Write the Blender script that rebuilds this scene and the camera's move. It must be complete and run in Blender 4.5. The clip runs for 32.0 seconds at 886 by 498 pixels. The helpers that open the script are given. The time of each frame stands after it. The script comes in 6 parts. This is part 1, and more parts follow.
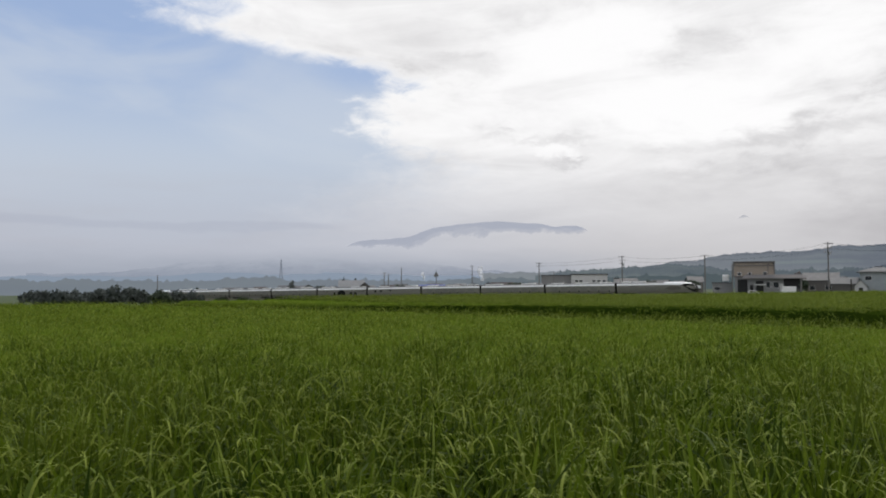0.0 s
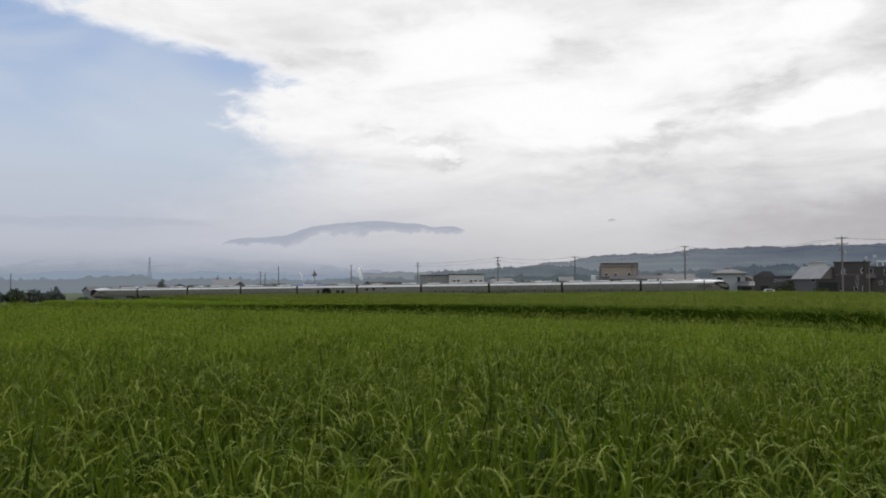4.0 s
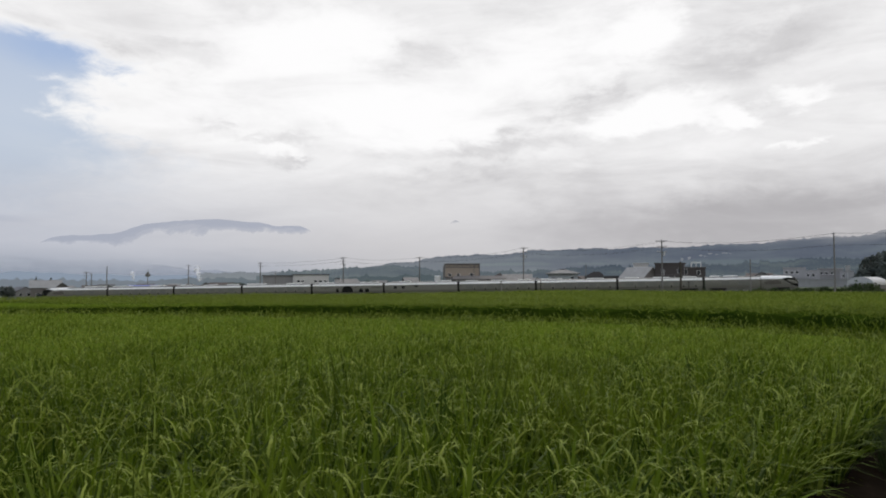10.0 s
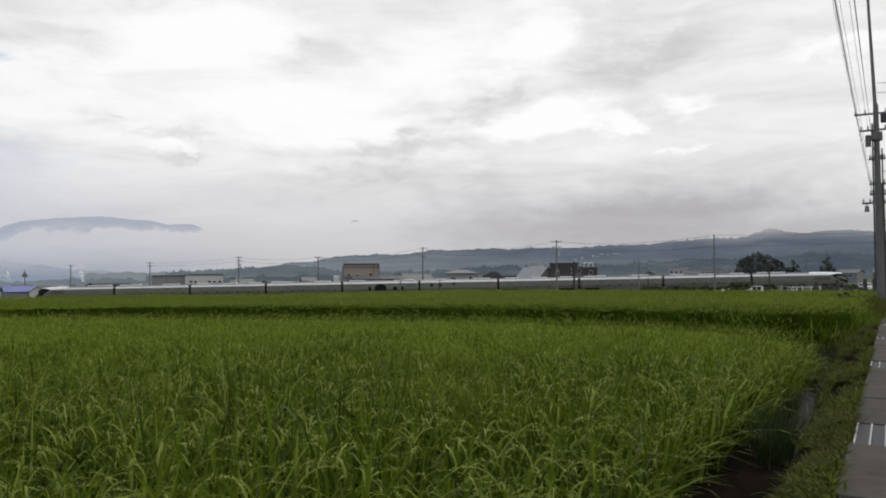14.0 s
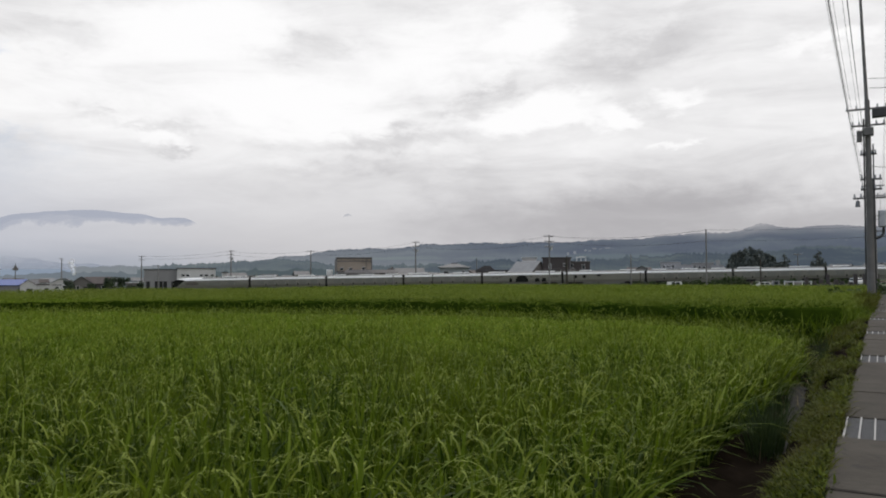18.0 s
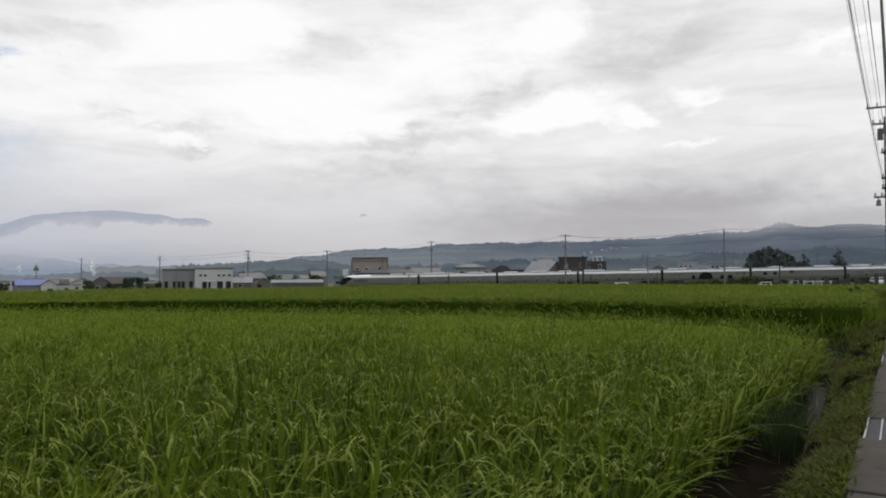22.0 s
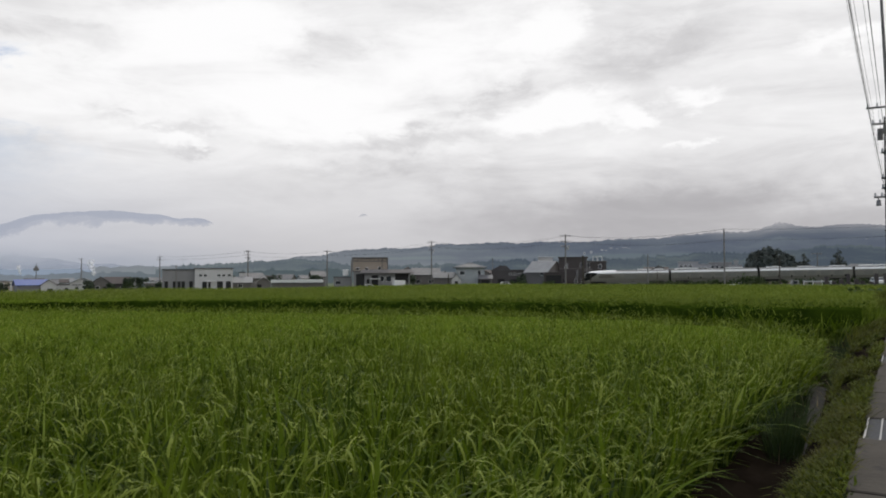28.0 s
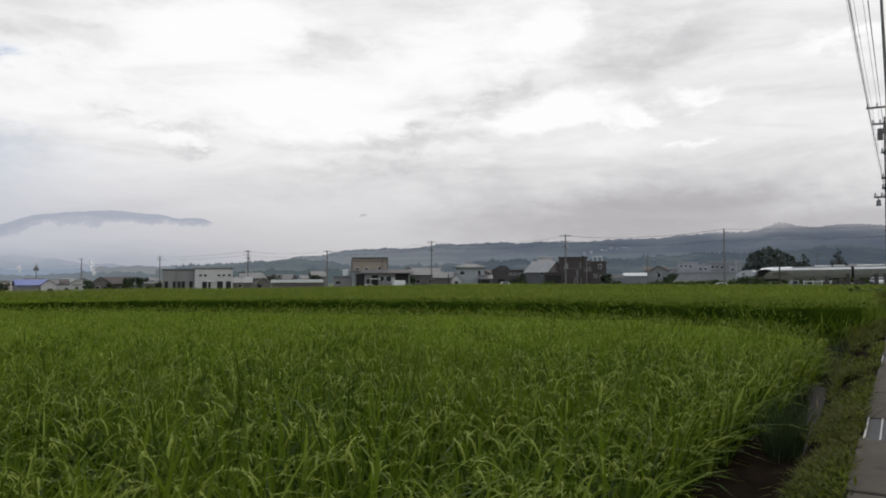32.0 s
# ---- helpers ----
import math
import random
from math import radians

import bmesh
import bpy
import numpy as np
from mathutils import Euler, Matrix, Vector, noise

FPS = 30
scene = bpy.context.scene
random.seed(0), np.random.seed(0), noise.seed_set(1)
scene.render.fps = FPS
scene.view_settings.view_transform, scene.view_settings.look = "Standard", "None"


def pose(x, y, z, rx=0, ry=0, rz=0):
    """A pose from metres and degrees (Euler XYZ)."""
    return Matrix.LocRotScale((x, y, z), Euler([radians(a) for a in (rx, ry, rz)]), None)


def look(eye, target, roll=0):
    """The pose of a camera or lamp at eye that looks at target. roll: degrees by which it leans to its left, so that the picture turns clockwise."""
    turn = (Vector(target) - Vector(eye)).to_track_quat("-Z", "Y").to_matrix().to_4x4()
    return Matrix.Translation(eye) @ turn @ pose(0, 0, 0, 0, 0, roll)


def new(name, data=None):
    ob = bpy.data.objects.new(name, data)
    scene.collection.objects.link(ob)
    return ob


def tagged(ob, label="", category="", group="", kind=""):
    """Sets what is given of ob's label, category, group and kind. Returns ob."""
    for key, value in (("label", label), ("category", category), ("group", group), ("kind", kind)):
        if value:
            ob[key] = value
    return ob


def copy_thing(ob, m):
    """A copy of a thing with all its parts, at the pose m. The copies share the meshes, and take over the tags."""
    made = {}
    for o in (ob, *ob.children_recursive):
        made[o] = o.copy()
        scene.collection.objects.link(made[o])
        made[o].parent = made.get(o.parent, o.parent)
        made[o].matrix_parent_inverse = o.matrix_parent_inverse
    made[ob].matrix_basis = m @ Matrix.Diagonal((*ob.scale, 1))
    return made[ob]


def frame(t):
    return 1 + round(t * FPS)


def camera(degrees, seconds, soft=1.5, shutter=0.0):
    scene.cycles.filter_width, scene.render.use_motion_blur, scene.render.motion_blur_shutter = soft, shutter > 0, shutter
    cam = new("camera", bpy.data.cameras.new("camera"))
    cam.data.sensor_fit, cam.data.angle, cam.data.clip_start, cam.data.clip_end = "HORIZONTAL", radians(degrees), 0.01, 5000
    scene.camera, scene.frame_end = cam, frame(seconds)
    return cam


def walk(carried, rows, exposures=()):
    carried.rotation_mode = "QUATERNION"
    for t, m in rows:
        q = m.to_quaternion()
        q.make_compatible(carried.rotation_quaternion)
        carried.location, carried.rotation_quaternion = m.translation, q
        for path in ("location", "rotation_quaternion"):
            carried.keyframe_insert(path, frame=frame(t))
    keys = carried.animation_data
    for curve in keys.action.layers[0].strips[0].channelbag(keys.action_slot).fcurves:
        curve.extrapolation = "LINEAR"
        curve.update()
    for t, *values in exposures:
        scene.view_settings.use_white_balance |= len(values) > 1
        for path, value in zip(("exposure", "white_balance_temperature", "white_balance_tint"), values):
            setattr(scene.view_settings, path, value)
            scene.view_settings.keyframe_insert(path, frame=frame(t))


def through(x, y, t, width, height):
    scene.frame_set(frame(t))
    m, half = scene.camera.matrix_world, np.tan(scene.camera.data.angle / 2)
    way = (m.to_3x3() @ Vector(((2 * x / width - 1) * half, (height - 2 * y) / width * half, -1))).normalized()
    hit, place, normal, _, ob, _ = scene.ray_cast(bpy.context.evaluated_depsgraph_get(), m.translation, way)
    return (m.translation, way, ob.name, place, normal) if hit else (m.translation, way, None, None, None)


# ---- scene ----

# ================= camera =================
EYE = 1.35
cam = camera(61.06, 32.0, soft=1.9)
PATH = [  # seconds, east, north, yaw, pitch, roll
    (0.0, 0.0, 1.05, 5.0, 2.58, 0.14), (0.5, 0.0, 1.0, 3.9, 2.6, 0.1), (1.0, 0.0, 0.8, 3.4, 2.66, 0.0),
    (1.5, 0.0, 0.62, 2.2, 2.68, -0.05), (2.0, 0.0, 0.44, 1.06, 2.69, -0.03), (2.5, 0.0, 0.27, -0.33, 2.64, -0.1),
    (3.0, 0.0, 0.11, -1.77, 2.59, -0.12), (3.5, 0.0, 0.0, -3.06, 2.56, -0.07), (5.5, 0.0, 0.0, -7.15, 2.56, -0.01),
    (6.0, 0.0, 0.0, -8.13, 2.57, 0.02), (6.5, 0.0, 0.0, -9.12, 2.57, -0.0), (7.0, 0.0, 0.0, -9.96, 2.59, 0.06),
    (7.5, 0.0, 0.0, -10.88, 2.58, 0.11), (8.0, 0.0, 0.0, -11.9, 2.61, 0.08), (8.5, 0.0, 0.0, -12.94, 2.61, 0.08),
    (9.0, 0.0, 0.0, -13.97, 2.61, 0.09), (9.5, 0.0, 0.0, -14.97, 2.58, 0.09), (10.0, 0.0, 0.0, -15.94, 2.56, 0.1),
    (10.5, 0.0, 0.0, -16.88, 2.54, 0.14), (11.0, 0.0, 0.0, -17.84, 2.56, 0.14), (11.5, 0.0, 0.0, -18.81, 2.54, 0.16),
    (12.0, 0.0, 0.0, -19.72, 2.55, 0.22), (12.5, 0.0, 0.0, -20.67, 2.55, 0.22), (13.0, 0.0, 0.0, -21.65, 2.52, 0.25),
    (13.5, 0.0, 0.0, -22.61, 2.53, 0.23), (14.0, 0.0, 0.0, -23.59, 2.53, 0.25), (14.5, 0.0, 0.0, -24.35, 2.53, 0.26),
    (16.5, 0.0, 0.0, -24.77, 2.32, 0.24), (17.0, 0.0, 0.0, -24.6, 2.2, 0.2), (17.5, 0.0, 0.0, -24.41, 2.14, 0.2),
    (18.0, 0.0, 0.0, -24.14, 2.08, 0.16), (18.5, 0.0, 0.0, -23.85, 2.01, 0.17), (19.0, 0.0, 0.0, -23.54, 2.01, 0.2),
    (19.5, 0.0, 0.0, -23.06, 2.02, 0.17), (20.0, 0.0, 0.0, -22.88, 2.07, 0.2), (20.5, 0.0, 0.0, -22.93, 2.07, 0.2),
    (21.0, 0.0, 0.0, -22.93, 2.07, 0.2), (23.0, 0.0, 0.0, -22.93, 2.07, 0.2), (23.5, 0.0, 0.0, -22.93, 2.07, 0.2),
    (24.0, 0.0, 0.0, -22.93, 2.07, 0.2), (24.5, 0.0, 0.0, -22.93, 2.07, 0.2), (25.0, 0.0, 0.0, -22.93, 2.07, 0.2),
    (25.5, 0.0, 0.0, -22.93, 2.07, 0.2), (32.0, 0.0, 0.0, -22.93, 2.07, 0.2)]
walk(cam, [(t, pose(x, y, EYE, 90 + pitch, roll, yaw)) for t, x, y, yaw, pitch, roll in PATH],
     exposures=[(0.0, 0.0), (32.0, 0.0)])

# ================= sky and sun =================
SUN_AZ, SUN_EL = 18.0, 52.0          # behind the cloud, ahead of the viewer


# bright gaps and dark folds of the cloud deck: bearing, elevation, half width, half height, tilt (degrees), strength
DECK_GAPS = [(31.0, 12.0, 5.5, 1.2, 10, 0.72), (36.4, 11.6, 2.2, 0.8, 12, 0.58), (42.0, 12.8, 2.2, 0.7, 0, 0.43), (51.4, 15.3, 3.2, 0.7, 2, 0.43),
             (31.2, 18.2, 3.2, 2.2, 30, 0.50), (22.0, 16.2, 6.0, 2.6, 8, 0.40), (14.0, 12.4, 9.0, 1.9, -2, 0.50), (5.0, 17.6, 8.0, 2.6, 0, 0.50),
             (-2.0, 12.9, 6.0, 2.6, -5, 0.36), (9.8, 14.2, 7.0, 2.0, 0, 0.29), (3.8, 9.9, 2.6, 0.6, -6, 0.36), (40.9, 9.6, 1.0, 0.4, 8, 0.36), (13.2, 8.4, 3.4, 0.4, 0, 0.22)]
DECK_FOLDS = [(13.4, 17.0, 4.2, 1.1, 8, 0.26), (38.6, 16.2, 9.0, 1.7, 22, 0.28), (44.0, 9.8, 15.0, 3.0, 3, 0.08), (20.0, 10.3, 8.5, 0.8, 3, 0.36),
              (4.4, 9.1, 1.8, 0.42, -4, 0.28), (17.0, 8.5, 7.0, 0.6, 2, 0.24), (32.0, 4.6, 11.0, 2.4, 4, 0.45), (48.0, 6.6, 15.0, 2.4, 0, 0.12),
              (26.5, 7.2, 5.0, 2.4, 20, 0.22), (46.0, 3.6, 20.0, 2.4, 0, 0.62), (-4.5, 16.0, 3.4, 1.0, 0, 0.21), (2.0, 10.9, 4.5, 0.4, -3, 0.21),
              (27.8, 13.9, 3.8, 0.8, 25, 0.26), (55.0, 17.0, 8.0, 2.0, 10, 0.10)]


def make_world():
    w = bpy.data.worlds.new("cloudy_sky")
    scene.world = w
    w.use_nodes = True
    nt = w.node_tree
    nt.nodes.clear()
    N, L = nt.nodes.new, nt.links.new

    def math_(op, a, b=None, c=None, clamp=False):
        n = N("ShaderNodeMath")
        n.operation, n.use_clamp = op, clamp
        for i, v in enumerate((a, b, c)):
            if v is None:
                continue
            if isinstance(v, (int, float)):
                n.inputs[i].default_value = v
            else:
                L(v, n.inputs[i])
        return n.outputs[0]

    def ramp(v, a, b, lo=0.0, hi=1.0):
        n = N("ShaderNodeMapRange")
        n.interpolation_type = "SMOOTHSTEP"
        L(v, n.inputs[0])
        for i, q in enumerate((a, b, lo, hi)):
            n.inputs[i + 1].default_value = q
        return n.outputs[0]

    def mix(f, a, b):
        n = N("ShaderNodeMix")
        n.data_type = "RGBA"
        if isinstance(f, (int, float)):
            n.inputs[0].default_value = f
        else:
            L(f, n.inputs[0])
        for i, v in ((6, a), (7, b)):
            if isinstance(v, tuple):
                n.inputs[i].default_value = (*v, 1)
            else:
                L(v, n.inputs[i])
        return n.outputs[2]

    def noise_(vec, scale, detail, rough, dist=0.0):
        n = N("ShaderNodeTexNoise")
        L(vec, n.inputs["Vector"])
        n.inputs["Scale"].default_value, n.inputs["Detail"].default_value = scale, detail
        n.inputs["Roughness"].default_value, n.inputs["Distortion"].default_value = rough, dist
        return n.outputs[0]

    co = N("ShaderNodeTexCoord").outputs["Generated"]
    sep = N("ShaderNodeSeparateXYZ")
    L(co, sep.inputs[0])
    x, y, z = sep.outputs
    az = math_("MULTIPLY", math_("ARCTAN2", x, y), 57.2958)
    el = math_("MULTIPLY", math_("ARCSINE", z), 57.2958)
    zz = math_("ADD", math_("MAXIMUM", z, 0.0), 0.26)
    flat = N("ShaderNodeCombineXYZ")
    L(math_("DIVIDE", x, zz), flat.inputs[0])
    L(math_("DIVIDE", y, zz), flat.inputs[1])
    flat = flat.outputs[0]
    stretch = N("ShaderNodeMapping")
    L(flat, stretch.inputs[0])
    stretch.inputs["Rotation"].default_value = (0, 0, radians(16))
    stretch.inputs["Scale"].default_value = (0.95, 1.35, 1)
    st = stretch.outputs[0]
    big = noise_(st, 1.15, 5, 0.5, 0.35)

    def plane(ka, ke, dx=0.0):
        """Noise space in degrees: ka along the horizon, ke upwards."""
        n = N("ShaderNodeCombineXYZ")
        L(math_("MULTIPLY", az, ka), n.inputs[0])
        L(math_("MULTIPLY", el, ke), n.inputs[1])
        n.inputs[2].default_value = dx
        return n.outputs[0]

    def around(v, amount):
        return math_("MULTIPLY", math_("SUBTRACT", v, 0.5), amount)

    rag = noise_(plane(0.16, 0.34), 1.0, 6, 0.6, 0.3)
    rag2 = noise_(plane(0.16, 0.34, 7.3), 1.0, 6, 0.6, 0.3)
    torn = N("ShaderNodeCombineXYZ")
    frill = noise_(plane(0.42, 0.85, 2.0), 1.0, 8, 0.62, 0.5)
    frill2 = noise_(plane(0.42, 0.85, 9.0), 1.0, 8, 0.62, 0.5)
    L(math_("ADD", az, math_("ADD", around(rag, 11.0), around(frill, 5.0))), torn.inputs[0])
    L(math_("ADD", el, math_("ADD", around(rag2, 3.6), around(frill2, 2.2))), torn.inputs[1])
    torn = torn.outputs[0]
    # thickness of the cloud deck: streaks, then its larger bright gaps and dark folds
    thick = math_("ADD", 0.28, math_("ADD", around(noise_(plane(0.085, 0.34, 3.0), 1.0, 8, 0.6, 0.6), 1.05), around(big, 0.3)))
    for folds, sign in ((DECK_GAPS, -1.0), (DECK_FOLDS, 1.0)):
        for a0, e0, wa, we, tilt, amount in folds:
            mp = N("ShaderNodeMapping")
            mp.vector_type = "TEXTURE"
            L(torn, mp.inputs[0])
            mp.inputs["Location"].default_value = (a0, e0, 0)
            mp.inputs["Rotation"].default_value = (0, 0, radians(tilt))
            mp.inputs["Scale"].default_value = (wa, we, 1)
            ln = N("ShaderNodeVectorMath")
            ln.operation = "LENGTH"
            L(mp.outputs[0], ln.inputs[0])
            thick = math_("ADD", thick, ramp(ln.outputs["Value"], 1.5, 0.0, 0.0, sign * amount))
    thick = ramp(math_("ADD", thick, around(frill, 0.17)), -0.16, 1.22)
    deck = mix(thick, (0.99, 0.985, 0.99), (0.43, 0.42, 0.435))
    # clear patch of blue beside the deck
    sky = N("ShaderNodeTexSky")
    sky.sky_type, sky.sun_disc = "NISHITA", False
    sky.sun_elevation, sky.sun_rotation = radians(SUN_EL), radians(SUN_AZ)
    tone = N("ShaderNodeMix")
    tone.data_type, tone.blend_type = "RGBA", "MULTIPLY"
    tone.inputs[0].default_value = 1.0
    L(sky.outputs[0], tone.inputs[6])
    tone.inputs[7].default_value = (0.10, 0.10, 0.10, 1)
    blue = mix(0.8, tone.outputs[2], (0.345, 0.46, 0.70))
    rim = math_("ADD", ramp(el, 15.7, 18.6, -10.6, -24.0), ramp(el, 11.8, 9.5, 0.0, 3.4))
    rim = math_("ADD", rim, ramp(math_("ABSOLUTE", math_("SUBTRACT", el, 15.0)), 1.3, 0.2, 0.0, 2.6))
    rim = math_("ADD", rim, ramp(el, 8.5, 3.0, 0.0, -7.0))
    edge = math_("SUBTRACT", math_("ADD", az, math_("ADD", around(frill, 9.0), math_("ADD", around(rag, 6.0), around(rag2, 7.0)))), rim)
    width = math_("ADD", ramp(el, 11.5, 6.5, 2.3, 9.0), ramp(el, 14.0, 17.0, 0.0, 1.6))
    clear = math_("MULTIPLY", ramp(math_("DIVIDE", edge, width), 1.0, -1.0), ramp(az, -150, -100))
    # bright curls along the torn rim
    deck = mix(math_("MULTIPLY", math_("MULTIPLY", ramp(edge, 7, 0.5), ramp(el, 9, 12)), 0.65), deck, (0.99, 0.985, 0.985))
    veil = mix(ramp(el, 17.5, 7.0), blue, (0.53, 0.60, 0.705))
    veil = mix(math_("MULTIPLY", ramp(noise_(plane(0.06, 0.12, 5.0), 1.0, 5, 0.5, 0.6), 0.42, 0.70), 0.55), veil, (0.60, 0.655, 0.735))
    streak = noise_(plane(0.08, 0.35, 1.0), 1.0, 5, 0.55, 0.4)
    veil = mix(math_("MULTIPLY", ramp(streak, 0.44, 0.66), ramp(el, 9, 4, 0.0, 0.8)), veil, (0.50, 0.53, 0.60))
    sky_col = mix(clear, deck, veil)
    # haze towards the horizon
    haze = mix(ramp(az, -12, 14), (0.475, 0.495, 0.565), (0.545, 0.535, 0.555))
    haze = mix(ramp(az, 18, 34), haze, (0.475, 0.462, 0.48))
    hz = math_("MULTIPLY", ramp(el, 11.0, 1.2), 0.88)
    sky_col = mix(math_("MULTIPLY", hz, ramp(az, 46, 18, 0.45, 1.0)), sky_col, haze)
    wisp = math_("ADD", el, around(noise_(plane(0.10, 0.5, 4.0), 1.0, 6, 0.6, 0.3), 1.6))
    murk = math_("MULTIPLY", ramp(wisp, 3.0, 0.6), ramp(az, 16, -2))
    sky_col = mix(math_("MULTIPLY", murk, 0.75), sky_col, (0.325, 0.36, 0.43))
    bank = math_("MULTIPLY", ramp(math_("ABSOLUTE", math_("SUBTRACT", wisp, 4.2)), 0.45, 0.1), ramp(az, -10, -16))
    sky_col = mix(math_("MULTIPLY", bank, 0.35), sky_col, (0.40, 0.43, 0.52))
    # the deck is brighter overhead, as under any overcast
    gain = ramp(el, 22, 70, 1.0, 1.35)
    bg = N("ShaderNodeBackground")
    L(sky_col, bg.inputs[0])
    L(gain, bg.inputs[1])
    out = N("ShaderNodeOutputWorld")
    L(bg.outputs[0], out.inputs[0])


make_world()
sun_data = bpy.data.lights.new("sun", "SUN")
sun_data.energy, sun_data.angle, sun_data.color = 1.1, radians(14), (1.0, 0.96, 0.89)
sun = new("sun", sun_data)
_a, _e = radians(SUN_AZ), radians(SUN_EL)
sun.matrix_world = look((200 * math.sin(_a) * math.cos(_e), 200 * math.cos(_a) * math.cos(_e), 200 * math.sin(_e)), (0, 0, 0))


# ================= materials =================
def nodes_of(name):
    m = bpy.data.materials.new(name)
    m.use_nodes = True
    nt = m.node_tree
    nt.nodes.clear()
    return m, nt, nt.nodes.new, nt.links.new


def set_in(node, **kw):
    for k, v in kw.items():
        node.inputs[k.replace("_", " ")].default_value = v
    return node


def surface(name, c1, c2, scale=3.0, rough=0.7, metal=0.0, bump=0.0, spots=None, var=0.0, space="Object", spec=0.3):
    """Two tones mixed by noise at two scales, with fine relief; spots: a third colour in worn patches."""
    m, nt, N, L = nodes_of(name)
    co = N("ShaderNodeTexCoord")
    a = set_in(N("ShaderNodeTexNoise"), Scale=scale, Detail=6.0, Roughness=0.6)
    b = set_in(N("ShaderNodeTexNoise"), Scale=scale * 9, Detail=4.0, Roughness=0.6)
    if space == "World":
        pos = N("ShaderNodeNewGeometry").outputs["Position"]
    else:
        pos = co.outputs["Object"]
    L(pos, a.inputs["Vector"])
    L(pos, b.inputs["Vector"])
    f = N("ShaderNodeMath")
    f.operation = "MULTIPLY_ADD"
    L(b.outputs[0], f.inputs[0])
    f.inputs[1].default_value = 0.45
    g = N("ShaderNodeMath")
    g.operation = "MULTIPLY_ADD"
    L(a.outputs[0], g.inputs[0])
    g.inputs[1].default_value, g.inputs[2].default_value = 1.7, -0.6
    L(g.outputs[0], f.inputs[2])
    f.use_clamp = True
    mx = N("ShaderNodeMix")
    mx.data_type = "RGBA"
    L(f.outputs[0], mx.inputs[0])
    mx.inputs[6].default_value, mx.inputs[7].default_value = (*c1, 1), (*c2, 1)
    col = mx.outputs[2]
    if spots:
        s = set_in(N("ShaderNodeTexNoise"), Scale=scale * 2.6, Detail=5.0, Roughness=0.7)
        L(pos, s.inputs["Vector"])
        r = set_in(N("ShaderNodeMapRange"), From_Min=0.56, From_Max=0.68)
        L(s.outputs[0], r.inputs[0])
        m2 = N("ShaderNodeMix")
        m2.data_type = "RGBA"
        L(r.outputs[0], m2.inputs[0])
        L(col, m2.inputs[6])
        m2.inputs[7].default_value = (*spots, 1)
        col = m2.outputs[2]
    if var:
        oi = N("ShaderNodeObjectInfo")
        r = set_in(N("ShaderNodeMapRange"), To_Min=1 - var, To_Max=1 + var)
        L(oi.outputs["Random"], r.inputs[0])
        hs = N("ShaderNodeHueSaturation")
        L(r.outputs[0], hs.inputs["Value"])
        L(col, hs.inputs["Color"])
        col = hs.outputs[0]
    bs = set_in(N("ShaderNodeBsdfPrincipled"), Roughness=rough, Metallic=metal)
    bs.inputs["Specular IOR Level"].default_value = spec
    L(col, bs.inputs["Base Color"])
    if bump:
        bn = set_in(N("ShaderNodeBump"), Strength=bump, Distance=0.02)
        L(b.outputs[0], bn.inputs["Height"])
        L(bn.outputs[0], bs.inputs["Normal"])
    out = N("ShaderNodeOutputMaterial")
    L(bs.outputs[0], out.inputs[0])
    return m


def leaf(name, lo, hi, tip, gloss=0.12, through=0.35, pale=None):
    """Leaf blades: colour varies blade by blade, light passes through; pale: highlight colour painted on some."""
    m, nt, N, L = nodes_of(name)
    geo = N("ShaderNodeNewGeometry")
    mx = N("ShaderNodeMix")
    mx.data_type = "RGBA"
    L(geo.outputs["Random Per Island"], mx.inputs[0])
    mx.inputs[6].default_value, mx.inputs[7].default_value = (*lo, 1), (*hi, 1)
    nz = set_in(N("ShaderNodeTexNoise"), Scale=0.35, Detail=4.0, Roughness=0.6)
    L(geo.outputs["Position"], nz.inputs["Vector"])
    r = set_in(N("ShaderNodeMapRange"), From_Min=0.42, From_Max=0.66, To_Max=0.55)
    L(nz.outputs[0], r.inputs[0])
    m2 = N("ShaderNodeMix")
    m2.data_type = "RGBA"
    L(r.outputs[0], m2.inputs[0])
    L(mx.outputs[2], m2.inputs[6])
    m2.inputs[7].default_value = (*tip, 1)
    col = m2.outputs[2]
    # painted highlights: the topmost random blades turn pale
    if pale:
        few = set_in(N("ShaderNodeMapRange"), From_Min=0.86, From_Max=0.98)
        L(geo.outputs["Random Per Island"], few.inputs[0])
        m3 = N("ShaderNodeMix")
        m3.data_type = "RGBA"
        L(few.outputs[0], m3.inputs[0])
        L(col, m3.inputs[6])
        m3.inputs[7].default_value = (*pale, 1)
        col = m3.outputs[2]
    d = set_in(N("ShaderNodeBsdfPrincipled"), Roughness=0.55)
    d.inputs["Specular IOR Level"].default_value = gloss
    t = N("ShaderNodeBsdfTranslucent")
    L(col, d.inputs["Base Color"])
    L(col, t.inputs[0])
    ms = N("ShaderNodeMixShader")
    ms.inputs[0].default_value = through
    L(d.outputs[0], ms.inputs[1])
    L(t.outputs[0], ms.inputs[2])
    out = N("ShaderNodeOutputMaterial")
    L(ms.outputs[0], out.inputs[0])
    return m


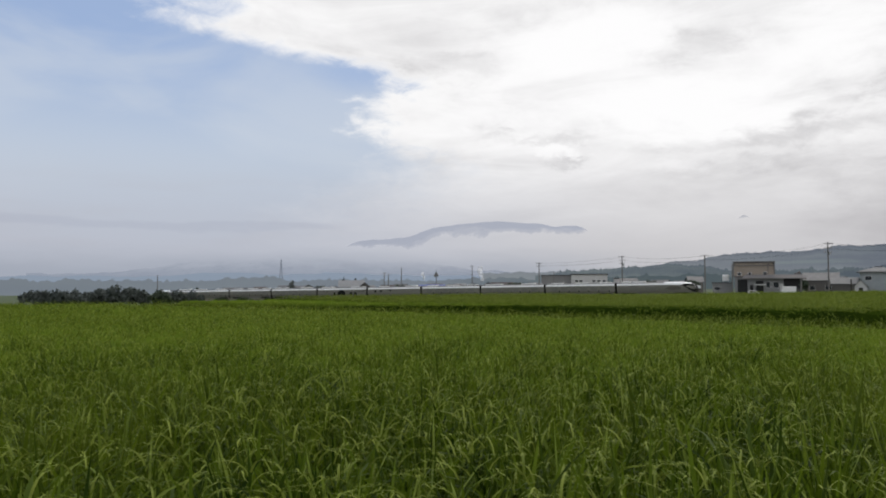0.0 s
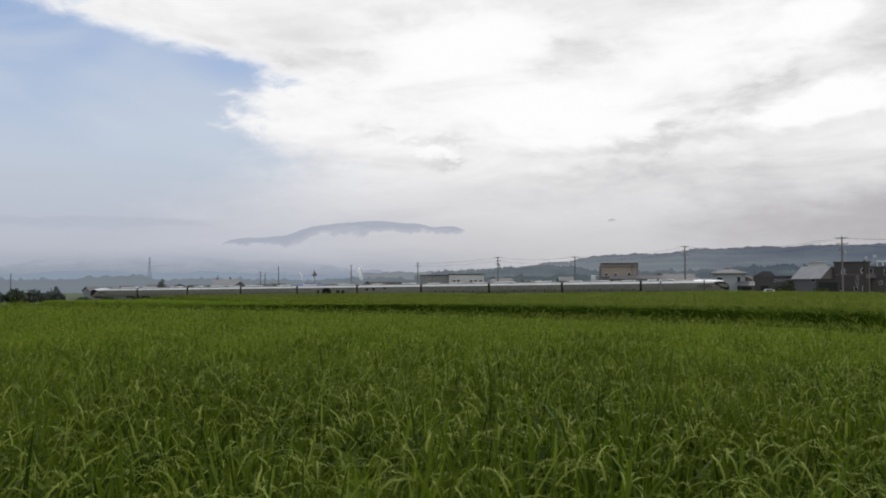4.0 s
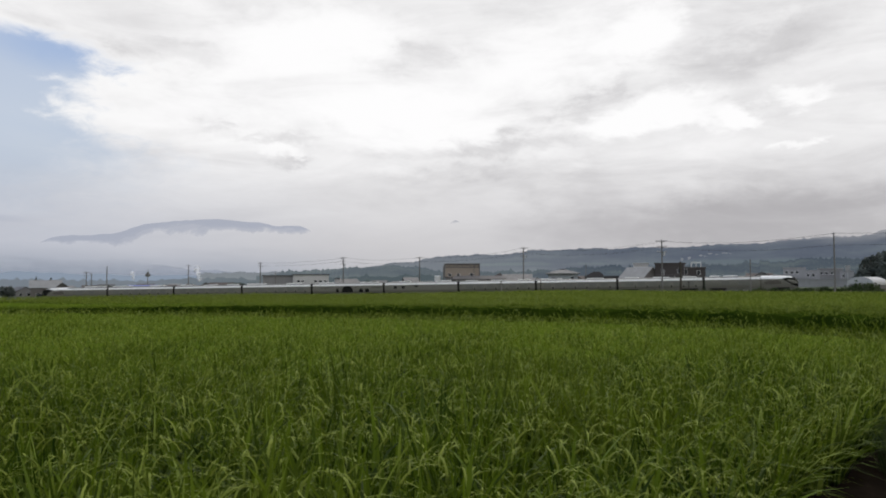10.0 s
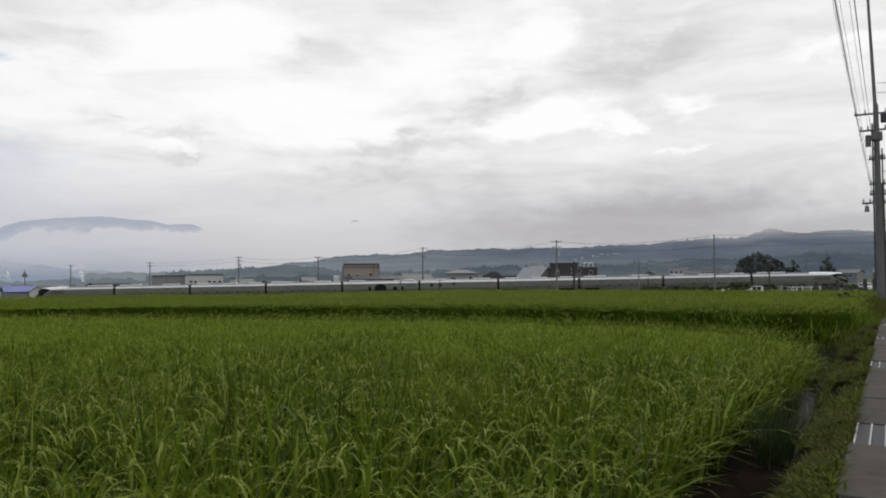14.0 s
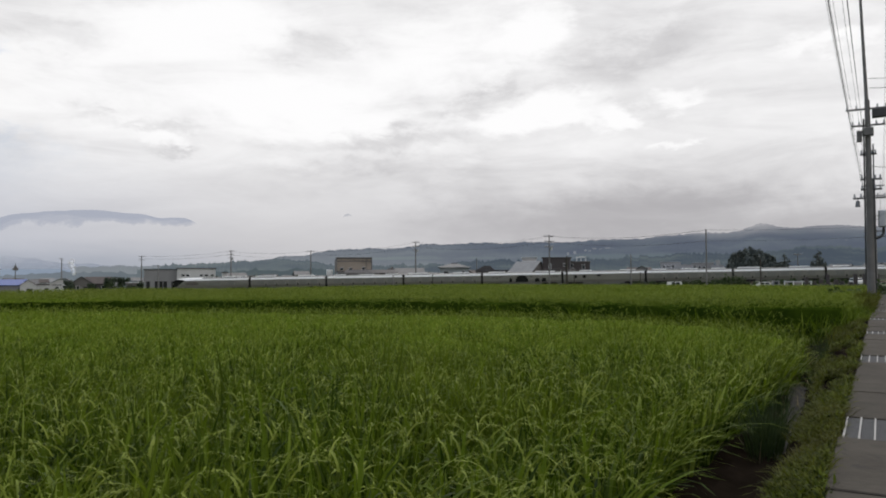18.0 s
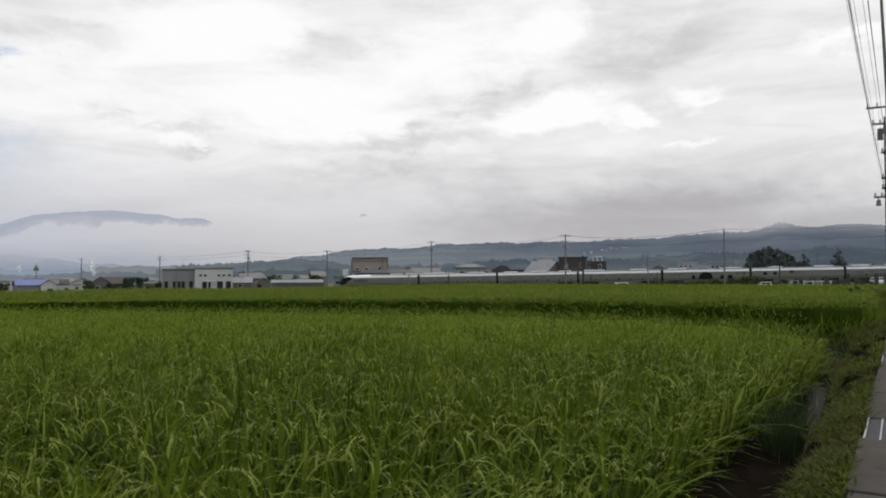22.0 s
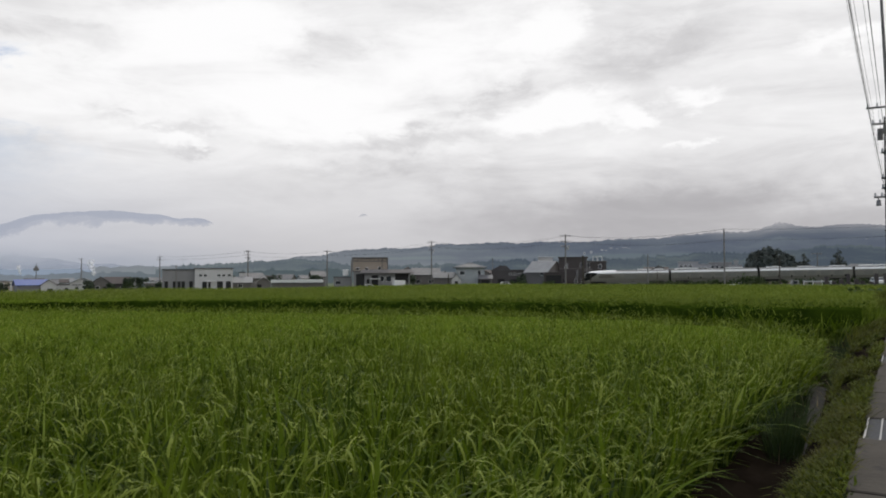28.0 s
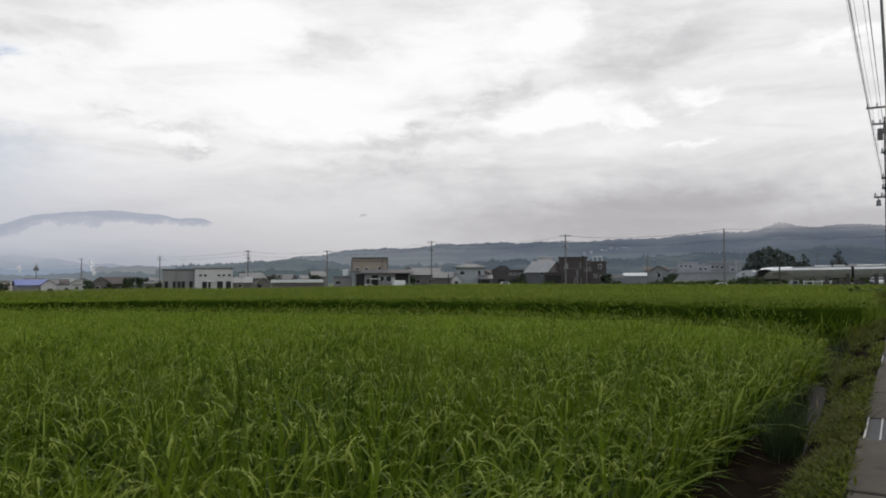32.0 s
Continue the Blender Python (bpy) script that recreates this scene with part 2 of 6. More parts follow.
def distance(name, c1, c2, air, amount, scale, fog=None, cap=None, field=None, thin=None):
    """Far land with its haze painted in: emission of the air colour, mixed by amount. fog: heights (m) between which
    low cloud hides it.
    """
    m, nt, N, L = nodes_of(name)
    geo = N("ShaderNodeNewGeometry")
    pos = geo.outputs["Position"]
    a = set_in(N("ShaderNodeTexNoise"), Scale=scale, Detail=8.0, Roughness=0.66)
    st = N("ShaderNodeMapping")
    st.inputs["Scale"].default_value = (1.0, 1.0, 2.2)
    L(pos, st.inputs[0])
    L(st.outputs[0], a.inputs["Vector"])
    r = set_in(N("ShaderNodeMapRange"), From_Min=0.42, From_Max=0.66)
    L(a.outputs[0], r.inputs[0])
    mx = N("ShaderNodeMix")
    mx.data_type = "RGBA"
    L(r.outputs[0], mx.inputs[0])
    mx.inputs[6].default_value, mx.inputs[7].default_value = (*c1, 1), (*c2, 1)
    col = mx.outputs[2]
    if field:                        # cleared pastures in a belt of heights
        sp = N("ShaderNodeSeparateXYZ")
        L(pos, sp.inputs[0])
        up_ = set_in(N("ShaderNodeMapRange"), From_Min=field[0], From_Max=field[0] + 6)
        dn = set_in(N("ShaderNodeMapRange"), From_Min=field[1] + 6, From_Max=field[1])
        L(sp.outputs[2], up_.inputs[0])
        L(sp.outputs[2], dn.inputs[0])
        nf = set_in(N("ShaderNodeTexNoise"), Scale=0.0025, Detail=5.0, Roughness=0.6)
        L(pos, nf.inputs["Vector"])
        pf = set_in(N("ShaderNodeMapRange"), From_Min=0.53, From_Max=0.60)
        L(nf.outputs[0], pf.inputs[0])
        m1, m2 = N("ShaderNodeMath"), N("ShaderNodeMath")
        m1.operation = m2.operation = "MULTIPLY"
        L(up_.outputs[0], m1.inputs[0])
        L(dn.outputs[0], m1.inputs[1])
        L(m1.outputs[0], m2.inputs[0])
        L(pf.outputs[0], m2.inputs[1])
        fx = N("ShaderNodeMix")
        fx.data_type = "RGBA"
        L(m2.outputs[0], fx.inputs[0])
        L(col, fx.inputs[6])
        fx.inputs[7].default_value = (*field[2], 1)
        col = fx.outputs[2]
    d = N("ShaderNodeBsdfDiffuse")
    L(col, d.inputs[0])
    # haze: the surface itself glows in the air colour
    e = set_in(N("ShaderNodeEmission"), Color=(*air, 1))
    if thin:                         # the painted haze is paler towards one side: x from, x to, colour there
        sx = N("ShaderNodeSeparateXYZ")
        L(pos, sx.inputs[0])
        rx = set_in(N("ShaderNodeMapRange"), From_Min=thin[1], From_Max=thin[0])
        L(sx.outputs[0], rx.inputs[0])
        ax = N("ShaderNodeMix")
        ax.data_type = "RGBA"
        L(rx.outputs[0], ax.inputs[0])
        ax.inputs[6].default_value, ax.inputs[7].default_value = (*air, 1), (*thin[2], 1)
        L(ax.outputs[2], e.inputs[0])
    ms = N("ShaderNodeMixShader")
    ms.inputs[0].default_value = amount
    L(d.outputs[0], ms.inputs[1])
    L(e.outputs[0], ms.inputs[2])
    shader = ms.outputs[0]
    if cap:
        sep = N("ShaderNodeSeparateXYZ")
        L(pos, sep.inputs[0])
        n2 = set_in(N("ShaderNodeTexNoise"), Scale=0.003, Detail=6.0, Roughness=0.55)
        L(pos, n2.inputs["Vector"])
        h = N("ShaderNodeMath")
        h.operation = "MULTIPLY_ADD"
        L(n2.outputs[0], h.inputs[0])
        h.inputs[1].default_value = cap[2]
        L(sep.outputs[2], h.inputs[2])
        k = set_in(N("ShaderNodeMapRange"), From_Min=cap[0] + cap[2] * 0.5, From_Max=cap[1] + cap[2] * 0.5, To_Max=cap[3])
        k.interpolation_type = "SMOOTHSTEP"
        L(h.outputs[0], k.inputs[0])
        tr = N("ShaderNodeBsdfTransparent")
        ms2 = N("ShaderNodeMixShader")
        L(k.outputs[0], ms2.inputs[0])
        L(shader, ms2.inputs[1])
        L(tr.outputs[0], ms2.inputs[2])
        shader = ms2.outputs[0]
    if fog:
        sep = N("ShaderNodeSeparateXYZ")
        L(pos, sep.inputs[0])
        n2 = set_in(N("ShaderNodeTexNoise"), Scale=0.0060, Detail=8.0, Roughness=0.6)
        L(pos, n2.inputs["Vector"])
        h = N("ShaderNodeMath")
        h.operation = "MULTIPLY_ADD"
        side = set_in(N("ShaderNodeMapRange"), From_Min=-540.0, From_Max=-390.0, To_Min=fog[4], To_Max=0.0)
        L(sep.outputs[0], side.inputs[0])
        ad = N("ShaderNodeMath")
        L(sep.outputs[2], ad.inputs[0])
        L(side.outputs[0], ad.inputs[1])
        L(n2.outputs[0], h.inputs[0])
        h.inputs[1].default_value = fog[2]
        L(ad.outputs[0], h.inputs[2])
        k = set_in(N("ShaderNodeMapRange"), From_Min=fog[0] + fog[2] * 0.5, From_Max=fog[1] + fog[2] * 0.5, To_Max=fog[3])
        k.interpolation_type = "SMOOTHSTEP"
        L(h.outputs[0], k.inputs[0])
        tr = N("ShaderNodeBsdfTransparent")
        ms2 = N("ShaderNodeMixShader")
        L(k.outputs[0], ms2.inputs[0])
        L(tr.outputs[0], ms2.inputs[1])
        L(shader, ms2.inputs[2])
        shader = ms2.outputs[0]
    out = N("ShaderNodeOutputMaterial")
    L(shader, out.inputs[0])
    return m


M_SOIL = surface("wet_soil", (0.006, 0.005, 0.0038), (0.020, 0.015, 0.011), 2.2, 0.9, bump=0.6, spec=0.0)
M_GROUND = surface("rough_grassland", (0.030, 0.052, 0.016), (0.075, 0.095, 0.035), 0.06, 0.95, spots=(0.10, 0.09, 0.06), space="World")
M_CONC = surface("weathered_concrete", (0.040, 0.035, 0.029), (0.080, 0.071, 0.058), 1.7, 0.95, bump=0.35, spots=(0.036, 0.034, 0.030), var=0.10, spec=0.15)
M_ASPH = surface("asphalt", (0.035, 0.035, 0.037), (0.07, 0.07, 0.072), 2.5, 0.92, bump=0.4)
M_STEEL = surface("galvanised_steel", (0.30, 0.31, 0.32), (0.5, 0.51, 0.52), 5, 0.45, 0.8)
M_BARS = surface("worn_grate_bars", (0.26, 0.25, 0.24), (0.40, 0.39, 0.37), 8, 0.6, 0.1)
M_GRID = surface("dull_grid_steel", (0.022, 0.024, 0.027), (0.040, 0.042, 0.046), 8, 0.7, 0.1, bump=0.3)
M_DARK = surface("dark_gap", (0.012, 0.012, 0.013), (0.03, 0.03, 0.03), 6, 0.8)
M_WATER = surface("wet_mud", (0.008, 0.007, 0.007), (0.036, 0.032, 0.032), 7.0, 0.5, bump=1.0, spec=0.06)
M_POLE = surface("pole_concrete", (0.12, 0.115, 0.11), (0.20, 0.19, 0.18), 1.3, 0.85, bump=0.2)
M_WIRE = surface("black_cable", (0.02, 0.02, 0.02), (0.04, 0.04, 0.04), 4, 0.6)
M_INSUL = surface("insulator_porcelain", (0.35, 0.35, 0.36), (0.5, 0.5, 0.5), 8, 0.3)
M_BALLAST = surface("railway_ballast", (0.09, 0.08, 0.07), (0.2, 0.18, 0.16), 1.2, 0.95, bump=0.5)
M_RAIL = surface("rail_steel", (0.12, 0.08, 0.06), (0.25, 0.2, 0.17), 3, 0.45, 0.7)
M_GLASS = surface("window_glass", (0.02, 0.024, 0.028), (0.045, 0.05, 0.055), 0.6, 0.12)
M_WHITE = surface("white_paint", (0.66, 0.66, 0.65), (0.80, 0.80, 0.79), 0.8, 0.55, spots=(0.55, 0.54, 0.51))
M_BARK = surface("bark", (0.05, 0.04, 0.03), (0.1, 0.08, 0.06), 4, 0.95, bump=0.5)
M_TYRE = surface("tyre_rubber", (0.012, 0.012, 0.012), (0.03, 0.03, 0.03), 5, 0.85)
M_TRAIN = surface("champagne_paint", (0.150, 0.148, 0.124), (0.188, 0.184, 0.156), 0.35, 0.55, 0.0)
M_TROOF = surface("train_roof_paint", (0.055, 0.055, 0.053), (0.085, 0.085, 0.08), 0.5, 0.5)
M_TLINE = surface("white_train_paint", (0.66, 0.66, 0.65), (0.78, 0.78, 0.77), 0.5, 0.4)
M_TBROWN = surface("brown_tinted_glass", (0.075, 0.068, 0.055), (0.11, 0.10, 0.085), 0.8, 0.3)
M_TSKIRT = surface("skirt_paint", (0.10, 0.10, 0.085), (0.14, 0.138, 0.118), 0.6, 0.6)
M_TUNDER = surface("underframe", (0.010, 0.010, 0.010), (0.03, 0.028, 0.025), 2, 0.85, spec=0.1)
M_TWIN = surface("tinted_train_glass", (0.008, 0.009, 0.008), (0.018, 0.018, 0.016), 0.8, 0.35, spec=0.06)
M_TPANE = surface("bronze_tinted_glass", (0.125, 0.127, 0.108), (0.16, 0.16, 0.14), 0.8, 0.3)
M_RICE = leaf("rice_leaf", (0.014, 0.032, 0.003), (0.122, 0.184, 0.011), (0.126, 0.166, 0.013), gloss=0.12, through=0.42, pale=(0.23, 0.29, 0.052))
M_EAR = leaf("rice_ear", (0.085, 0.122, 0.010), (0.28, 0.330, 0.062), (0.165, 0.21, 0.026), gloss=0.08, through=0.3)
# near-black green: shade between the stems put into the colour
M_STEM_SHADE = surface("rice_stem_shade", (0.008, 0.017, 0.002), (0.028, 0.046, 0.004), 1.6, 1.0, bump=0.3, space="World", spec=0.0)
M_CANOPY = surface("rice_canopy", (0.050, 0.080, 0.008), (0.090, 0.124, 0.013), 1.1, 1.0, bump=0.5, space="World", spec=0.0)
M_WEED = leaf("weed_leaf", (0.020, 0.034, 0.005), (0.135, 0.150, 0.024), (0.075, 0.06, 0.020), gloss=0.06)
M_CLOVER = leaf("bank_herb_leaf", (0.010, 0.022, 0.003), (0.122, 0.155, 0.014), (0.060, 0.052, 0.014), gloss=0.06, through=0.35)
M_STRAW = surface("dry_straw", (0.16, 0.13, 0.07), (0.30, 0.25, 0.15), 6, 0.9)
M_TREE = leaf("tree_leaf", (0.032, 0.047, 0.032), (0.082, 0.102, 0.070), (0.07, 0.086, 0.062), through=0.3, gloss=0.05)
# far trees: distance haze is put into this paler grey-blue leaf colour
M_HAZY_LEAF = leaf("hazy_leaf", (0.055, 0.066, 0.062), (0.115, 0.130, 0.120), (0.095, 0.108, 0.10), through=0.2, gloss=0.03)
M_BUSH = leaf("bush_leaf", (0.018, 0.036, 0.012), (0.05, 0.075, 0.025), (0.05, 0.06, 0.025), through=0.25)


def wall_mat(name, c, k=0.82):
    return surface(name, tuple(v * k for v in c), c, 0.35, 0.85, spots=tuple(v * 0.72 for v in c))


W_GREY = wall_mat("grey_siding", (0.24, 0.24, 0.245))
W_PALE = wall_mat("pale_siding", (0.34, 0.375, 0.39))
W_WHITE = wall_mat("white_siding", (0.52, 0.52, 0.52))
W_BEIGE = wall_mat("beige_render", (0.34, 0.29, 0.245))
W_BROWN = wall_mat("dark_brown_cladding", (0.078, 0.068, 0.067), 0.7)
W_DGREY = wall_mat("dark_grey_cladding", (0.085, 0.08, 0.082))
W_TAUPE = wall_mat("taupe_siding", (0.165, 0.155, 0.15), 0.75)
# white cladding greyed down, so haze over the works sits in its colour
W_WORKS_HAZE = wall_mat("hazy_works_cladding", (0.33, 0.335, 0.345), 0.78)
R_DARK = surface("dark_roof_tiles", (0.055, 0.055, 0.06), (0.11, 0.11, 0.115), 0.8, 0.6, bump=0.3)
R_GREY = surface("grey_metal_roof", (0.14, 0.145, 0.15), (0.21, 0.215, 0.22), 0.5, 0.6, bump=0.1)
R_BLUE = surface("blue_metal_roof", (0.045, 0.075, 0.24), (0.075, 0.115, 0.31), 0.5, 0.5)
R_MID = surface("mid_grey_roof", (0.085, 0.087, 0.09), (0.135, 0.137, 0.14), 0.6, 0.65, bump=0.2)
R_GREEN = surface("green_metal_roof", (0.085, 0.105, 0.10), (0.12, 0.14, 0.135), 0.4, 0.6)
R_BROWN = surface("brown_metal_roof", (0.055, 0.046, 0.044), (0.095, 0.078, 0.072), 0.5, 0.8)


# ================= building blocks =================
def part(name, bm, material, parent=None, label="", smooth=False):
    me = bpy.data.meshes.new(name)
    bmesh.ops.recalc_face_normals(bm, faces=bm.faces)
    bm.to_mesh(me)
    bm.free()
    me.materials.append(material)
    if smooth:
        me.polygons.foreach_set("use_smooth", [True] * len(me.polygons))
    ob = new(name, me)
    if parent:
        ob.parent = parent
    if label:
        ob["label"] = label
    return ob


def thing(name, m, label, category, group="", kind=""):
    ob = new(name)
    ob.matrix_basis = m
    return tagged(ob, label, category, group, kind)


def box(bm, x0, x1, y0, y1, z0, z1, bevel=0.0):
    v = [bm.verts.new(c) for c in ((x0, y0, z0), (x1, y0, z0), (x1, y1, z0), (x0, y1, z0),
                                   (x0, y0, z1), (x1, y0, z1), (x1, y1, z1), (x0, y1, z1))]
    fs = [bm.faces.new([v[i] for i in q]) for q in ((3, 2, 1, 0), (4, 5, 6, 7), (0, 1, 5, 4), (1, 2, 6, 5), (2, 3, 7, 6), (3, 0, 4, 7))]
    if bevel:
        bmesh.ops.bevel(bm, geom=list({e for f in fs for e in f.edges}), offset=bevel, segments=1, affect="EDGES")
    return bm


def boxes(*dims, bevel=0.0):
    bm = bmesh.new()
    for d in dims:
        box(bm, *d, bevel=bevel)
    return bm


def rod(bm, a, b, r0, r1, n=8, caps=True):
    """A tapered rod from a to b."""
    a, b = Vector(a), Vector(b)
    w = (b - a).normalized()
    u = w.orthogonal().normalized()
    v = w.cross(u)
    rings = []
    for c, r in ((a, r0), (b, r1)):
        rings.append([bm.verts.new(c + (u * math.cos(k * 2 * math.pi / n) + v * math.sin(k * 2 * math.pi / n)) * r) for k in range(n)])
    for k in range(n):
        bm.faces.new((rings[0][k], rings[0][(k + 1) % n], rings[1][(k + 1) % n], rings[1][k]))
    if caps:
        bm.faces.new(rings[0][::-1])
        bm.faces.new(rings[1])
    return bm


def rods(*items, n=8):
    bm = bmesh.new()
    for a, b, r0, r1 in items:
        rod(bm, a, b, r0, r1, n)
    return bm


def prism(bm, outline, y0, y1):
    """Extrude an outline in x and z from y0 to y1."""
    a = [bm.verts.new((x, y0, z)) for x, z in outline]
    b = [bm.verts.new((x, y1, z)) for x, z in outline]
    n = len(outline)
    bm.faces.new(a)
    bm.faces.new(b[::-1])
    for i in range(n):
        bm.faces.new((a[i], a[(i + 1) % n], b[(i + 1) % n], b[i]))
    return bm


def raw_mesh(name, verts, quads, tris, material, smooth=False):
    """A mesh straight from arrays."""
    me = bpy.data.meshes.new(name)
    nq, ntr = len(quads), len(tris)
    me.vertices.add(len(verts))
    me.vertices.foreach_set("co", np.ascontiguousarray(verts, dtype=np.float32).ravel())
    loops = np.concatenate([np.asarray(quads, dtype=np.int32).ravel(), np.asarray(tris, dtype=np.int32).ravel()])
    me.loops.add(len(loops))
    me.loops.foreach_set("vertex_index", loops)
    starts = np.concatenate([np.arange(nq) * 4, nq * 4 + np.arange(ntr) * 3]).astype(np.int32)
    me.polygons.add(nq + ntr)
    me.polygons.foreach_set("loop_start", starts)
    if smooth:
        me.polygons.foreach_set("use_smooth", np.ones(nq + ntr, dtype=bool))
    me.update(calc_edges=True)
    me.materials.append(material)
    return new(name, me)


def polar(az, rho):
    return rho * math.sin(radians(az)), rho * math.cos(radians(az))


def land(x, y):
    """Height of the land beyond the fields: it falls gently to one side."""
    z = -1.5 + 0.0144 * ((x - 108) * 0.857 - (y - 161) * 0.515)
    return max(-7.0, min(2.5, z))


def on_ridge(az, el, r0, r1, top):
    """Radius and height at which a ridge reaches the elevation el."""
    h = r1 * math.tan(radians(top)) + EYE
    for k in range(201):
        f = k / 200
        r, z = r0 + (r1 - r0) * f, -9 + (h + 9) * f * f * (3 - 2 * f)
        if z - EYE > r * math.tan(radians(el)):
            break
    return r, z


# along the lane (a) and to its field side (l)
UX, UY = 0.812, 0.583


def lane(a, l):
    return a * UX - l * UY, a * UY + l * UX


# ================= land =================
def make_ground():
    radii = [0, 15, 40, 80, 120, 160, 200, 240, 300, 380, 500, 700, 1000, 1600, 2600, 4700]
    n = 72
    bm = bmesh.new()
    rings = []
    for r in radii:
        ring = []
        for k in range(n if r else 1):
            x, y = polar(k * 360 / n, r)
            ring.append(bm.verts.new((x, y, land(x, y) if r > 60 else min(land(x, y), -1.4))))
        rings.append(ring)
    for a, b in zip(rings, rings[1:]):
        for k in range(n):
            if len(a) == 1:
                bm.faces.new((a[0], b[k], b[(k + 1) % n]))
            else:
                bm.faces.new((a[k], b[k], b[(k + 1) % n], a[(k + 1) % n]))
    tagged(part("ground", bm, M_GROUND, smooth=True), "flat grassy farmland reaching the hazy horizon", "ground", kind="structure")


make_ground()


def bell(a, c, w):
    return math.exp(-((a - c) / w) ** 2)


def ridge(name, az0, az1, r0, r1, top, rough, mat, label, steps=260, rows=9, tree=0.0):
    """A far ridge: top(az) is its skyline in degrees above eye level."""
    verts, quads = [], []
    for i in range(steps + 1):
        a = az0 + (az1 - az0) * i / steps
        h = r1 * math.tan(radians(top(a))) + EYE
        h += rough * (noise.noise(Vector((a * 0.55, r1 * 0.01, 1.3))) + 0.5 * noise.noise(Vector((a * 1.7, r1 * 0.01, 7.1))))
        h += tree * 1.3 * abs(noise.noise(Vector((a * 4.0, 2.2, r1)))) + tree * 0.7 * abs(noise.noise(Vector((a * 12.0, 5.2, r1))))
        for j in range(rows + 1):
            f = j / rows
            r = r0 + (r1 - r0) * f
            s = f * f * (3 - 2 * f)
            z = -9 + (h + 9) * s + (1 - s) * f * rough * 1.5 * noise.noise(Vector((a * 0.9, f * 4, r1 * 0.02)))
            x, y = polar(a, r)
            verts.append((x, y, z))
        x, y = polar(a, r1 * 1.03)
        verts.append((x, y, -12))
    k = rows + 2
    for i in range(steps):
        for j in range(k - 1):
            quads.append((i * k + j, (i + 1) * k + j, (i + 1) * k + j + 1, i * k + j + 1))
    ob = raw_mesh(name, np.array(verts), np.array(quads), np.zeros((0, 3), int), mat, True)
    return tagged(ob, label, "hill", kind="structure")


# slopes and woods carry their haze as emission in the material
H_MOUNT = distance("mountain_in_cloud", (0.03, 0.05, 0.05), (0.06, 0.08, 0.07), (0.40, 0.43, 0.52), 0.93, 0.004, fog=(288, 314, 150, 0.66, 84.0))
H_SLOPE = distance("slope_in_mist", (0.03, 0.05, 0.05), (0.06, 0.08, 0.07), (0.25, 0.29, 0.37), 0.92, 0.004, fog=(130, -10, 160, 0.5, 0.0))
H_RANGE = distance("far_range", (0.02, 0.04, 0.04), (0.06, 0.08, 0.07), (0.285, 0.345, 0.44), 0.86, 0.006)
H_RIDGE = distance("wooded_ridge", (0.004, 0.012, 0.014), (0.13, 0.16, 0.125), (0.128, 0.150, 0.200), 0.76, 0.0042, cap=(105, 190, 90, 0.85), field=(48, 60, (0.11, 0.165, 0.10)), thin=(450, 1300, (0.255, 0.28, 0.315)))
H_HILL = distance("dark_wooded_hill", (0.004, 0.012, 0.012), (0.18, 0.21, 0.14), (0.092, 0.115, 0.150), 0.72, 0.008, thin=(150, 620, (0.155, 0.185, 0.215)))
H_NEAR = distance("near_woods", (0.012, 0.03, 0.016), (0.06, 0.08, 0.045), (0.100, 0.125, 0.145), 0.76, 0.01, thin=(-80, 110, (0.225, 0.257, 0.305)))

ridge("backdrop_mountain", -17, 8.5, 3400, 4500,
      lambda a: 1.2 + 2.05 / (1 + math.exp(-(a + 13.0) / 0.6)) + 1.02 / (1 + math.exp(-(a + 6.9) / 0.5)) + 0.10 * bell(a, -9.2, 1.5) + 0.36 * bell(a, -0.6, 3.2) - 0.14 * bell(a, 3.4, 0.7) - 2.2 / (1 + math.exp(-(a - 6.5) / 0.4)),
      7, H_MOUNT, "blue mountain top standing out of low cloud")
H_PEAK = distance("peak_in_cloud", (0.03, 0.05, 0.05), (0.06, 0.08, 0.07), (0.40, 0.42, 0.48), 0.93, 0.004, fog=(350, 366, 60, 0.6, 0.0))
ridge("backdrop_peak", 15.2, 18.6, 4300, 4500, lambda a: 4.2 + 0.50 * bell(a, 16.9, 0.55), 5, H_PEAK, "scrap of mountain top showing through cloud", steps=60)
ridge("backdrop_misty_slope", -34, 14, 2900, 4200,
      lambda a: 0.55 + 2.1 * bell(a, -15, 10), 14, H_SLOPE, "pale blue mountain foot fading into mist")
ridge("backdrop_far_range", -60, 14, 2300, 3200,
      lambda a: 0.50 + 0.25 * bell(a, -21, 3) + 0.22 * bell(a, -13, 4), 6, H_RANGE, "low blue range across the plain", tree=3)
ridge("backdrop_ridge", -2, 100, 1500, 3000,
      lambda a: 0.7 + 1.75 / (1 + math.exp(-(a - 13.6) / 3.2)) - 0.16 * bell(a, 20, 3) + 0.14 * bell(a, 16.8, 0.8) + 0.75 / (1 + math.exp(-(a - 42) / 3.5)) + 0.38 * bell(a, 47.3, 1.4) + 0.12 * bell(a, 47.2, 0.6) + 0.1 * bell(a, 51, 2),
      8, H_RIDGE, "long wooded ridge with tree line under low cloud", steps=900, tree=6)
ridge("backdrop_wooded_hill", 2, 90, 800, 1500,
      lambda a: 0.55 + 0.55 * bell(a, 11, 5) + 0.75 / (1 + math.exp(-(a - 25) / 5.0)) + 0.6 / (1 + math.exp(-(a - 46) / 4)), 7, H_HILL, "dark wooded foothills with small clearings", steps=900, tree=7)
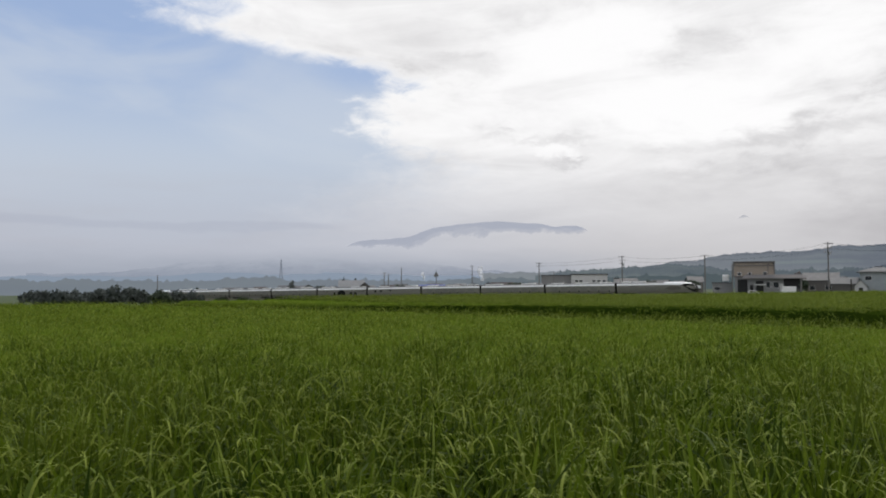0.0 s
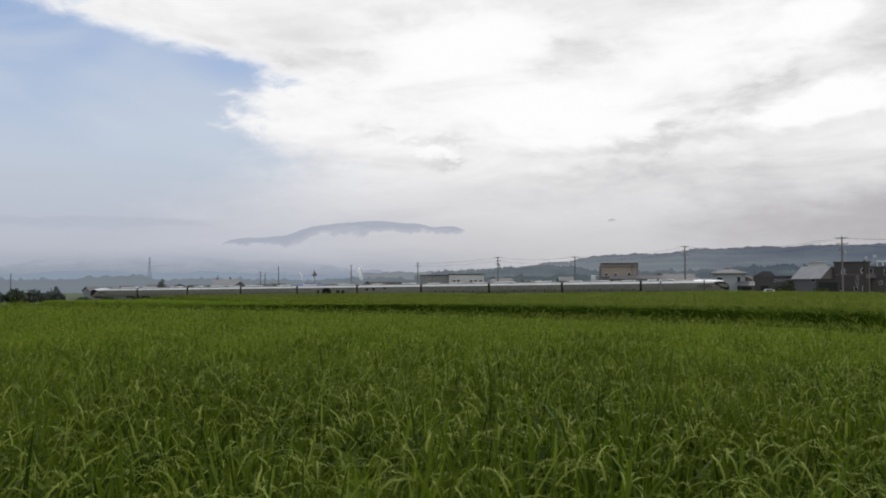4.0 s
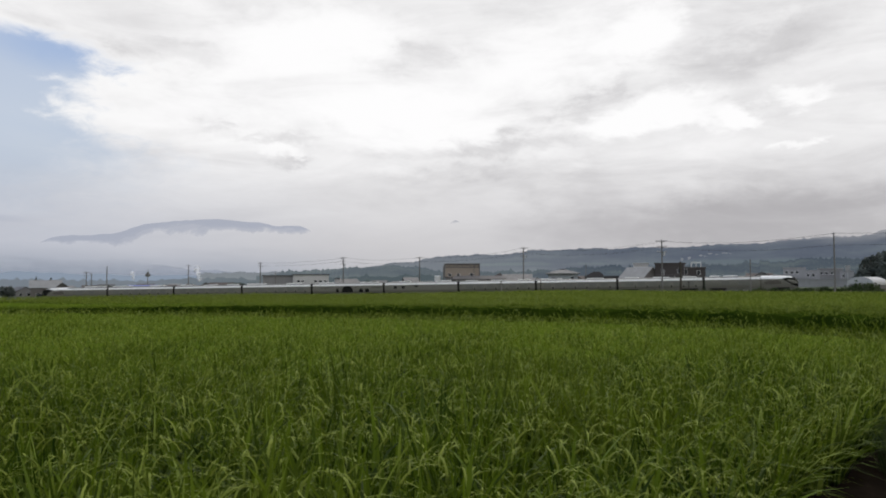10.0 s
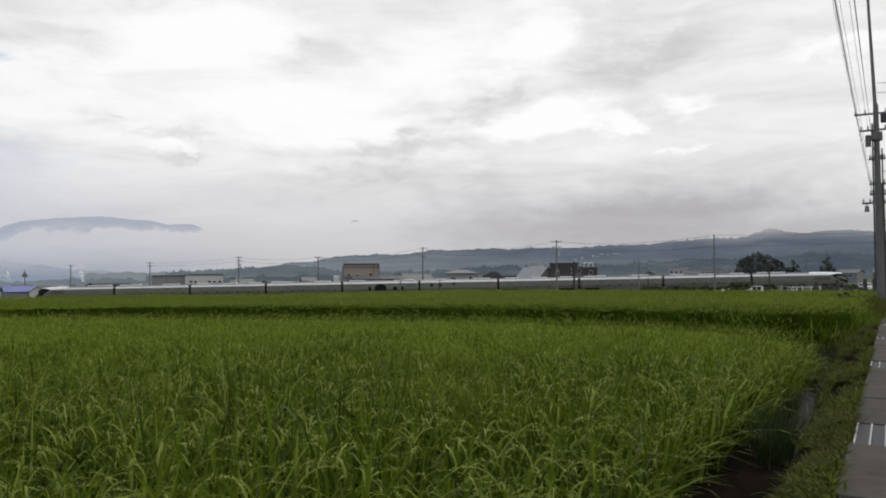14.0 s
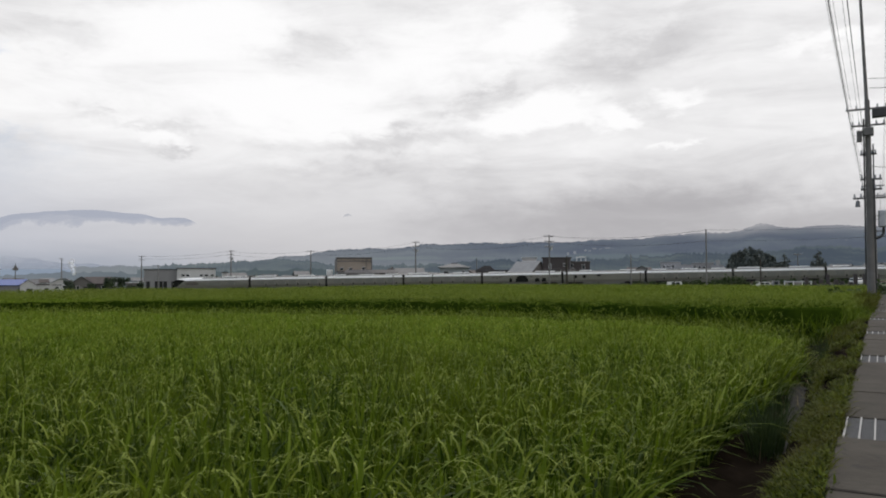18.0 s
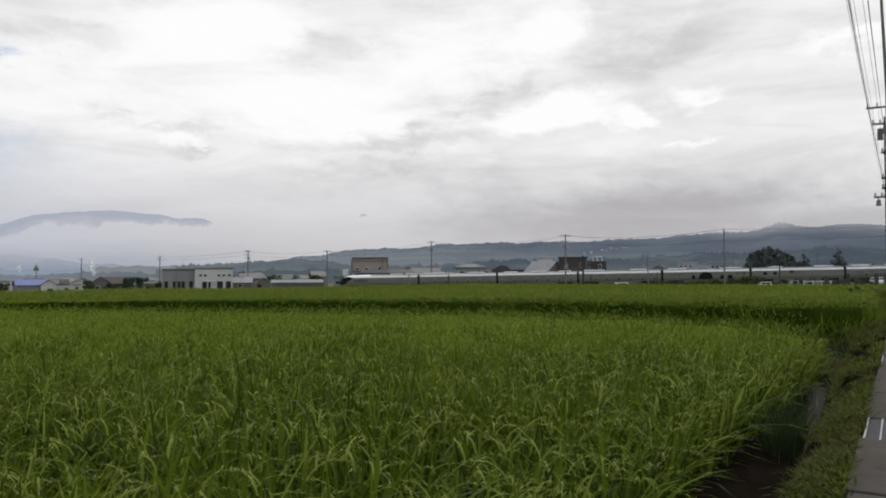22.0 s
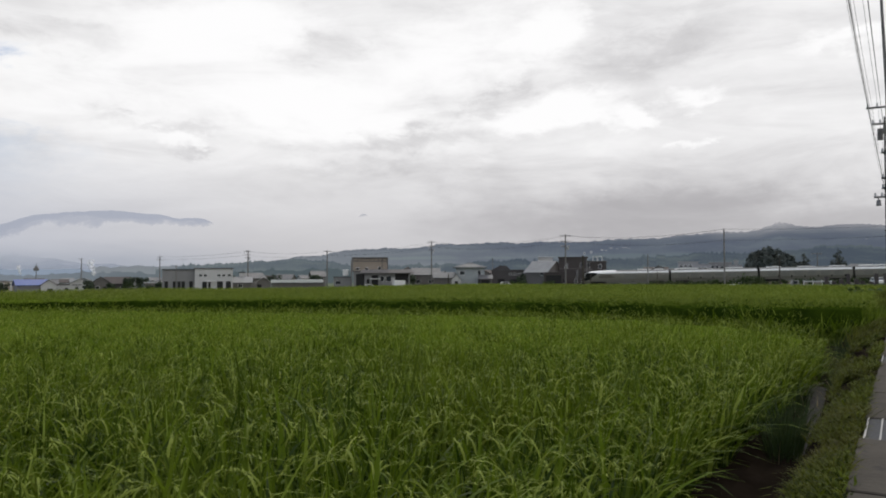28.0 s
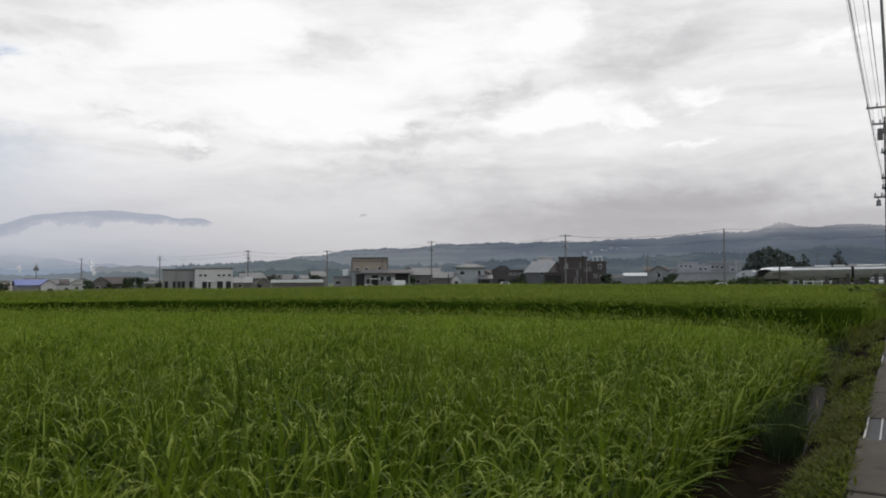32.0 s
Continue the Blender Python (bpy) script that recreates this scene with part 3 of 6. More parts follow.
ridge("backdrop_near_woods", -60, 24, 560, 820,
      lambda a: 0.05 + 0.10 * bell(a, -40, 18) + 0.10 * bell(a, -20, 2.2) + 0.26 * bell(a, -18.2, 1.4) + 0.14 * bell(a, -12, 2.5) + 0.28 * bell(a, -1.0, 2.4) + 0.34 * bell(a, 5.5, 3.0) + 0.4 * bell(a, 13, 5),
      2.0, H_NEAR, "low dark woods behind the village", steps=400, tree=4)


# ================= fields, ditch and lane =================
FIELD_L = [1.3, 1.8, 2.4, 3.2, 4.0, 6.0, 8.0, 11.0, 14.0, 21.0, 30.0, 56.0]
FIELD_A = [15.5, 19.6, 20.7, 21.4, 22.0, 23.3, 24.0, 24.2, 23.8, 22.0, 18.4, 7.2]


def band(l):
    """Far edge of the nearer field along the lane: its corner by the lane is rounded off."""
    return float(np.interp(l, FIELD_L, FIELD_A)) + 0.3


def slab(name, outline, z0, z1, mat, label, category):
    bm = bmesh.new()
    lo = [bm.verts.new((*lane(a, l), z0)) for a, l in outline]
    hi = [bm.verts.new((*lane(a, l), z1)) for a, l in outline]
    n = len(outline)
    bm.faces.new(hi)
    bm.faces.new(lo[::-1])
    for i in range(n):
        bm.faces.new((lo[i], lo[(i + 1) % n], hi[(i + 1) % n], hi[i]))
    return tagged(part(name, bm, mat), label, category, kind="structure")


def far_start(l):
    """First row of the farther field."""
    return band(max(l, 4.0)) + BANK + float(np.interp(l, [0.7, 3.0, 7.0], [2.9, 1.3, 0.0]))


FL = FIELD_L
BANK = 1.75                          # width of the bank between the two fields
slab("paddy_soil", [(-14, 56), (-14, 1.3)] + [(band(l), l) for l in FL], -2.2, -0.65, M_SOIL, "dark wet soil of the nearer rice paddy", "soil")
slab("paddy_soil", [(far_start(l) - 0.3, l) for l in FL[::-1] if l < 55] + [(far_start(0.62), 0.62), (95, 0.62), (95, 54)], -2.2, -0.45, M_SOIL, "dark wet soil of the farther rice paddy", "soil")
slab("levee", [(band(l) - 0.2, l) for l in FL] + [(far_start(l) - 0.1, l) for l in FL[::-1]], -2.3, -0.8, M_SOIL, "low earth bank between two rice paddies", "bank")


def ditch_l(a, l):
    """The bank widens away from the near end, and the ditch runs in to the rice."""
    k = float(np.interp(a, [7.0, 15.0], [0.0, 1.0]))
    return l + k * float(np.interp(l, [0.30, 0.87, 1.20, 1.36], [0.0, 0.26, 0.24, 0.16]))


def make_verge():
    bm = bmesh.new()
    prof = [(0.30, -0.02), (0.42, -0.07), (0.55, -0.14), (0.68, -0.24), (0.79, -0.40), (0.87, -0.64), (1.20, -0.66), (1.36, -0.62)]
    rows = []
    for i in range(0, 131):
        a = -14 + i * 0.85
        rows.append([bm.verts.new((*lane(a, ditch_l(a, l) + 0.05 * noise.noise(Vector((a * 0.8, l * 3, 0))) * (l > 0.35)),
                                   z + 0.07 * noise.noise(Vector((a * 0.9, l * 4, 5))) * (l > 0.35))) for l, z in prof])
    for r, q in zip(rows, rows[1:]):
        for j in range(len(prof) - 1):
            bm.faces.new((r[j], r[j + 1], q[j + 1], q[j]))
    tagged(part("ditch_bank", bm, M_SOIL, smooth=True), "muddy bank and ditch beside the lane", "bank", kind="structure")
    bm = bmesh.new()
    rows = []
    for i in range(41):
        a = 8.6 + i * 0.17
        mid = float(np.interp(a, [9.3, 14.5], [0.97, 1.27])) + 0.04 * noise.noise(Vector((a * 0.9, 0, 3)))
        w = (0.12 + 0.07 * noise.noise(Vector((a * 1.1, 4, 1))) + 0.07 * noise.noise(Vector((a * 3.7, 2, 6)))) * min(1.0, i / 5 + 0.15, (40 - i) / 5 + 0.15)
        rows.append([bm.verts.new((*lane(a, mid + w * k), -0.612)) for k in (-1, 0, 1)])
    for r, q in zip(rows, rows[1:]):
        for j in range(2):
            bm.faces.new((r[j], r[j + 1], q[j + 1], q[j]))
    tagged(part("ditch_water", bm, M_WATER), "patch of wet mud in the ditch", "water", kind="structure")


make_verge()
slab("road", [(-30, -0.30), (110, -0.30), (110, -4.4), (-30, -4.4)], -1.9, -0.012, M_ASPH, "grey asphalt lane along the paddies", "road")
slab("gutter_bed", [(-30, -0.297), (110, -0.297), (110, 0.31), (-30, 0.31)], -1.9, -0.09, M_CONC, "concrete gutter under the cover slabs", "gutter")


# ================= railway =================
TH, TD, TC, TC2 = -0.5915840, 194.1205, -0.001861634, -5.429546e-06
GRADE = 0.014356
RAIL0 = EYE + 0.95 - 3.25              # rail top where the line passes nearest
_s = np.arange(-420.0, 420.0, 0.5)
_h = TH + TC * _s + TC2 * _s * _s
_i0 = int(np.argmin(abs(_s)))
_x = np.concatenate([[0], np.cumsum(np.cos((_h[1:] + _h[:-1]) / 2) * 0.5)])
_y = np.concatenate([[0], np.cumsum(np.sin((_h[1:] + _h[:-1]) / 2) * 0.5)])
_x = _x - _x[_i0] - TD * math.sin(TH)
_y = _y - _y[_i0] + TD * math.cos(TH)


def track(s, side=0.0):
    """A point of the track's middle line, side metres away to the right of the running direction."""
    x, y, h = np.interp(s, _s, _x), np.interp(s, _s, _y), np.interp(s, _s, _h)
    return Vector((x + math.sin(h) * side, y - math.cos(h) * side, RAIL0 + GRADE * s))


def strip(name, s0, s1, step, prof, mat, label, category, smooth=False):
    """A strip along the track: prof gives side and height over the rail."""
    bm = bmesh.new()
    prev = None
    for s in np.arange(s0, s1 + 0.1, step):
        row = []
        for d, z in prof:
            p = track(s, d)
            row.append(bm.verts.new((p.x, p.y, p.z + z)))
        if prev:
            for j in range(len(prof) - 1):
                bm.faces.new((prev[j], row[j], row[j + 1], prev[j + 1]))
        prev = row
    return tagged(part(name, bm, mat, smooth=smooth), label, category, kind="structure")


strip("track_bed", -330, 330, 10, [(-5.0, -2.4), (-2.4, -0.28), (2.4, -0.28), (5.2, -2.4)], M_BALLAST, "low gravel bed of a single railway line", "track bed")
for d in (-0.53, 0.53):
    strip("rail", -330, 330, 10, [(d - 0.035, -0.25), (d - 0.035, 0), (d + 0.035, 0), (d + 0.035, -0.25)], M_RAIL, "brown steel rail on the gravel bed", "rail")
strip("village_road", -250, 240, 10, [(24, -1.90), (24, -1.15), (30, -1.15), (30, -1.90)], M_ASPH, "narrow asphalt road in front of the railway", "road")


# ================= buildings =================
def window(parent, x0, x1, z0, z1, y=0.0, frame_mat=None):
    fr = part("window", boxes((x0, x1, y - 0.05, y + 0.02, z0, z1)), frame_mat or M_WHITE, parent)
    part("pane", boxes((x0 + 0.07, x1 - 0.07, y - 0.065, y - 0.045, z0 + 0.07, z1 - 0.07)), M_GLASS, fr)
    return fr


def base_pose(az, rho, turn=0.0):
    x, y = polar(az, rho)
    return pose(x, y, land(x, y) - 0.12, 0, 0, -az + turn)


def gable_house(az, rho, w, d, eave, top, wall, roof, label, ridge_along=True, turn=0.0, windows=(), door=None, over=0.5, group=""):
    """A house with a pitched roof; ridge_along: the ridge runs across the view."""
    h = thing("house", base_pose(az, rho, turn), label, "house", group)
    bm = bmesh.new()
    if ridge_along:
        v = [(0, 0), (d, 0), (d, eave), (d / 2, top), (0, eave)]
        a = [bm.verts.new((-w / 2, y, z)) for y, z in v]
        b = [bm.verts.new((w / 2, y, z)) for y, z in v]
    else:
        v = [(-w / 2, 0), (w / 2, 0), (w / 2, eave), (0, top), (-w / 2, eave)]
        a = [bm.verts.new((x, 0, z)) for x, z in v]
        b = [bm.verts.new((x, d, z)) for x, z in v]
    bm.faces.new(a)
    bm.faces.new(b[::-1])
    for i in range(5):
        bm.faces.new((a[i], a[(i + 1) % 5], b[(i + 1) % 5], b[i]))
    part("wall", bm, wall, h)
    t = 0.14
    half = d / 2 if ridge_along else w / 2
    rise = (top - eave) / half
    for sgn in (-1, 1):
        bm = bmesh.new()
        pts = [(0, top + 0.02), (sgn * (half + over), top + 0.02 - rise * (half + over))]
        pts += [(pts[1][0], pts[1][1] + t), (0, top + 0.02 + t)]
        ends = (-w / 2 - over, w / 2 + over) if ridge_along else (-over, d + over)
        rings = []
        for e in ends:
            rings.append([bm.verts.new((e, d / 2 + p, z) if ridge_along else (p, e, z)) for p, z in pts])
        bm.faces.new(rings[0])
        bm.faces.new(rings[1][::-1])
        for i in range(4):
            bm.faces.new((rings[0][i], rings[0][(i + 1) % 4], rings[1][(i + 1) % 4], rings[1][i]))
        part("roof", bm, roof, h)
    for q in windows:
        window(h, *q)
    if door:
        part("door", boxes((door[0], door[1], -0.06, 0.02, 0.1, door[2])), M_DARK, h)
    return h


def flat_building(az, rho, w, d, height, wall, label, roof=None, windows=(), doors=(), turn=0.0, category="building", lift=0.0, group=""):
    m = base_pose(az, rho, turn)
    h = thing("building", m @ pose(0, 0, lift), label, category, group)
    part("wall", boxes((-w / 2, w / 2, 0, d, 0, height - 0.25)), wall, h)
    part("roof", boxes((-w / 2 - 0.25, w / 2 + 0.25, -0.25, d + 0.25, height - 0.25, height)), roof or R_DARK, h)
    for q in windows:
        window(h, *q)
    for x0, x1, z1 in doors:
        part("door", boxes((x0, x1, -0.05, 0.02, 0.1, z1)), M_DARK, h)
    return h


def hip_house(az, rho, w, d, eave, top, wall, roof, label, windows=(), turn=0.0, over=0.8):
    h = thing("house", base_pose(az, rho, turn), label, "house")
    part("wall", boxes((-w / 2, w / 2, 0, d, 0, eave)), wall, h)
    bm = bmesh.new()
    q = [(-w / 2 - over, -over), (w / 2 + over, -over), (w / 2 + over, d + over), (-w / 2 - over, d + over)]
    lo = [bm.verts.new((x, y, eave - 0.1)) for x, y in q]
    mid = [bm.verts.new((x, y, eave + 0.12)) for x, y in q]
    r = (w - d) / 2 if w > d else 0.6
    a, b = bm.verts.new((-r, d / 2, top)), bm.verts.new((r, d / 2, top))
    bm.faces.new(lo[::-1])
    for i in range(4):
        bm.faces.new((lo[i], lo[(i + 1) % 4], mid[(i + 1) % 4], mid[i]))
    bm.faces.new((mid[0], mid[1], b, a))
    bm.faces.new((mid[2], mid[3], a, b))
    bm.faces.new((mid[1], mid[2], b))
    bm.faces.new((mid[3], mid[0], a))
    part("roof", bm, roof, h)
    part("ridge_cap", boxes((-r - 0.3, r + 0.3, d / 2 - 0.3, d / 2 + 0.3, top - 0.12, top + 0.14)), R_DARK, h)
    for k in windows:
        window(h, *k)
    return h


# haze over the hillside walls is emission mixed into their colour
M_FARWALL = distance("pale_walls_in_haze", (0.3, 0.3, 0.3), (0.5, 0.5, 0.5), (0.25, 0.27, 0.30), 0.72, 0.05)


def make_buildings():
    # shed with the blue roof and its annexes
    gable_house(-5.7, 256, 8.2, 7, 3.1, 4.6, W_GREY, R_BLUE, "grey farm shed with a bright blue metal roof", True, turn=8, door=(1.8, 3.2, 2.2))
    gable_house(-4.75, 255.5, 4.2, 6, 3.0, 4.5, W_WHITE, R_BROWN, "white gabled shed front beside the blue roof", False, door=(-0.4, 1.2, 1.9), over=0.3)
    flat_building(-3.85, 258, 3.2, 4, 3.1, W_WHITE, "small white shed with a flat roof", roof=R_BROWN, doors=((0.4, 1.3, 2.0),))
    flat_building(-3.05, 259, 2.3, 3, 3.0, W_WHITE, "small white hut with one square window", windows=((-0.5, 0.6, 1.5, 2.4),))
    # village houses behind
    gable_house(-1.55, 272, 5.4, 7, 3.6, 5.4, W_TAUPE, R_DARK, "taupe village house with a dark tiled roof", False, windows=((-1.5, -0.3, 1.2, 2.4),), door=(0.6, 1.8, 2.1))
    gable_house(-0.5, 276, 7.5, 7, 3.2, 5.2, W_DGREY, R_BROWN, "dark grey village house with a brown roof", True, windows=((-2.6, -1.2, 1.2, 2.4), (1.0, 2.6, 1.2, 2.4)))
    flat_building(0.55, 268, 1.4, 1.4, 5.0, W_WHITE, "slim white tower beside village houses")
    flat_building(1.75, 262, 4.2, 5, 3.3, W_TAUPE, "low taupe store with a white band", roof=W_WHITE)
    # white two-storey works
    win = []
    for x in (-4.3, -3.0, 0.9, 2.3, 3.9):
        win.append((x, x + 1.05, 4.6, 5.35))
    wh = flat_building(5.98, 234, 10.8, 14, 7.2, W_WHITE, "white two-storey workshop with dark tall doorways", roof=R_DARK, windows=win,
                       doors=((-3.3, -2.0, 3.1), (-1.6, -0.9, 3.1), (0.9, 2.6, 3.2), (3.4, 4.9, 3.2)))
    part("canopy", boxes((-2.2, 0.4, -1.1, 0, 3.2, 3.4)), M_WHITE, wh)
    flat_building(3.55, 236, 9.1, 14, 7.05, W_GREY, "grey wing of the workshop with open bays", roof=R_DARK,
                  doors=((-3.9, -2.9, 3.4), (-1.6, -0.5, 3.4), (-0.3, 0.6, 3.4), (0.8, 1.8, 3.4), (3.0, 4.0, 3.4)))
    gable_house(7.96, 242, 5.6, 6, 2.8, 4.3, W_TAUPE, R_GREY, "low grey house beside the workshop", True, windows=((-1.2, 0.2, 1.2, 2.2),))
    flat_building(7.95, 246, 1.7, 1.7, 6.0, W_WHITE, "white water tank tower", category="tank")
    gable_house(9.5, 241, 4.2, 6, 2.6, 4.3, W_TAUPE, W_WHITE, "small gabled house with a white metal roof", False, door=(-1.9, -0.6, 2))
    gable_house(11.95, 252, 16.0, 8, 2.3, 3.2, W_TAUPE, R_GREEN, "long low shed with a green metal roof", True)
    flat_building(15.3, 237, 5.4, 6, 4.0, W_GREY, "low flat-roofed grey annexe", windows=((-2.2, -0.4, 1.6, 2.7),))
    # large hall with the beige box on its roof
    low = flat_building(18.3, 232, 17.6, 14, 5.5, W_GREY, "broad dark-fronted hall under a beige upper storey", roof=R_DARK,
                        doors=((-8.0, -5.4, 4.6), (-5.0, -3.9, 3.0), (-3.2, -1.2, 4.2), (4.0, 8.2, 4.8)),
                        windows=((-0.8, 0.6, 2.2, 4.0), (1.2, 2.8, 2.2, 4.0)))
    part("pillar", boxes((-5.25, -4.75, -0.4, 0.0, 0, 5.3)), W_GREY, low, "pale concrete pillar")
    part("pillar", boxes((-0.95, -0.4, -0.4, 0.0, 0, 5.3)), W_GREY, low, "pale concrete pillar")
    part("lean_to", prism(bmesh.new(), [(4.4, 4.4), (9.2, 5.3), (8.2, 6.9), (6.4, 6.0)], 2, 6), W_TAUPE, low)
    bm = bmesh.new()
    lo_, hi_ = [], []
    for x, y, z in ((-6.8, -1.3, 4.75), (9.9, -1.3, 4.75), (8.8, 0.6, 5.75), (-5.9, 0.6, 5.75)):
        lo_.append(bm.verts.new((x, y, z)))
        hi_.append(bm.verts.new((x, y, z + 0.22)))
    bm.faces.new(lo_[::-1])
    bm.faces.new(hi_)
    for k in range(4):
        bm.faces.new((lo_[k], lo_[(k + 1) % 4], hi_[(k + 1) % 4], hi_[k]))
    part("sloped_roof", bm, W_TAUPE, low, "sloping taupe metal roof over the front")
    up = flat_building(17.4, 234, 10.6, 8, 4.2, W_BEIGE, "beige upper storey with dark roof edge", lift=5.5, windows=((2.4, 3.4, 0.3, 1.4), (-4.4, -3.3, 0.3, 1.2), (-1.6, -0.6, 0.3, 1.2)))
    part("roof_rail", rods(((-5.5, -0.2, 4.25), (5.6, -0.2, 4.25), 0.12, 0.12), ((-5.5, -0.3, 0.0), (-5.5, -0.3, 4.3), 0.14, 0.14), ((5.4, -0.3, 0.0), (5.4, -0.3, 4.3), 0.14, 0.14), ((3.7, -0.3, 0.0), (3.7, -0.3, 4.2), 0.1, 0.1)), W_TAUPE, up)
    for k in range(9):
        part("roof_post", rods(((-5.2 + k * 1.3, -0.32, 3.2), (-5.2 + k * 1.3, -0.32, 4.3), 0.07, 0.07), n=6), W_TAUPE, up)
    part("parapet_band", boxes((-5.35, 5.35, -0.30, -0.27, 3.0, 3.25)), W_TAUPE, up, "taupe band under the roof rail")
    part("shop_awning", boxes((-3.6, -0.6, -1.4, 0.0, 3.0, 3.2)), M_WHITE, low, "white awning over the entrance")
    part("pale_panel", boxes((3.0, 3.9, -0.08, 0.0, 0.2, 3.4)), W_WHITE, low, "pale wall panel")
    tank = thing("water_tank", base_pose(15.55, 238), "white rooftop water tank on a steel stand", "tank")
    part("tank_body", boxes((-0.95, 0.95, 0, 1.9, 4.3, 6.2), bevel=0.2), M_WHITE, tank)
    part("stand", rods(((-0.8, 0.2, 0), (-0.8, 0.2, 4.4), 0.08, 0.08), ((0.8, 0.2, 0), (0.8, 0.2, 4.4), 0.08, 0.08)), M_STEEL, tank)
    # houses along the line
    gable_house(21.6, 238, 8.5, 8, 4.2, 6.2, W_TAUPE, R_DARK, "dark-roofed house behind the hall", True, windows=((-3, -1.5, 1.4, 2.6), (1, 2.6, 1.4, 2.6)))
    gable_house(23.15, 230, 7.0, 7, 3.1, 4.6, W_TAUPE, R_MID, "low house with a grey metal roof", True)
    gable_house(23.95, 221, 2.8, 4, 2.4, 4.1, W_WHITE, R_DARK, "small white gabled porch house", False, over=0.35, door=(-0.5, 0.5, 2.0))
    hip_house(25.0, 225, 8.6, 8.6, 6.0, 7.4, W_PALE, R_MID, "pale blue two-storey house with a hipped grey roof",
              windows=((2.2, 3.2, 3.6, 5.2), (2.2, 3.4, 1.0, 2.5), (-3.2, -1.6, 3.8, 5.0)))
    gable_house(26.15, 222, 3.4, 5, 2.6, 3.6, W_DGREY, R_DARK, "dark lean-to garage beside the pale house", True, door=(-1.2, 1.2, 2.2))
    dk = flat_building(27.9, 229, 10.2, 9, 5.2, W_DGREY, "dark grey house with a row of small windows", windows=[(x, x + 0.7, 3.5, 4.2) for x in (0.3, 1.6, 2.9, 4.0)], doors=((-3.2, -1.2, 2.4), (0.6, 3.8, 2.2)))
    part("upper_roof", prism(bmesh.new(), [(-4.9, 5.2), (0.6, 5.2), (-0.6, 6.4), (-2.6, 6.5)], 1, 8), W_DGREY, dk)
    gable_house(30.0, 222, 8.6, 7.4, 4.4, 7.4, W_TAUPE, R_GREY, "taupe gabled house with a light grey metal roof", True, turn=-42, windows=((1.6, 2.8, 3.2, 4.3),), door=(3.0, 4.2, 2.2))
    flat_building(30.7, 236, 4.4, 4, 9.0, W_WHITE, "white stair tower behind the gabled house", roof=W_WHITE)
    br = flat_building(32.75, 222, 8.2, 9, 8.5, W_BROWN, "dark brown three-storey block", windows=((-2.4, -1.5, 5.2, 6.5), (0.9, 1.4, 2.4, 4.6)), roof=W_BROWN)
    part("round_sign", rods(((-1.9, -0.08, 6.2), (-1.9, 0.0, 6.2), 0.55, 0.55), n=16), W_GREY, br, "pale round plaque")
    flat_building(31.3, 217, 5.4, 5, 4.1, W_BROWN, "dark brown carport with an open front", doors=((-2.2, 2.2, 3.2),), roof=W_BROWN)
    b2 = flat_building(34.35, 223, 6.6, 8, 7.2, W_BROWN, "dark brown lower block with a white roof frame", windows=((-0.2, 0.6, 2.4, 3.4), (1.4, 2.6, 2.2, 3.0)), roof=W_TAUPE)
    part("pipe", rods(((3.9, -0.12, 0), (3.9, -0.12, 8.3), 0.09, 0.09), n=6), W_GREY, br, "pale downpipe")
    part("cladding_band", boxes((-4.1, 4.1, -0.07, 0.0, 5.0, 5.16)), W_TAUPE, br)
    for x in (-3.0, 0.4, 2.3):
        window(br, x, x + 0.9, 0.9, 2.0)
    window(br, 2.0, 3.0, 5.6, 6.7)
    part("balcony", boxes((-3.2, -0.8, -1.0, 0.0, 4.1, 5.0)), W_TAUPE, b2, "taupe balcony front")
    window(b2, -2.6, -1.4, 5.2, 6.6)
    window(b2, 1.0, 2.0, 4.9, 6.2)
    for x in (-0.6, 0.7, 2.0):
        part("roof_frame_post", boxes((x, x + 0.22, 1, 1.2, 7.2, 8.5)), M_WHITE, b2)
    part("roof_frame_beam", boxes((-0.6, 2.2, 1, 1.2, 8.3, 8.55)), M_WHITE, b2)
    flat_building(36.1, 238, 5.5, 8, 3.2, W_WHITE, "low white store with a pale roof", roof=W_WHITE)
    gable_house(37.3, 236, 6.5, 8, 2.6, 3.4, W_GREY, W_WHITE, "low shed with a white metal roof", True)
    part("panel", boxes((-6.5, 6.5, -0.08, 0.0, 0, 2.2)), R_GREY, thing("yard_fence", base_pose(36.9, 226), "grey sheet-metal yard fence", "fence"))
    gable_house(38.95, 232, 5.8, 7, 3.9, 5.5, W_GREY, R_DARK, "grey gabled house with dark roof edges", False, windows=((-0.6, 0.6, 2.0, 3.4),), over=0.4, door=(1.2, 2.4, 2.1))
    # pale works in the distance
    for az, w, top, m in ((39.6, 8, 5.4, W_GREY), (41.0, 8.4, 8.2, W_WORKS_HAZE), (42.1, 5.6, 7.0, W_WORKS_HAZE), (43.2, 9.0, 7.6, W_GREY), (44.2, 5, 6.4, W_WORKS_HAZE), (40.3, 16, 3.6, W_WORKS_HAZE), (43.0, 16, 3.2, W_WORKS_HAZE)):
        rr = 330 + (8 if top > 4 else -4)
        wins = [(-w / 2 + 0.8 + k * 1.9, -w / 2 + 1.9 + k * 1.9, top - 2.6, top - 1.5) for k in range(int((w - 1.5) / 1.9))] if top > 4 else ()
        flat_building(az, rr, w, 10, top, m, "pale factory block with small windows", roof=W_WORKS_HAZE, windows=wins, group="factory blocks")
    sg = thing("billboard", base_pose(44.25, 300, 10), "white billboard on a steel post", "sign")
    part("board", boxes((-0.8, 0.8, 0, 0.2, 6.0, 7.9)), W_WORKS_HAZE, sg)
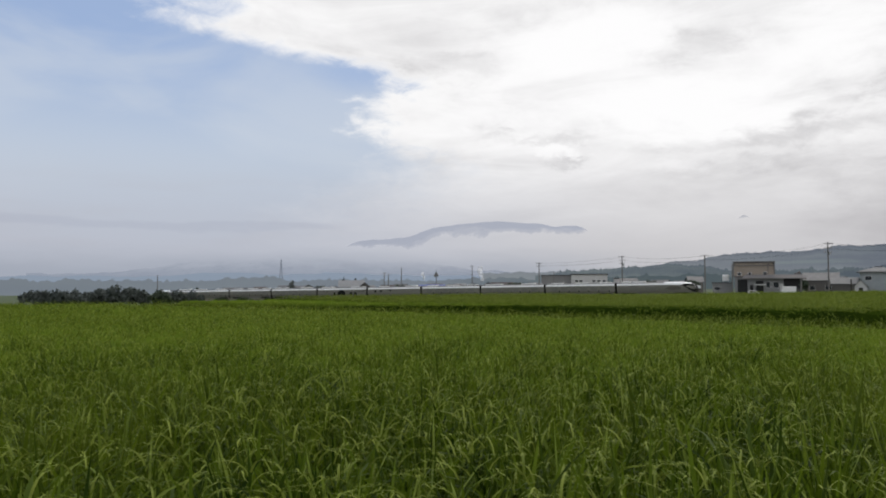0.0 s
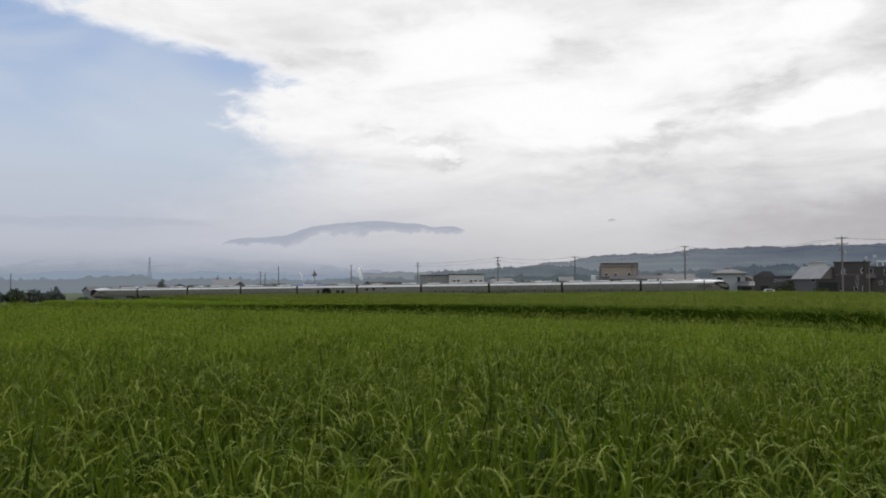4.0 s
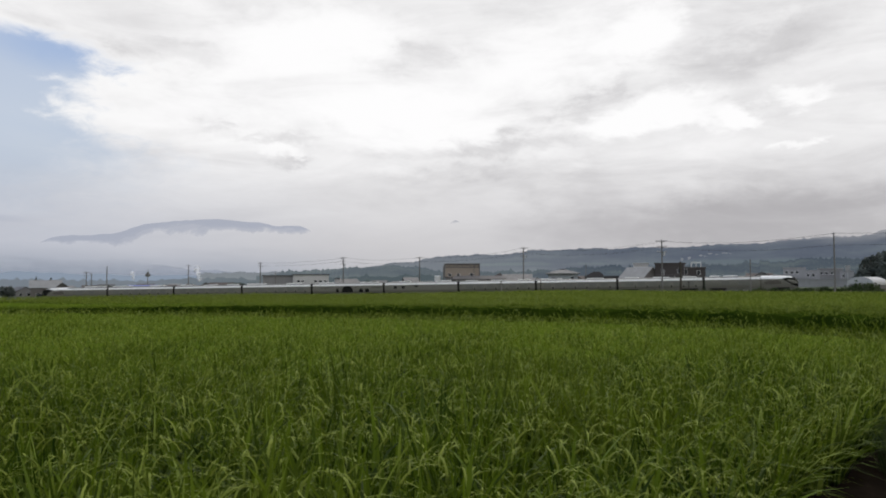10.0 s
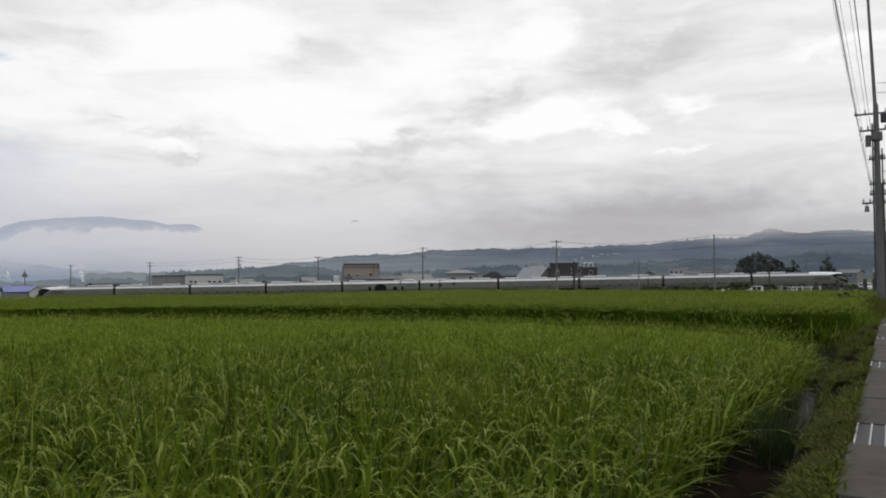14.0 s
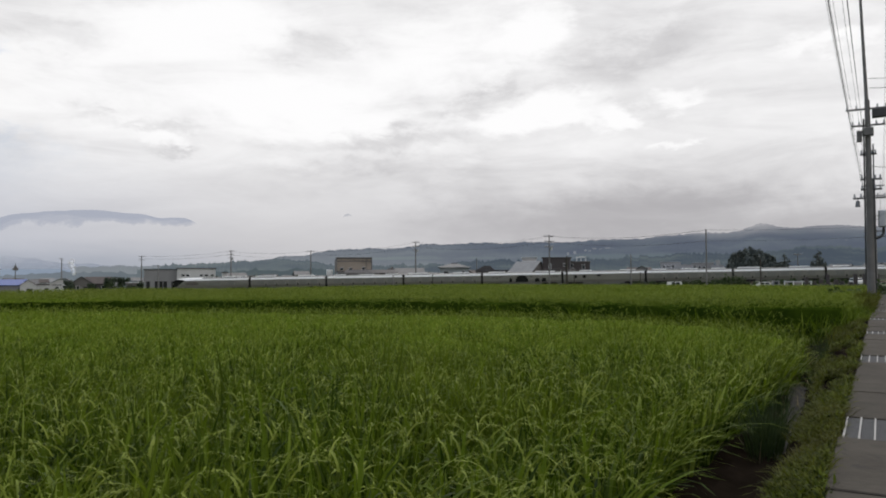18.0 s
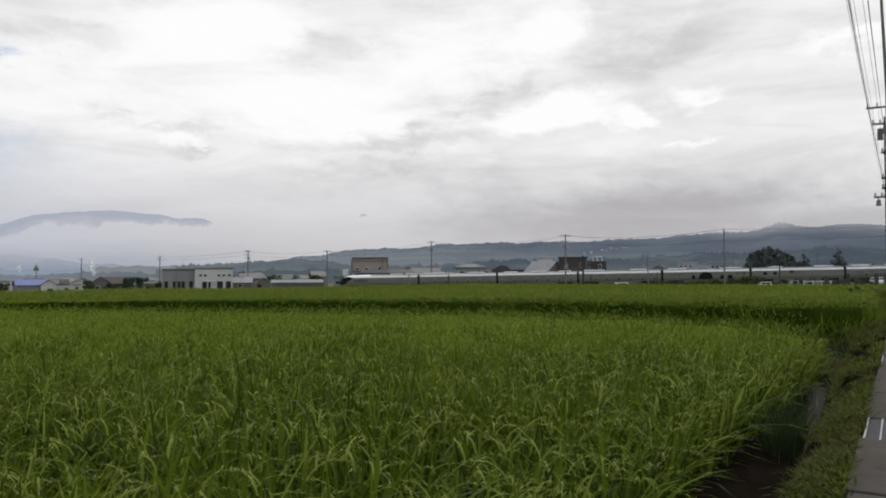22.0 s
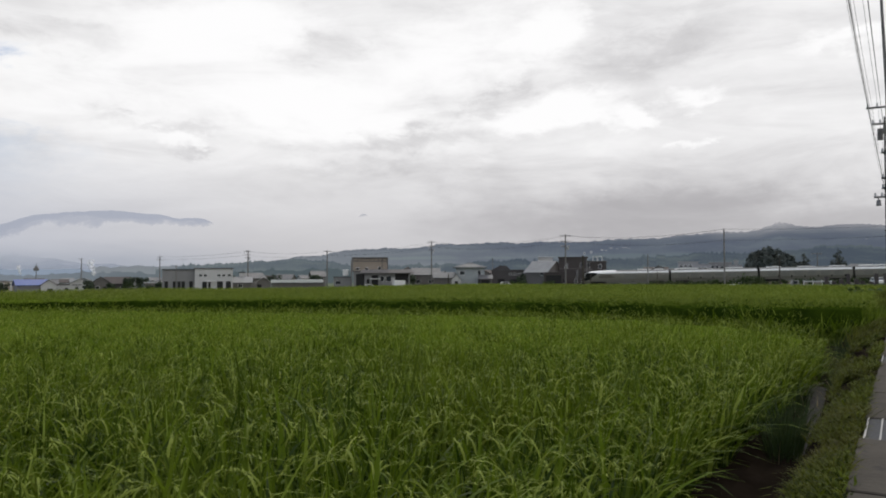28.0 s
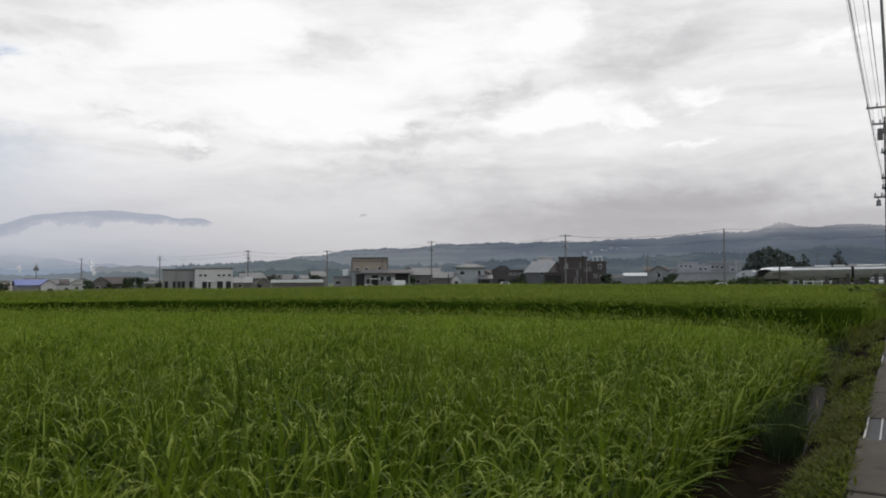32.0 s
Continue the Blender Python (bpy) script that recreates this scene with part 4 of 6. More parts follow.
    part("post", rods(((0, 0.1, 0), (0, 0.1, 6.0), 0.16, 0.16)), M_STEEL, sg)
    # arched store by the line
    st = thing("arched_store", base_pose(44.95, 246, -25), "curved white metal roof of a farm store", "shed")
    n = 12
    arc = [(3.6 * math.cos(math.pi * k / n), 1.8 + 1.9 * math.sin(math.pi * k / n)) for k in range(n + 1)]
    part("roof", prism(bmesh.new(), [(3.6, 1.4)] + arc + [(-3.6, 1.4)], 0, 9), W_WHITE, st)
    part("wall", boxes((-3.4, 3.4, 0.2, 8.8, 0, 1.5)), W_TAUPE, st)
    # far plain: long works and scattered roofs
    lw = flat_building(-6.0, 390, 34, 12, 4.9, W_BEIGE, "long pale works with a row of pillars", roof=R_GREY)
    for k in range(11):
        part("pillar", boxes((-16.5 + k * 3.2, -15.5 + k * 3.2, -0.6, 0, 0, 4.4)), W_WHITE, lw)
    gable_house(-11.9, 300, 9.5, 8, 4.6, 7.0, W_TAUPE, R_GREY, "broad farmhouse with a grey hipped-looking roof", True, windows=((-3, -1, 1.2, 2.6), (1, 3, 1.2, 2.6)))
    gable_house(-10.9, 296, 6.0, 7, 3.8, 6.1, W_TAUPE, R_DARK, "gabled farmhouse wing with dark roof", False, over=0.7, windows=((-1, 1, 1.4, 2.6),))
    rng = random.Random(5)
    walls, roofs = (W_WHITE, W_GREY, W_TAUPE, W_PALE, W_GREY, W_TAUPE), (R_DARK, R_GREY, R_BROWN, R_DARK)
    words = {id(W_WHITE): "white", id(W_GREY): "grey", id(W_TAUPE): "taupe", id(W_PALE): "pale blue"}
    rwords = {id(R_DARK): "dark tiled", id(R_GREY): "grey metal", id(R_BROWN): "brown metal"}
    spots = [(-20.5 + 0.72 * k + rng.uniform(-.35, .35), rng.uniform(310, 430)) for k in range(26)]
    spots += [(rng.uniform(-3, 14), rng.uniform(300, 420)) for k in range(18)] + [(rng.uniform(20, 39), rng.uniform(260, 330)) for k in range(8)]
    spots += [(rng.uniform(45, 60), rng.uniform(330, 420)) for k in range(8)]
    for az, rho in spots:
        wm, rm = rng.choice(walls), rng.choice(roofs)
        w, eave = rng.uniform(5, 8.5), rng.uniform(3.0, 4.3) if az < -2 else rng.uniform(3.2, 4.8)
        along = rng.random() < 0.6
        gable_house(az, rho, w, rng.uniform(6, 8), eave, eave + rng.uniform(1.2, 2.0), wm, rm,
                    "%s village house with a %s roof" % (words[id(wm)], rwords[id(rm)]), along, rng.uniform(-25, 25),
                    windows=((-w * 0.3, -w * 0.3 + 1.3, eave - 1.7, eave - 0.6), (w * 0.1, w * 0.1 + 1.3, eave - 1.7, eave - 0.6)), group="village houses")
    # houses up on the hills, far off
    for az, el, w in ((34.1, 1.70, 8), (34.9, 1.84, 7), (35.5, 1.95, 14), (36.0, 1.88, 9), (36.5, 1.98, 18), (33.6, 1.62, 6), (35.2, 1.76, 7), (36.9, 1.9, 8), (51.4, 2.25, 9), (51.9, 2.3, 7), (52.4, 2.25, 8)):
        top = 0.7 + 1.75 / (1 + math.exp(-(az - 13.0) / 3.4)) + 0.75 / (1 + math.exp(-(az - 42) / 3.5))
        rho, z = on_ridge(az, el, 1500, 3000, top)
        x, y = polar(az, rho)
        hh = thing("house", pose(x, y, z - 2, 0, 0, -az), "tiny pale house far up on the wooded hill", "house", "hillside houses")
        part("wall", boxes((-w / 2, w / 2, 0, 7, -3, 5)), M_FARWALL, hh)
        part("roof", prism(bmesh.new(), [(-w / 2 - 0.6, 5), (w / 2 + 0.6, 5), (w / 2 - 1, 7), (-w / 2 + 1, 7)], -1, 8), M_FARWALL, hh)


make_buildings()


# ================= trees and bushes =================
def leaf_cloud(name, centres, leaf_size, count, mat, parent, seed, flat=0.8):
    """A crown of many small leaf clumps spread over uneven lobes (x, y, z, radius)."""
    r = np.random.RandomState(seed)
    c = np.array(centres, dtype=float)
    pick = r.choice(len(c), count, p=c[:, 3] ** 2 / (c[:, 3] ** 2).sum())
    d = r.normal(size=(count, 3))
    d /= np.linalg.norm(d, axis=1)[:, None]
    rad = c[pick, 3] * (0.55 + 0.5 * r.rand(count))
    p = c[pick, :3] + d * rad[:, None] * [1, 1, flat]
    u = r.normal(size=(count, 3))
    u /= np.linalg.norm(u, axis=1)[:, None]
    v = np.cross(u, d + 0.3 * r.normal(size=(count, 3)))
    v /= np.linalg.norm(v, axis=1)[:, None] + 1e-6
    s = (leaf_size * (0.6 + 0.8 * r.rand(count)))[:, None]
    verts = np.stack([p - u * s, p + v * s * 0.6, p + u * s, p - v * s * 0.6], 1).reshape(-1, 3)
    quads = np.arange(count * 4).reshape(-1, 4)
    ob = raw_mesh(name, verts, quads, np.zeros((0, 3), int), mat)
    ob.parent = parent
    return ob


def tree(az, rho, height, width, label, seed, conifer=False, lift=0.0, count=900, leafsize=0.42, mat=None):
    r = random.Random(seed)
    x, y = polar(az, rho)
    t = thing("tree", pose(x, y, land(x, y) - 0.1 + lift, 0, 0, r.uniform(0, 360)), label, "tree")
    bm = bmesh.new()
    rod(bm, (0, 0, 0), (0.1, 0, height * 0.55), height * 0.035, height * 0.018)
    rod(bm, (0.1, 0, height * 0.55), (0.0, 0.1, height * 0.95), height * 0.018, 0.02)
    lobes = []
    if conifer:
        for k in range(9):
            f = k / 8
            z = height * (0.14 + 0.82 * f)
            rr = width * 0.56 * (1 - f * f) ** 0.62 + 0.2
            for q in range(max(1, int(5 * (1 - f)))):
                ang = r.uniform(0, 6.3)
                lobes.append((math.cos(ang) * rr * 0.45, math.sin(ang) * rr * 0.45, z, rr * 0.62))
                if q < 2:
                    rod(bm, (0, 0, z), (math.cos(ang) * rr * 0.5, math.sin(ang) * rr * 0.5, z - 0.1), 0.05, 0.02, 5)
    else:
        for k in range(13):
            ang, f = r.uniform(0, 6.3), r.random()
            rr = width * 0.5 * r.uniform(0.25, 0.72)
            z = height * r.uniform(0.36, 0.84)
            px, py = math.cos(ang) * rr, math.sin(ang) * rr
            lobes.append((px, py, z, width * r.uniform(0.15, 0.26)))
            if k < 6:
                rod(bm, (0.05, 0, height * 0.4), (px, py, z), height * 0.014, 0.02, 5)
    part("trunk", bm, M_BARK, t)
    leaf_cloud("crown", lobes, leafsize, count, mat or M_TREE, t, seed)
    return t


def bush(az, rho, w, h, label, seed, mat=None, count=500, leafsize=0.22, lift=0.0):
    r = random.Random(seed)
    x, y = polar(az, rho)
    b = thing("bush", pose(x, y, land(x, y) - 0.1 + lift, 0, 0, -az), label, "bush")
    lobes = [(r.uniform(-w * 0.38, w * 0.38), r.uniform(-0.8, 0.8), h * r.uniform(0.3, 0.62), h * r.uniform(0.26, 0.4)) for _ in range(9)]
    bm = bmesh.new()
    for q in lobes[:5]:
        rod(bm, (q[0] * 0.5, 0, 0), q[:3], 0.06, 0.02, 5)
    part("stems", bm, M_BARK, b)
    leaf_cloud("foliage", lobes, leafsize, count, mat or M_BUSH, b, seed)
    return b


def make_trees():
    for q, (az, rho, w, h) in enumerate(((-2.3, 268, 4, 4.2), (-0.9, 262, 3, 3.2), (0.2, 266, 4, 5.6), (1.0, 270, 5, 5.2), (-7.4, 262, 5, 4.6), (-8.4, 268, 5, 5.0), (2.3, 262, 3, 3.8), (7.4, 250, 3.5, 5.2), (10.2, 262, 5, 5.4), (13.2, 262, 6, 5.0), (20.6, 214, 2.4, 4.6), (28.9, 226, 4.6, 3.4), (35.2, 216, 3.4, 3.4), (39.9, 228, 3, 3.6))):
        tree(az, rho, h, w, "dark garden tree among the houses", 300 + q, count=520, leafsize=0.36)
    k = 0
    for az, w, h in ((-29.6, 5.5, 4.2), (-28.9, 5, 4.6), (-28.0, 6, 4.4), (-27.1, 5, 4.3), (-26.5, 4, 3.4), (-30.6, 6, 3.8), (-31.8, 6, 3.8), (-33.2, 6, 4.0), (-24.6, 4.6, 3.4), (-23.7, 4.4, 3.2), (-22.9, 3.2, 2.4)):
        k += 1
        tree(az, 172 + 3 * (k % 3), h, w, "dark leafy tree in a row at the paddy's end", 100 + k, count=800, leafsize=0.38, mat=M_HAZY_LEAF)
    tree(-25.4, 152, 3.8, 4.6, "dense dark round tree beside the railway", 130, count=900, leafsize=0.36)
    for q, (az, rho, h, w) in enumerate(((-16.3, 310, 8.0, 4.2), (-12.5, 312, 8.6, 2.4), (-11.6, 312, 8.2, 2.0), (-23.0, 320, 5.5, 2.6), (-14.2, 318, 5.8, 6.5))):
        tree(az, rho, h, w, "dark pointed conifer above the village roofs", 140 + q, conifer=q != 4, count=650, leafsize=0.5, mat=M_HAZY_LEAF)
    for q, (az, w, h) in enumerate(((45.25, 5.0, 9.6), (45.6, 5.5, 12.4), (46.0, 6, 13.2), (46.4, 6, 13.4), (46.8, 5.5, 12.6), (47.25, 4.6, 11.2), (47.6, 4.8, 10.4), (47.95, 4.2, 8.6), (46.2, 6, 11.5), (46.65, 6, 10.5), (45.7, 6, 8.5), (47.4, 6, 8.0))):
        tree(az, 300 + 5 * (q % 3), h, w * 1.3, "tall dark cedar in a dense grove", 160 + q, conifer=True, count=2600, leafsize=0.62, mat=M_HAZY_LEAF)
    tree(48.62, 300, 10.4, 4.2, "single dark round-topped tree", 180, conifer=True, count=1300, leafsize=0.42, mat=M_HAZY_LEAF)
    tree(50.65, 300, 10.9, 5.2, "single dark oval tree", 181, conifer=True, count=1500, leafsize=0.42, mat=M_HAZY_LEAF)
    for q, (az, rho, w, h) in enumerate(((0.55, 262, 5.2, 5.0), (1.6, 258, 6.0, 3.2), (45.1, 150, 5.4, 3.5), (28.6, 205, 5.4, 2.6), (30.9, 204, 3.2, 2.3), (49.5, 205, 8, 1.8), (42.0, 190, 7, 1.6), (40.6, 188, 6, 1.5), (43.3, 186, 6, 1.7),
                                           (-21.2, 200, 4, 2.2), (-19.6, 204, 4.5, 2.4), (-18.2, 206, 5, 1.9), (-16.6, 204, 4, 1.7), (39.6, 226, 2.6, 2.6), (35.7, 210, 4, 1.8), (53.5, 60, 7, 2.3), (55.5, 62, 8, 2.6))):
        bush(az, rho, w, h, "dark green bush at the edge of the paddy", 200 + q, count=420)
    for q in range(16):
        bush(37.0 + q * 1.05, 178 + 4 * (q % 4), 6.0, 1.2 + 0.4 * (q % 3), "low dark hedge along the railway", 240 + q, count=260)


make_trees()


# ================= poles and wires =================
def utility_pole(az, rho, top, arms=2, label="grey concrete utility pole with crossarms", radius=0.15, turn=0.0, light=False):
    x, y = polar(az, rho)
    z0 = land(x, y) - 0.2
    h = top - z0
    p = thing("utility_pole", pose(x, y, z0, 0, 0, -az + turn), label, "pole")
    part("shaft", rods(((0, 0, 0), (0, 0, h), radius * 1.25, radius * 0.8), n=10), M_CONC if light else M_POLE, p)
    for k in range(arms):
        z = h - 0.35 - k * 1.15
        w = 1.15 - 0.1 * k
        arm = part("crossarm", boxes((-w, w, -0.07, 0.05, z - 0.07, z + 0.07)), M_POLE, p)
        for q in (-0.92, -0.45, 0.5, 0.92):
            part("insulator", rods(((q * w, 0, z + 0.06), (q * w, 0, z + 0.30), 0.07, 0.05), n=6), M_INSUL, arm)
    if arms > 1:
        part("transformer", rods(((0.42, 0, h - 3.4), (0.42, 0, h - 2.6), 0.26, 0.26)), M_STEEL, p) if arms > 2 else None
    return p


def cable(a, b, sag, r=0.014, label="thin sagging overhead cable", n=14):
    a, b = Vector(a), Vector(b)
    bm = bmesh.new()
    pts = [a.lerp(b, i / n) - Vector((0, 0, sag * 4 * (i / n) * (1 - i / n))) for i in range(n + 1)]
    side = (b - a).cross(Vector((0, 0, 1))).normalized() * r
    rise = Vector((0, 0, r))
    rings = [[bm.verts.new(p + side * math.cos(k * 1.2566) + rise * math.sin(k * 1.2566)) for k in range(5)] for p in pts]
    for p, q in zip(rings, rings[1:]):
        for k in range(5):
            bm.faces.new((p[k], p[(k + 1) % 5], q[(k + 1) % 5], q[k]))
    return tagged(part("overhead_cable", bm, M_WIRE), label, "cable", "overhead cables")


def up(az, rho, z, dx=0.0):
    x, y = polar(az, rho)
    return (x + dx * math.cos(radians(az)), y - dx * math.sin(radians(az)), z)


def make_poles():
    utility_pole(2.28, 300, 9.3, 2, radius=0.2)
    utility_pole(3.38, 231, 4.9, 0, "thin dark service pole by the workshop", 0.12)
    utility_pole(8.38, 270, 10.6, 3, radius=0.2)
    utility_pole(14.16, 236, 9.5, 1, radius=0.19)
    utility_pole(15.98, 231, 6.4, 0, "plain grey pole beside the hall", 0.18)
    utility_pole(22.06, 225, 11.9, 3, radius=0.19)
    utility_pole(32.2, 165, 10.35, 3, radius=0.15)
    utility_pole(33.49, 175, 5.9, 0, "plain pale concrete pole", 0.24, light=True)
    utility_pole(43.47, 140, 9.5, 0, "tall plain grey pole carrying cables", 0.13)
    utility_pole(47.06, 150, 4.35, 0, "short pale concrete pole", 0.13, light=True)
    utility_pole(49.42, 212, 7.0, 1, "grey pole with a short crossarm", 0.13)
    utility_pole(38.19, 160, 5.8, 0, "thin dark pole before the railway", 0.12)
    utility_pole(38.86, 150, 2.0, 0, "short white marker post", 0.1, light=True)
    utility_pole(34.05, 152, 1.7, 0, "short white marker post", 0.1, light=True)
    utility_pole(26.71, 242, 7.1, 0, "thin far utility pole", 0.13)
    utility_pole(23.35, 170, 1.9, 0, "pale short post in front of the railway", 0.13, light=True)
    utility_pole(20.35, 170, 1.6, 0, "dark short post in front of the railway", 0.18)
    utility_pole(-9.44, 330, 6.0, 2, "far utility pole in a pair", 0.2)
    utility_pole(-9.12, 332, 5.4, 0, "far utility pole in a pair", 0.2)
    utility_pole(-8.15, 420, 10.0, 0, "slim grey mast over the plain", 0.28)
    utility_pole(-2.77, 420, 10.9, 1, "slim grey mast beside the steam", 0.25)
    sp = utility_pole(-5.5, 300, 6.4, 0, "mast with a cluster of loudspeakers", 0.15)
    part("loudspeaker", boxes((-0.9, 0.9, -0.4, 0.4, 8.2, 9.1), bevel=0.1), M_POLE, sp)
    part("loudspeaker", boxes((-0.5, 0.5, -0.4, 0.4, 9.2, 9.8), bevel=0.1), M_POLE, sp)
    utility_pole(-25.7, 300, 4.4, 0, "far utility pole over the trees", 0.16)
    # cables between the larger poles
    for z in (0.0, -1.2):
        for dx in (-0.9, 0.9):
            cable(up(8.38, 270, 10.2 + z, dx), up(14.16, 236, 9.2 + z, dx), 0.8)
            cable(up(14.16, 236, 9.2 + z, dx), up(22.06, 225, 11.5 + z, dx), 0.9)
            cable(up(22.06, 225, 11.5 + z, dx), up(32.2, 165, 10.0 + z, dx), 1.3)
            cable(up(32.2, 165, 10.0 + z, dx), up(43.47, 140, 9.4 + z * 1.6, dx * 0.2), 0.9)
            cable(up(43.47, 140, 9.4 + z * 1.6, dx * 0.2), up(64, 130, 9.5 + z, dx), 0.7)
            cable(up(2.28, 300, 9.0 + z * 0.8, dx), up(8.38, 270, 10.2 + z, dx), 0.6)
    # lattice mast far away
    tw = thing("lattice_tower", base_pose(-17.14, 1200), "tall grey lattice mast in the haze", "tower")
    x, y = polar(-17.14, 1200)
    h = 38.4 - land(x, y)
    leg = lambda f: 4.2 * (1 - f) ** 1.5 + 0.5
    for sx, sy in ((-1, -1), (1, -1), (1, 1), (-1, 1)):
        bm = bmesh.new()
        for k in range(8):
            f, g = k / 8, (k + 1) / 8
            rod(bm, (sx * leg(f), sy * leg(f), h * f), (sx * leg(g), sy * leg(g), h * g), 0.5, 0.4, 5)
        part("leg", bm, M_TOWER, tw)
    for k in range(8):
        f, g = k / 8, (k + 1) / 8
        part("bracing", rods(((-leg(f), -leg(f), h * f), (leg(g), -leg(g), h * g), 0.3, 0.3), ((leg(f), -leg(f), h * f), (-leg(g), -leg(g), h * g), 0.3, 0.3), ((-leg(g), -leg(g), h * g), (leg(g), -leg(g), h * g), 0.3, 0.3), n=5), M_TOWER, tw)


# the mast's haze is likewise a glow mixed into its material
M_TOWER = distance("mast_in_haze", (0.05, 0.05, 0.05), (0.1, 0.09, 0.09), (0.20, 0.23, 0.28), 0.75, 0.05)
make_poles()


def make_lane_pole():
    """The large pole at the lane with its crossarms, boxes and cables."""
    x, y = lane(40.0, 0.36)
    turn = math.degrees(math.atan2(UY, UX)) - 90     # local y runs along the lane
    p = thing("utility_pole", pose(x, y, -0.4, 0, 0, turn), "tall concrete utility pole with crossarms, boxes and many cables", "pole")
    part("shaft", rods(((0, 0, 0), (0, 0, 9.9), 0.175, 0.11), n=16), M_POLE, p)
    part("steel_top", rods(((0.0, 0, 9.2), (-0.24, 0, 16.6), 0.085, 0.05), n=10), M_POLE, p)
    for z, w0, w1 in ((9.48, -0.88, 0.82), (8.71, -0.68, 0.72), (7.36, -0.34, 0.34), (6.19, -0.34, 0.52), (5.72, -0.34, 0.52), (5.32, -0.66, 0.68)):
        arm = part("crossarm", boxes((w0, w1, -0.09, -0.01, z - 0.04, z + 0.04)), M_POLE, p)
        for q in (w0 + 0.06, w0 * 0.5, w1 * 0.5, w1 - 0.06):
            part("insulator", rods(((q, -0.05, z + 0.03), (q, -0.05, z + 0.20), 0.05, 0.035), n=8), M_INSUL, arm)
    part("switch_box", boxes((0.18, 0.78, -0.22, 0.2, 9.05, 9.44), bevel=0.03), W_DGREY, p)
    part("transformer", rods(((-0.34, -0.1, 7.95), (-0.34, -0.1, 8.47), 0.12, 0.12), n=12), W_TAUPE, p)
    part("clamp_box", boxes((-0.22, 0.24, -0.24, 0.2, 8.22, 8.6), bevel=0.03), M_POLE, p)
    part("meter_box", boxes((0.33, 0.68, -0.15, 0.15, 3.95, 4.75), bevel=0.05), M_STEEL, p)
    part("lantern", rods(((-0.47, -0.05, 4.92), (-0.47, -0.05, 5.2), 0.11, 0.08), ((-0.47, -0.05, 5.2), (-0.47, -0.05, 5.32), 0.02, 0.02), n=10), W_GREY, p)
    part("conduit", rods(((-0.2, -0.2, 1.5), (-0.16, -0.17, 9.0), 0.035, 0.035), ((0.2, -0.2, 0.4), (0.2, -0.18, 7.8), 0.03, 0.03), n=6), M_WIRE, p)
    part("cable_loop", rods(((0.18, 0, 3.45), (0.34, 0, 3.45), 0.06, 0.06), ((0.34, 0, 3.45), (0.52, 0, 3.62), 0.06, 0.06), ((0.52, 0, 3.62), (0.56, 0, 4.0), 0.06, 0.06), n=6), M_WIRE, p)
    # cables run along the lane
    for dl, z in ((0.84, 9.28), (0.66, 9.28), (0.42, 9.28), (0.30, 9.28), (-0.78, 9.28), (0.64, 8.5), (-0.68, 8.5), (0.30, 6.0), (-0.46, 5.95), (0.1, 7.15)):
        for a0, a1, s in ((39.95, -6.0, 0.55), (40.05, 78.0, 0.5)):
            if z < 6 and a1 < 0:
                continue
            p0, p1 = lane(a0, 0.36 + dl), lane(a1, 0.36 + dl * (0.8 if a1 < 0 else 0.9))
            cable((*p0, z), (*p1, z + (0.4 if a1 < 0 else -0.2)), s, 0.006 if z > 6 else 0.009, "black cable running along the lane")
    # jumpers between the arms and service lines across the lane
    for d0, z0, d1, z1 in ((0.32, 6.19, 0.64, 8.71), (-0.48, 6.19, -0.68, 8.71), (0.32, 5.72, 0.32, 7.3), (0.62, 8.6, 0.82, 9.4), (-0.68, 8.6, -0.78, 9.4), (0.25, 8.7, 0.2, 9.4)):
        cable((*lane(39.9, 0.36 + d0), z0 - 0.4), (*lane(39.9, 0.36 + d1), z1 - 0.4), 0.06, 0.012, "black jumper cable on the pole", 6)
    for z0, z1, w in ((10.9, 10.8, 0.012), (10.45, 10.35, 0.012), (6.8, 5.6, 0.012), (4.5, 4.1, 0.016), (4.35, 3.6, 0.014)):
        cable((*lane(39.95, 0.30), z0 - 0.4), (*lane(42, -14), z1 - 0.4), 0.25, w, "service cable crossing the lane")
    x, y = lane(78, 0.36)
    q = thing("utility_pole", pose(x, y, -0.5, 0, 0, turn), "farther concrete utility pole at the lane", "pole")
    part("shaft", rods(((0, 0, 0), (0, 0, 10.6), 0.2, 0.14), n=12), M_POLE, q)
    for z in (9.9, 9.0, 5.8, 5.3):
        part("crossarm", boxes((-0.85, 0.85, -0.06, 0.02, z - 0.05, z + 0.05)), M_POLE, q)
    part("box", boxes((-0.7, -0.25, -0.2, 0.2, 6.2, 7.0), bevel=0.03), M_STEEL, q)
    x, y = lane(-6, 0.36)
    q = thing("utility_pole", pose(x, y, -0.5, 0, 0, turn), "concrete utility pole farther back along the lane", "pole")
    part("shaft", rods(((0, 0, 0), (0, 0, 11.5), 0.2, 0.14), n=12), M_POLE, q)
    for z in (10.4, 9.5, 6.3):
        part("crossarm", boxes((-1.2, 1.2, -0.06, 0.02, z - 0.05, z + 0.05)), M_POLE, q)


make_lane_pole()


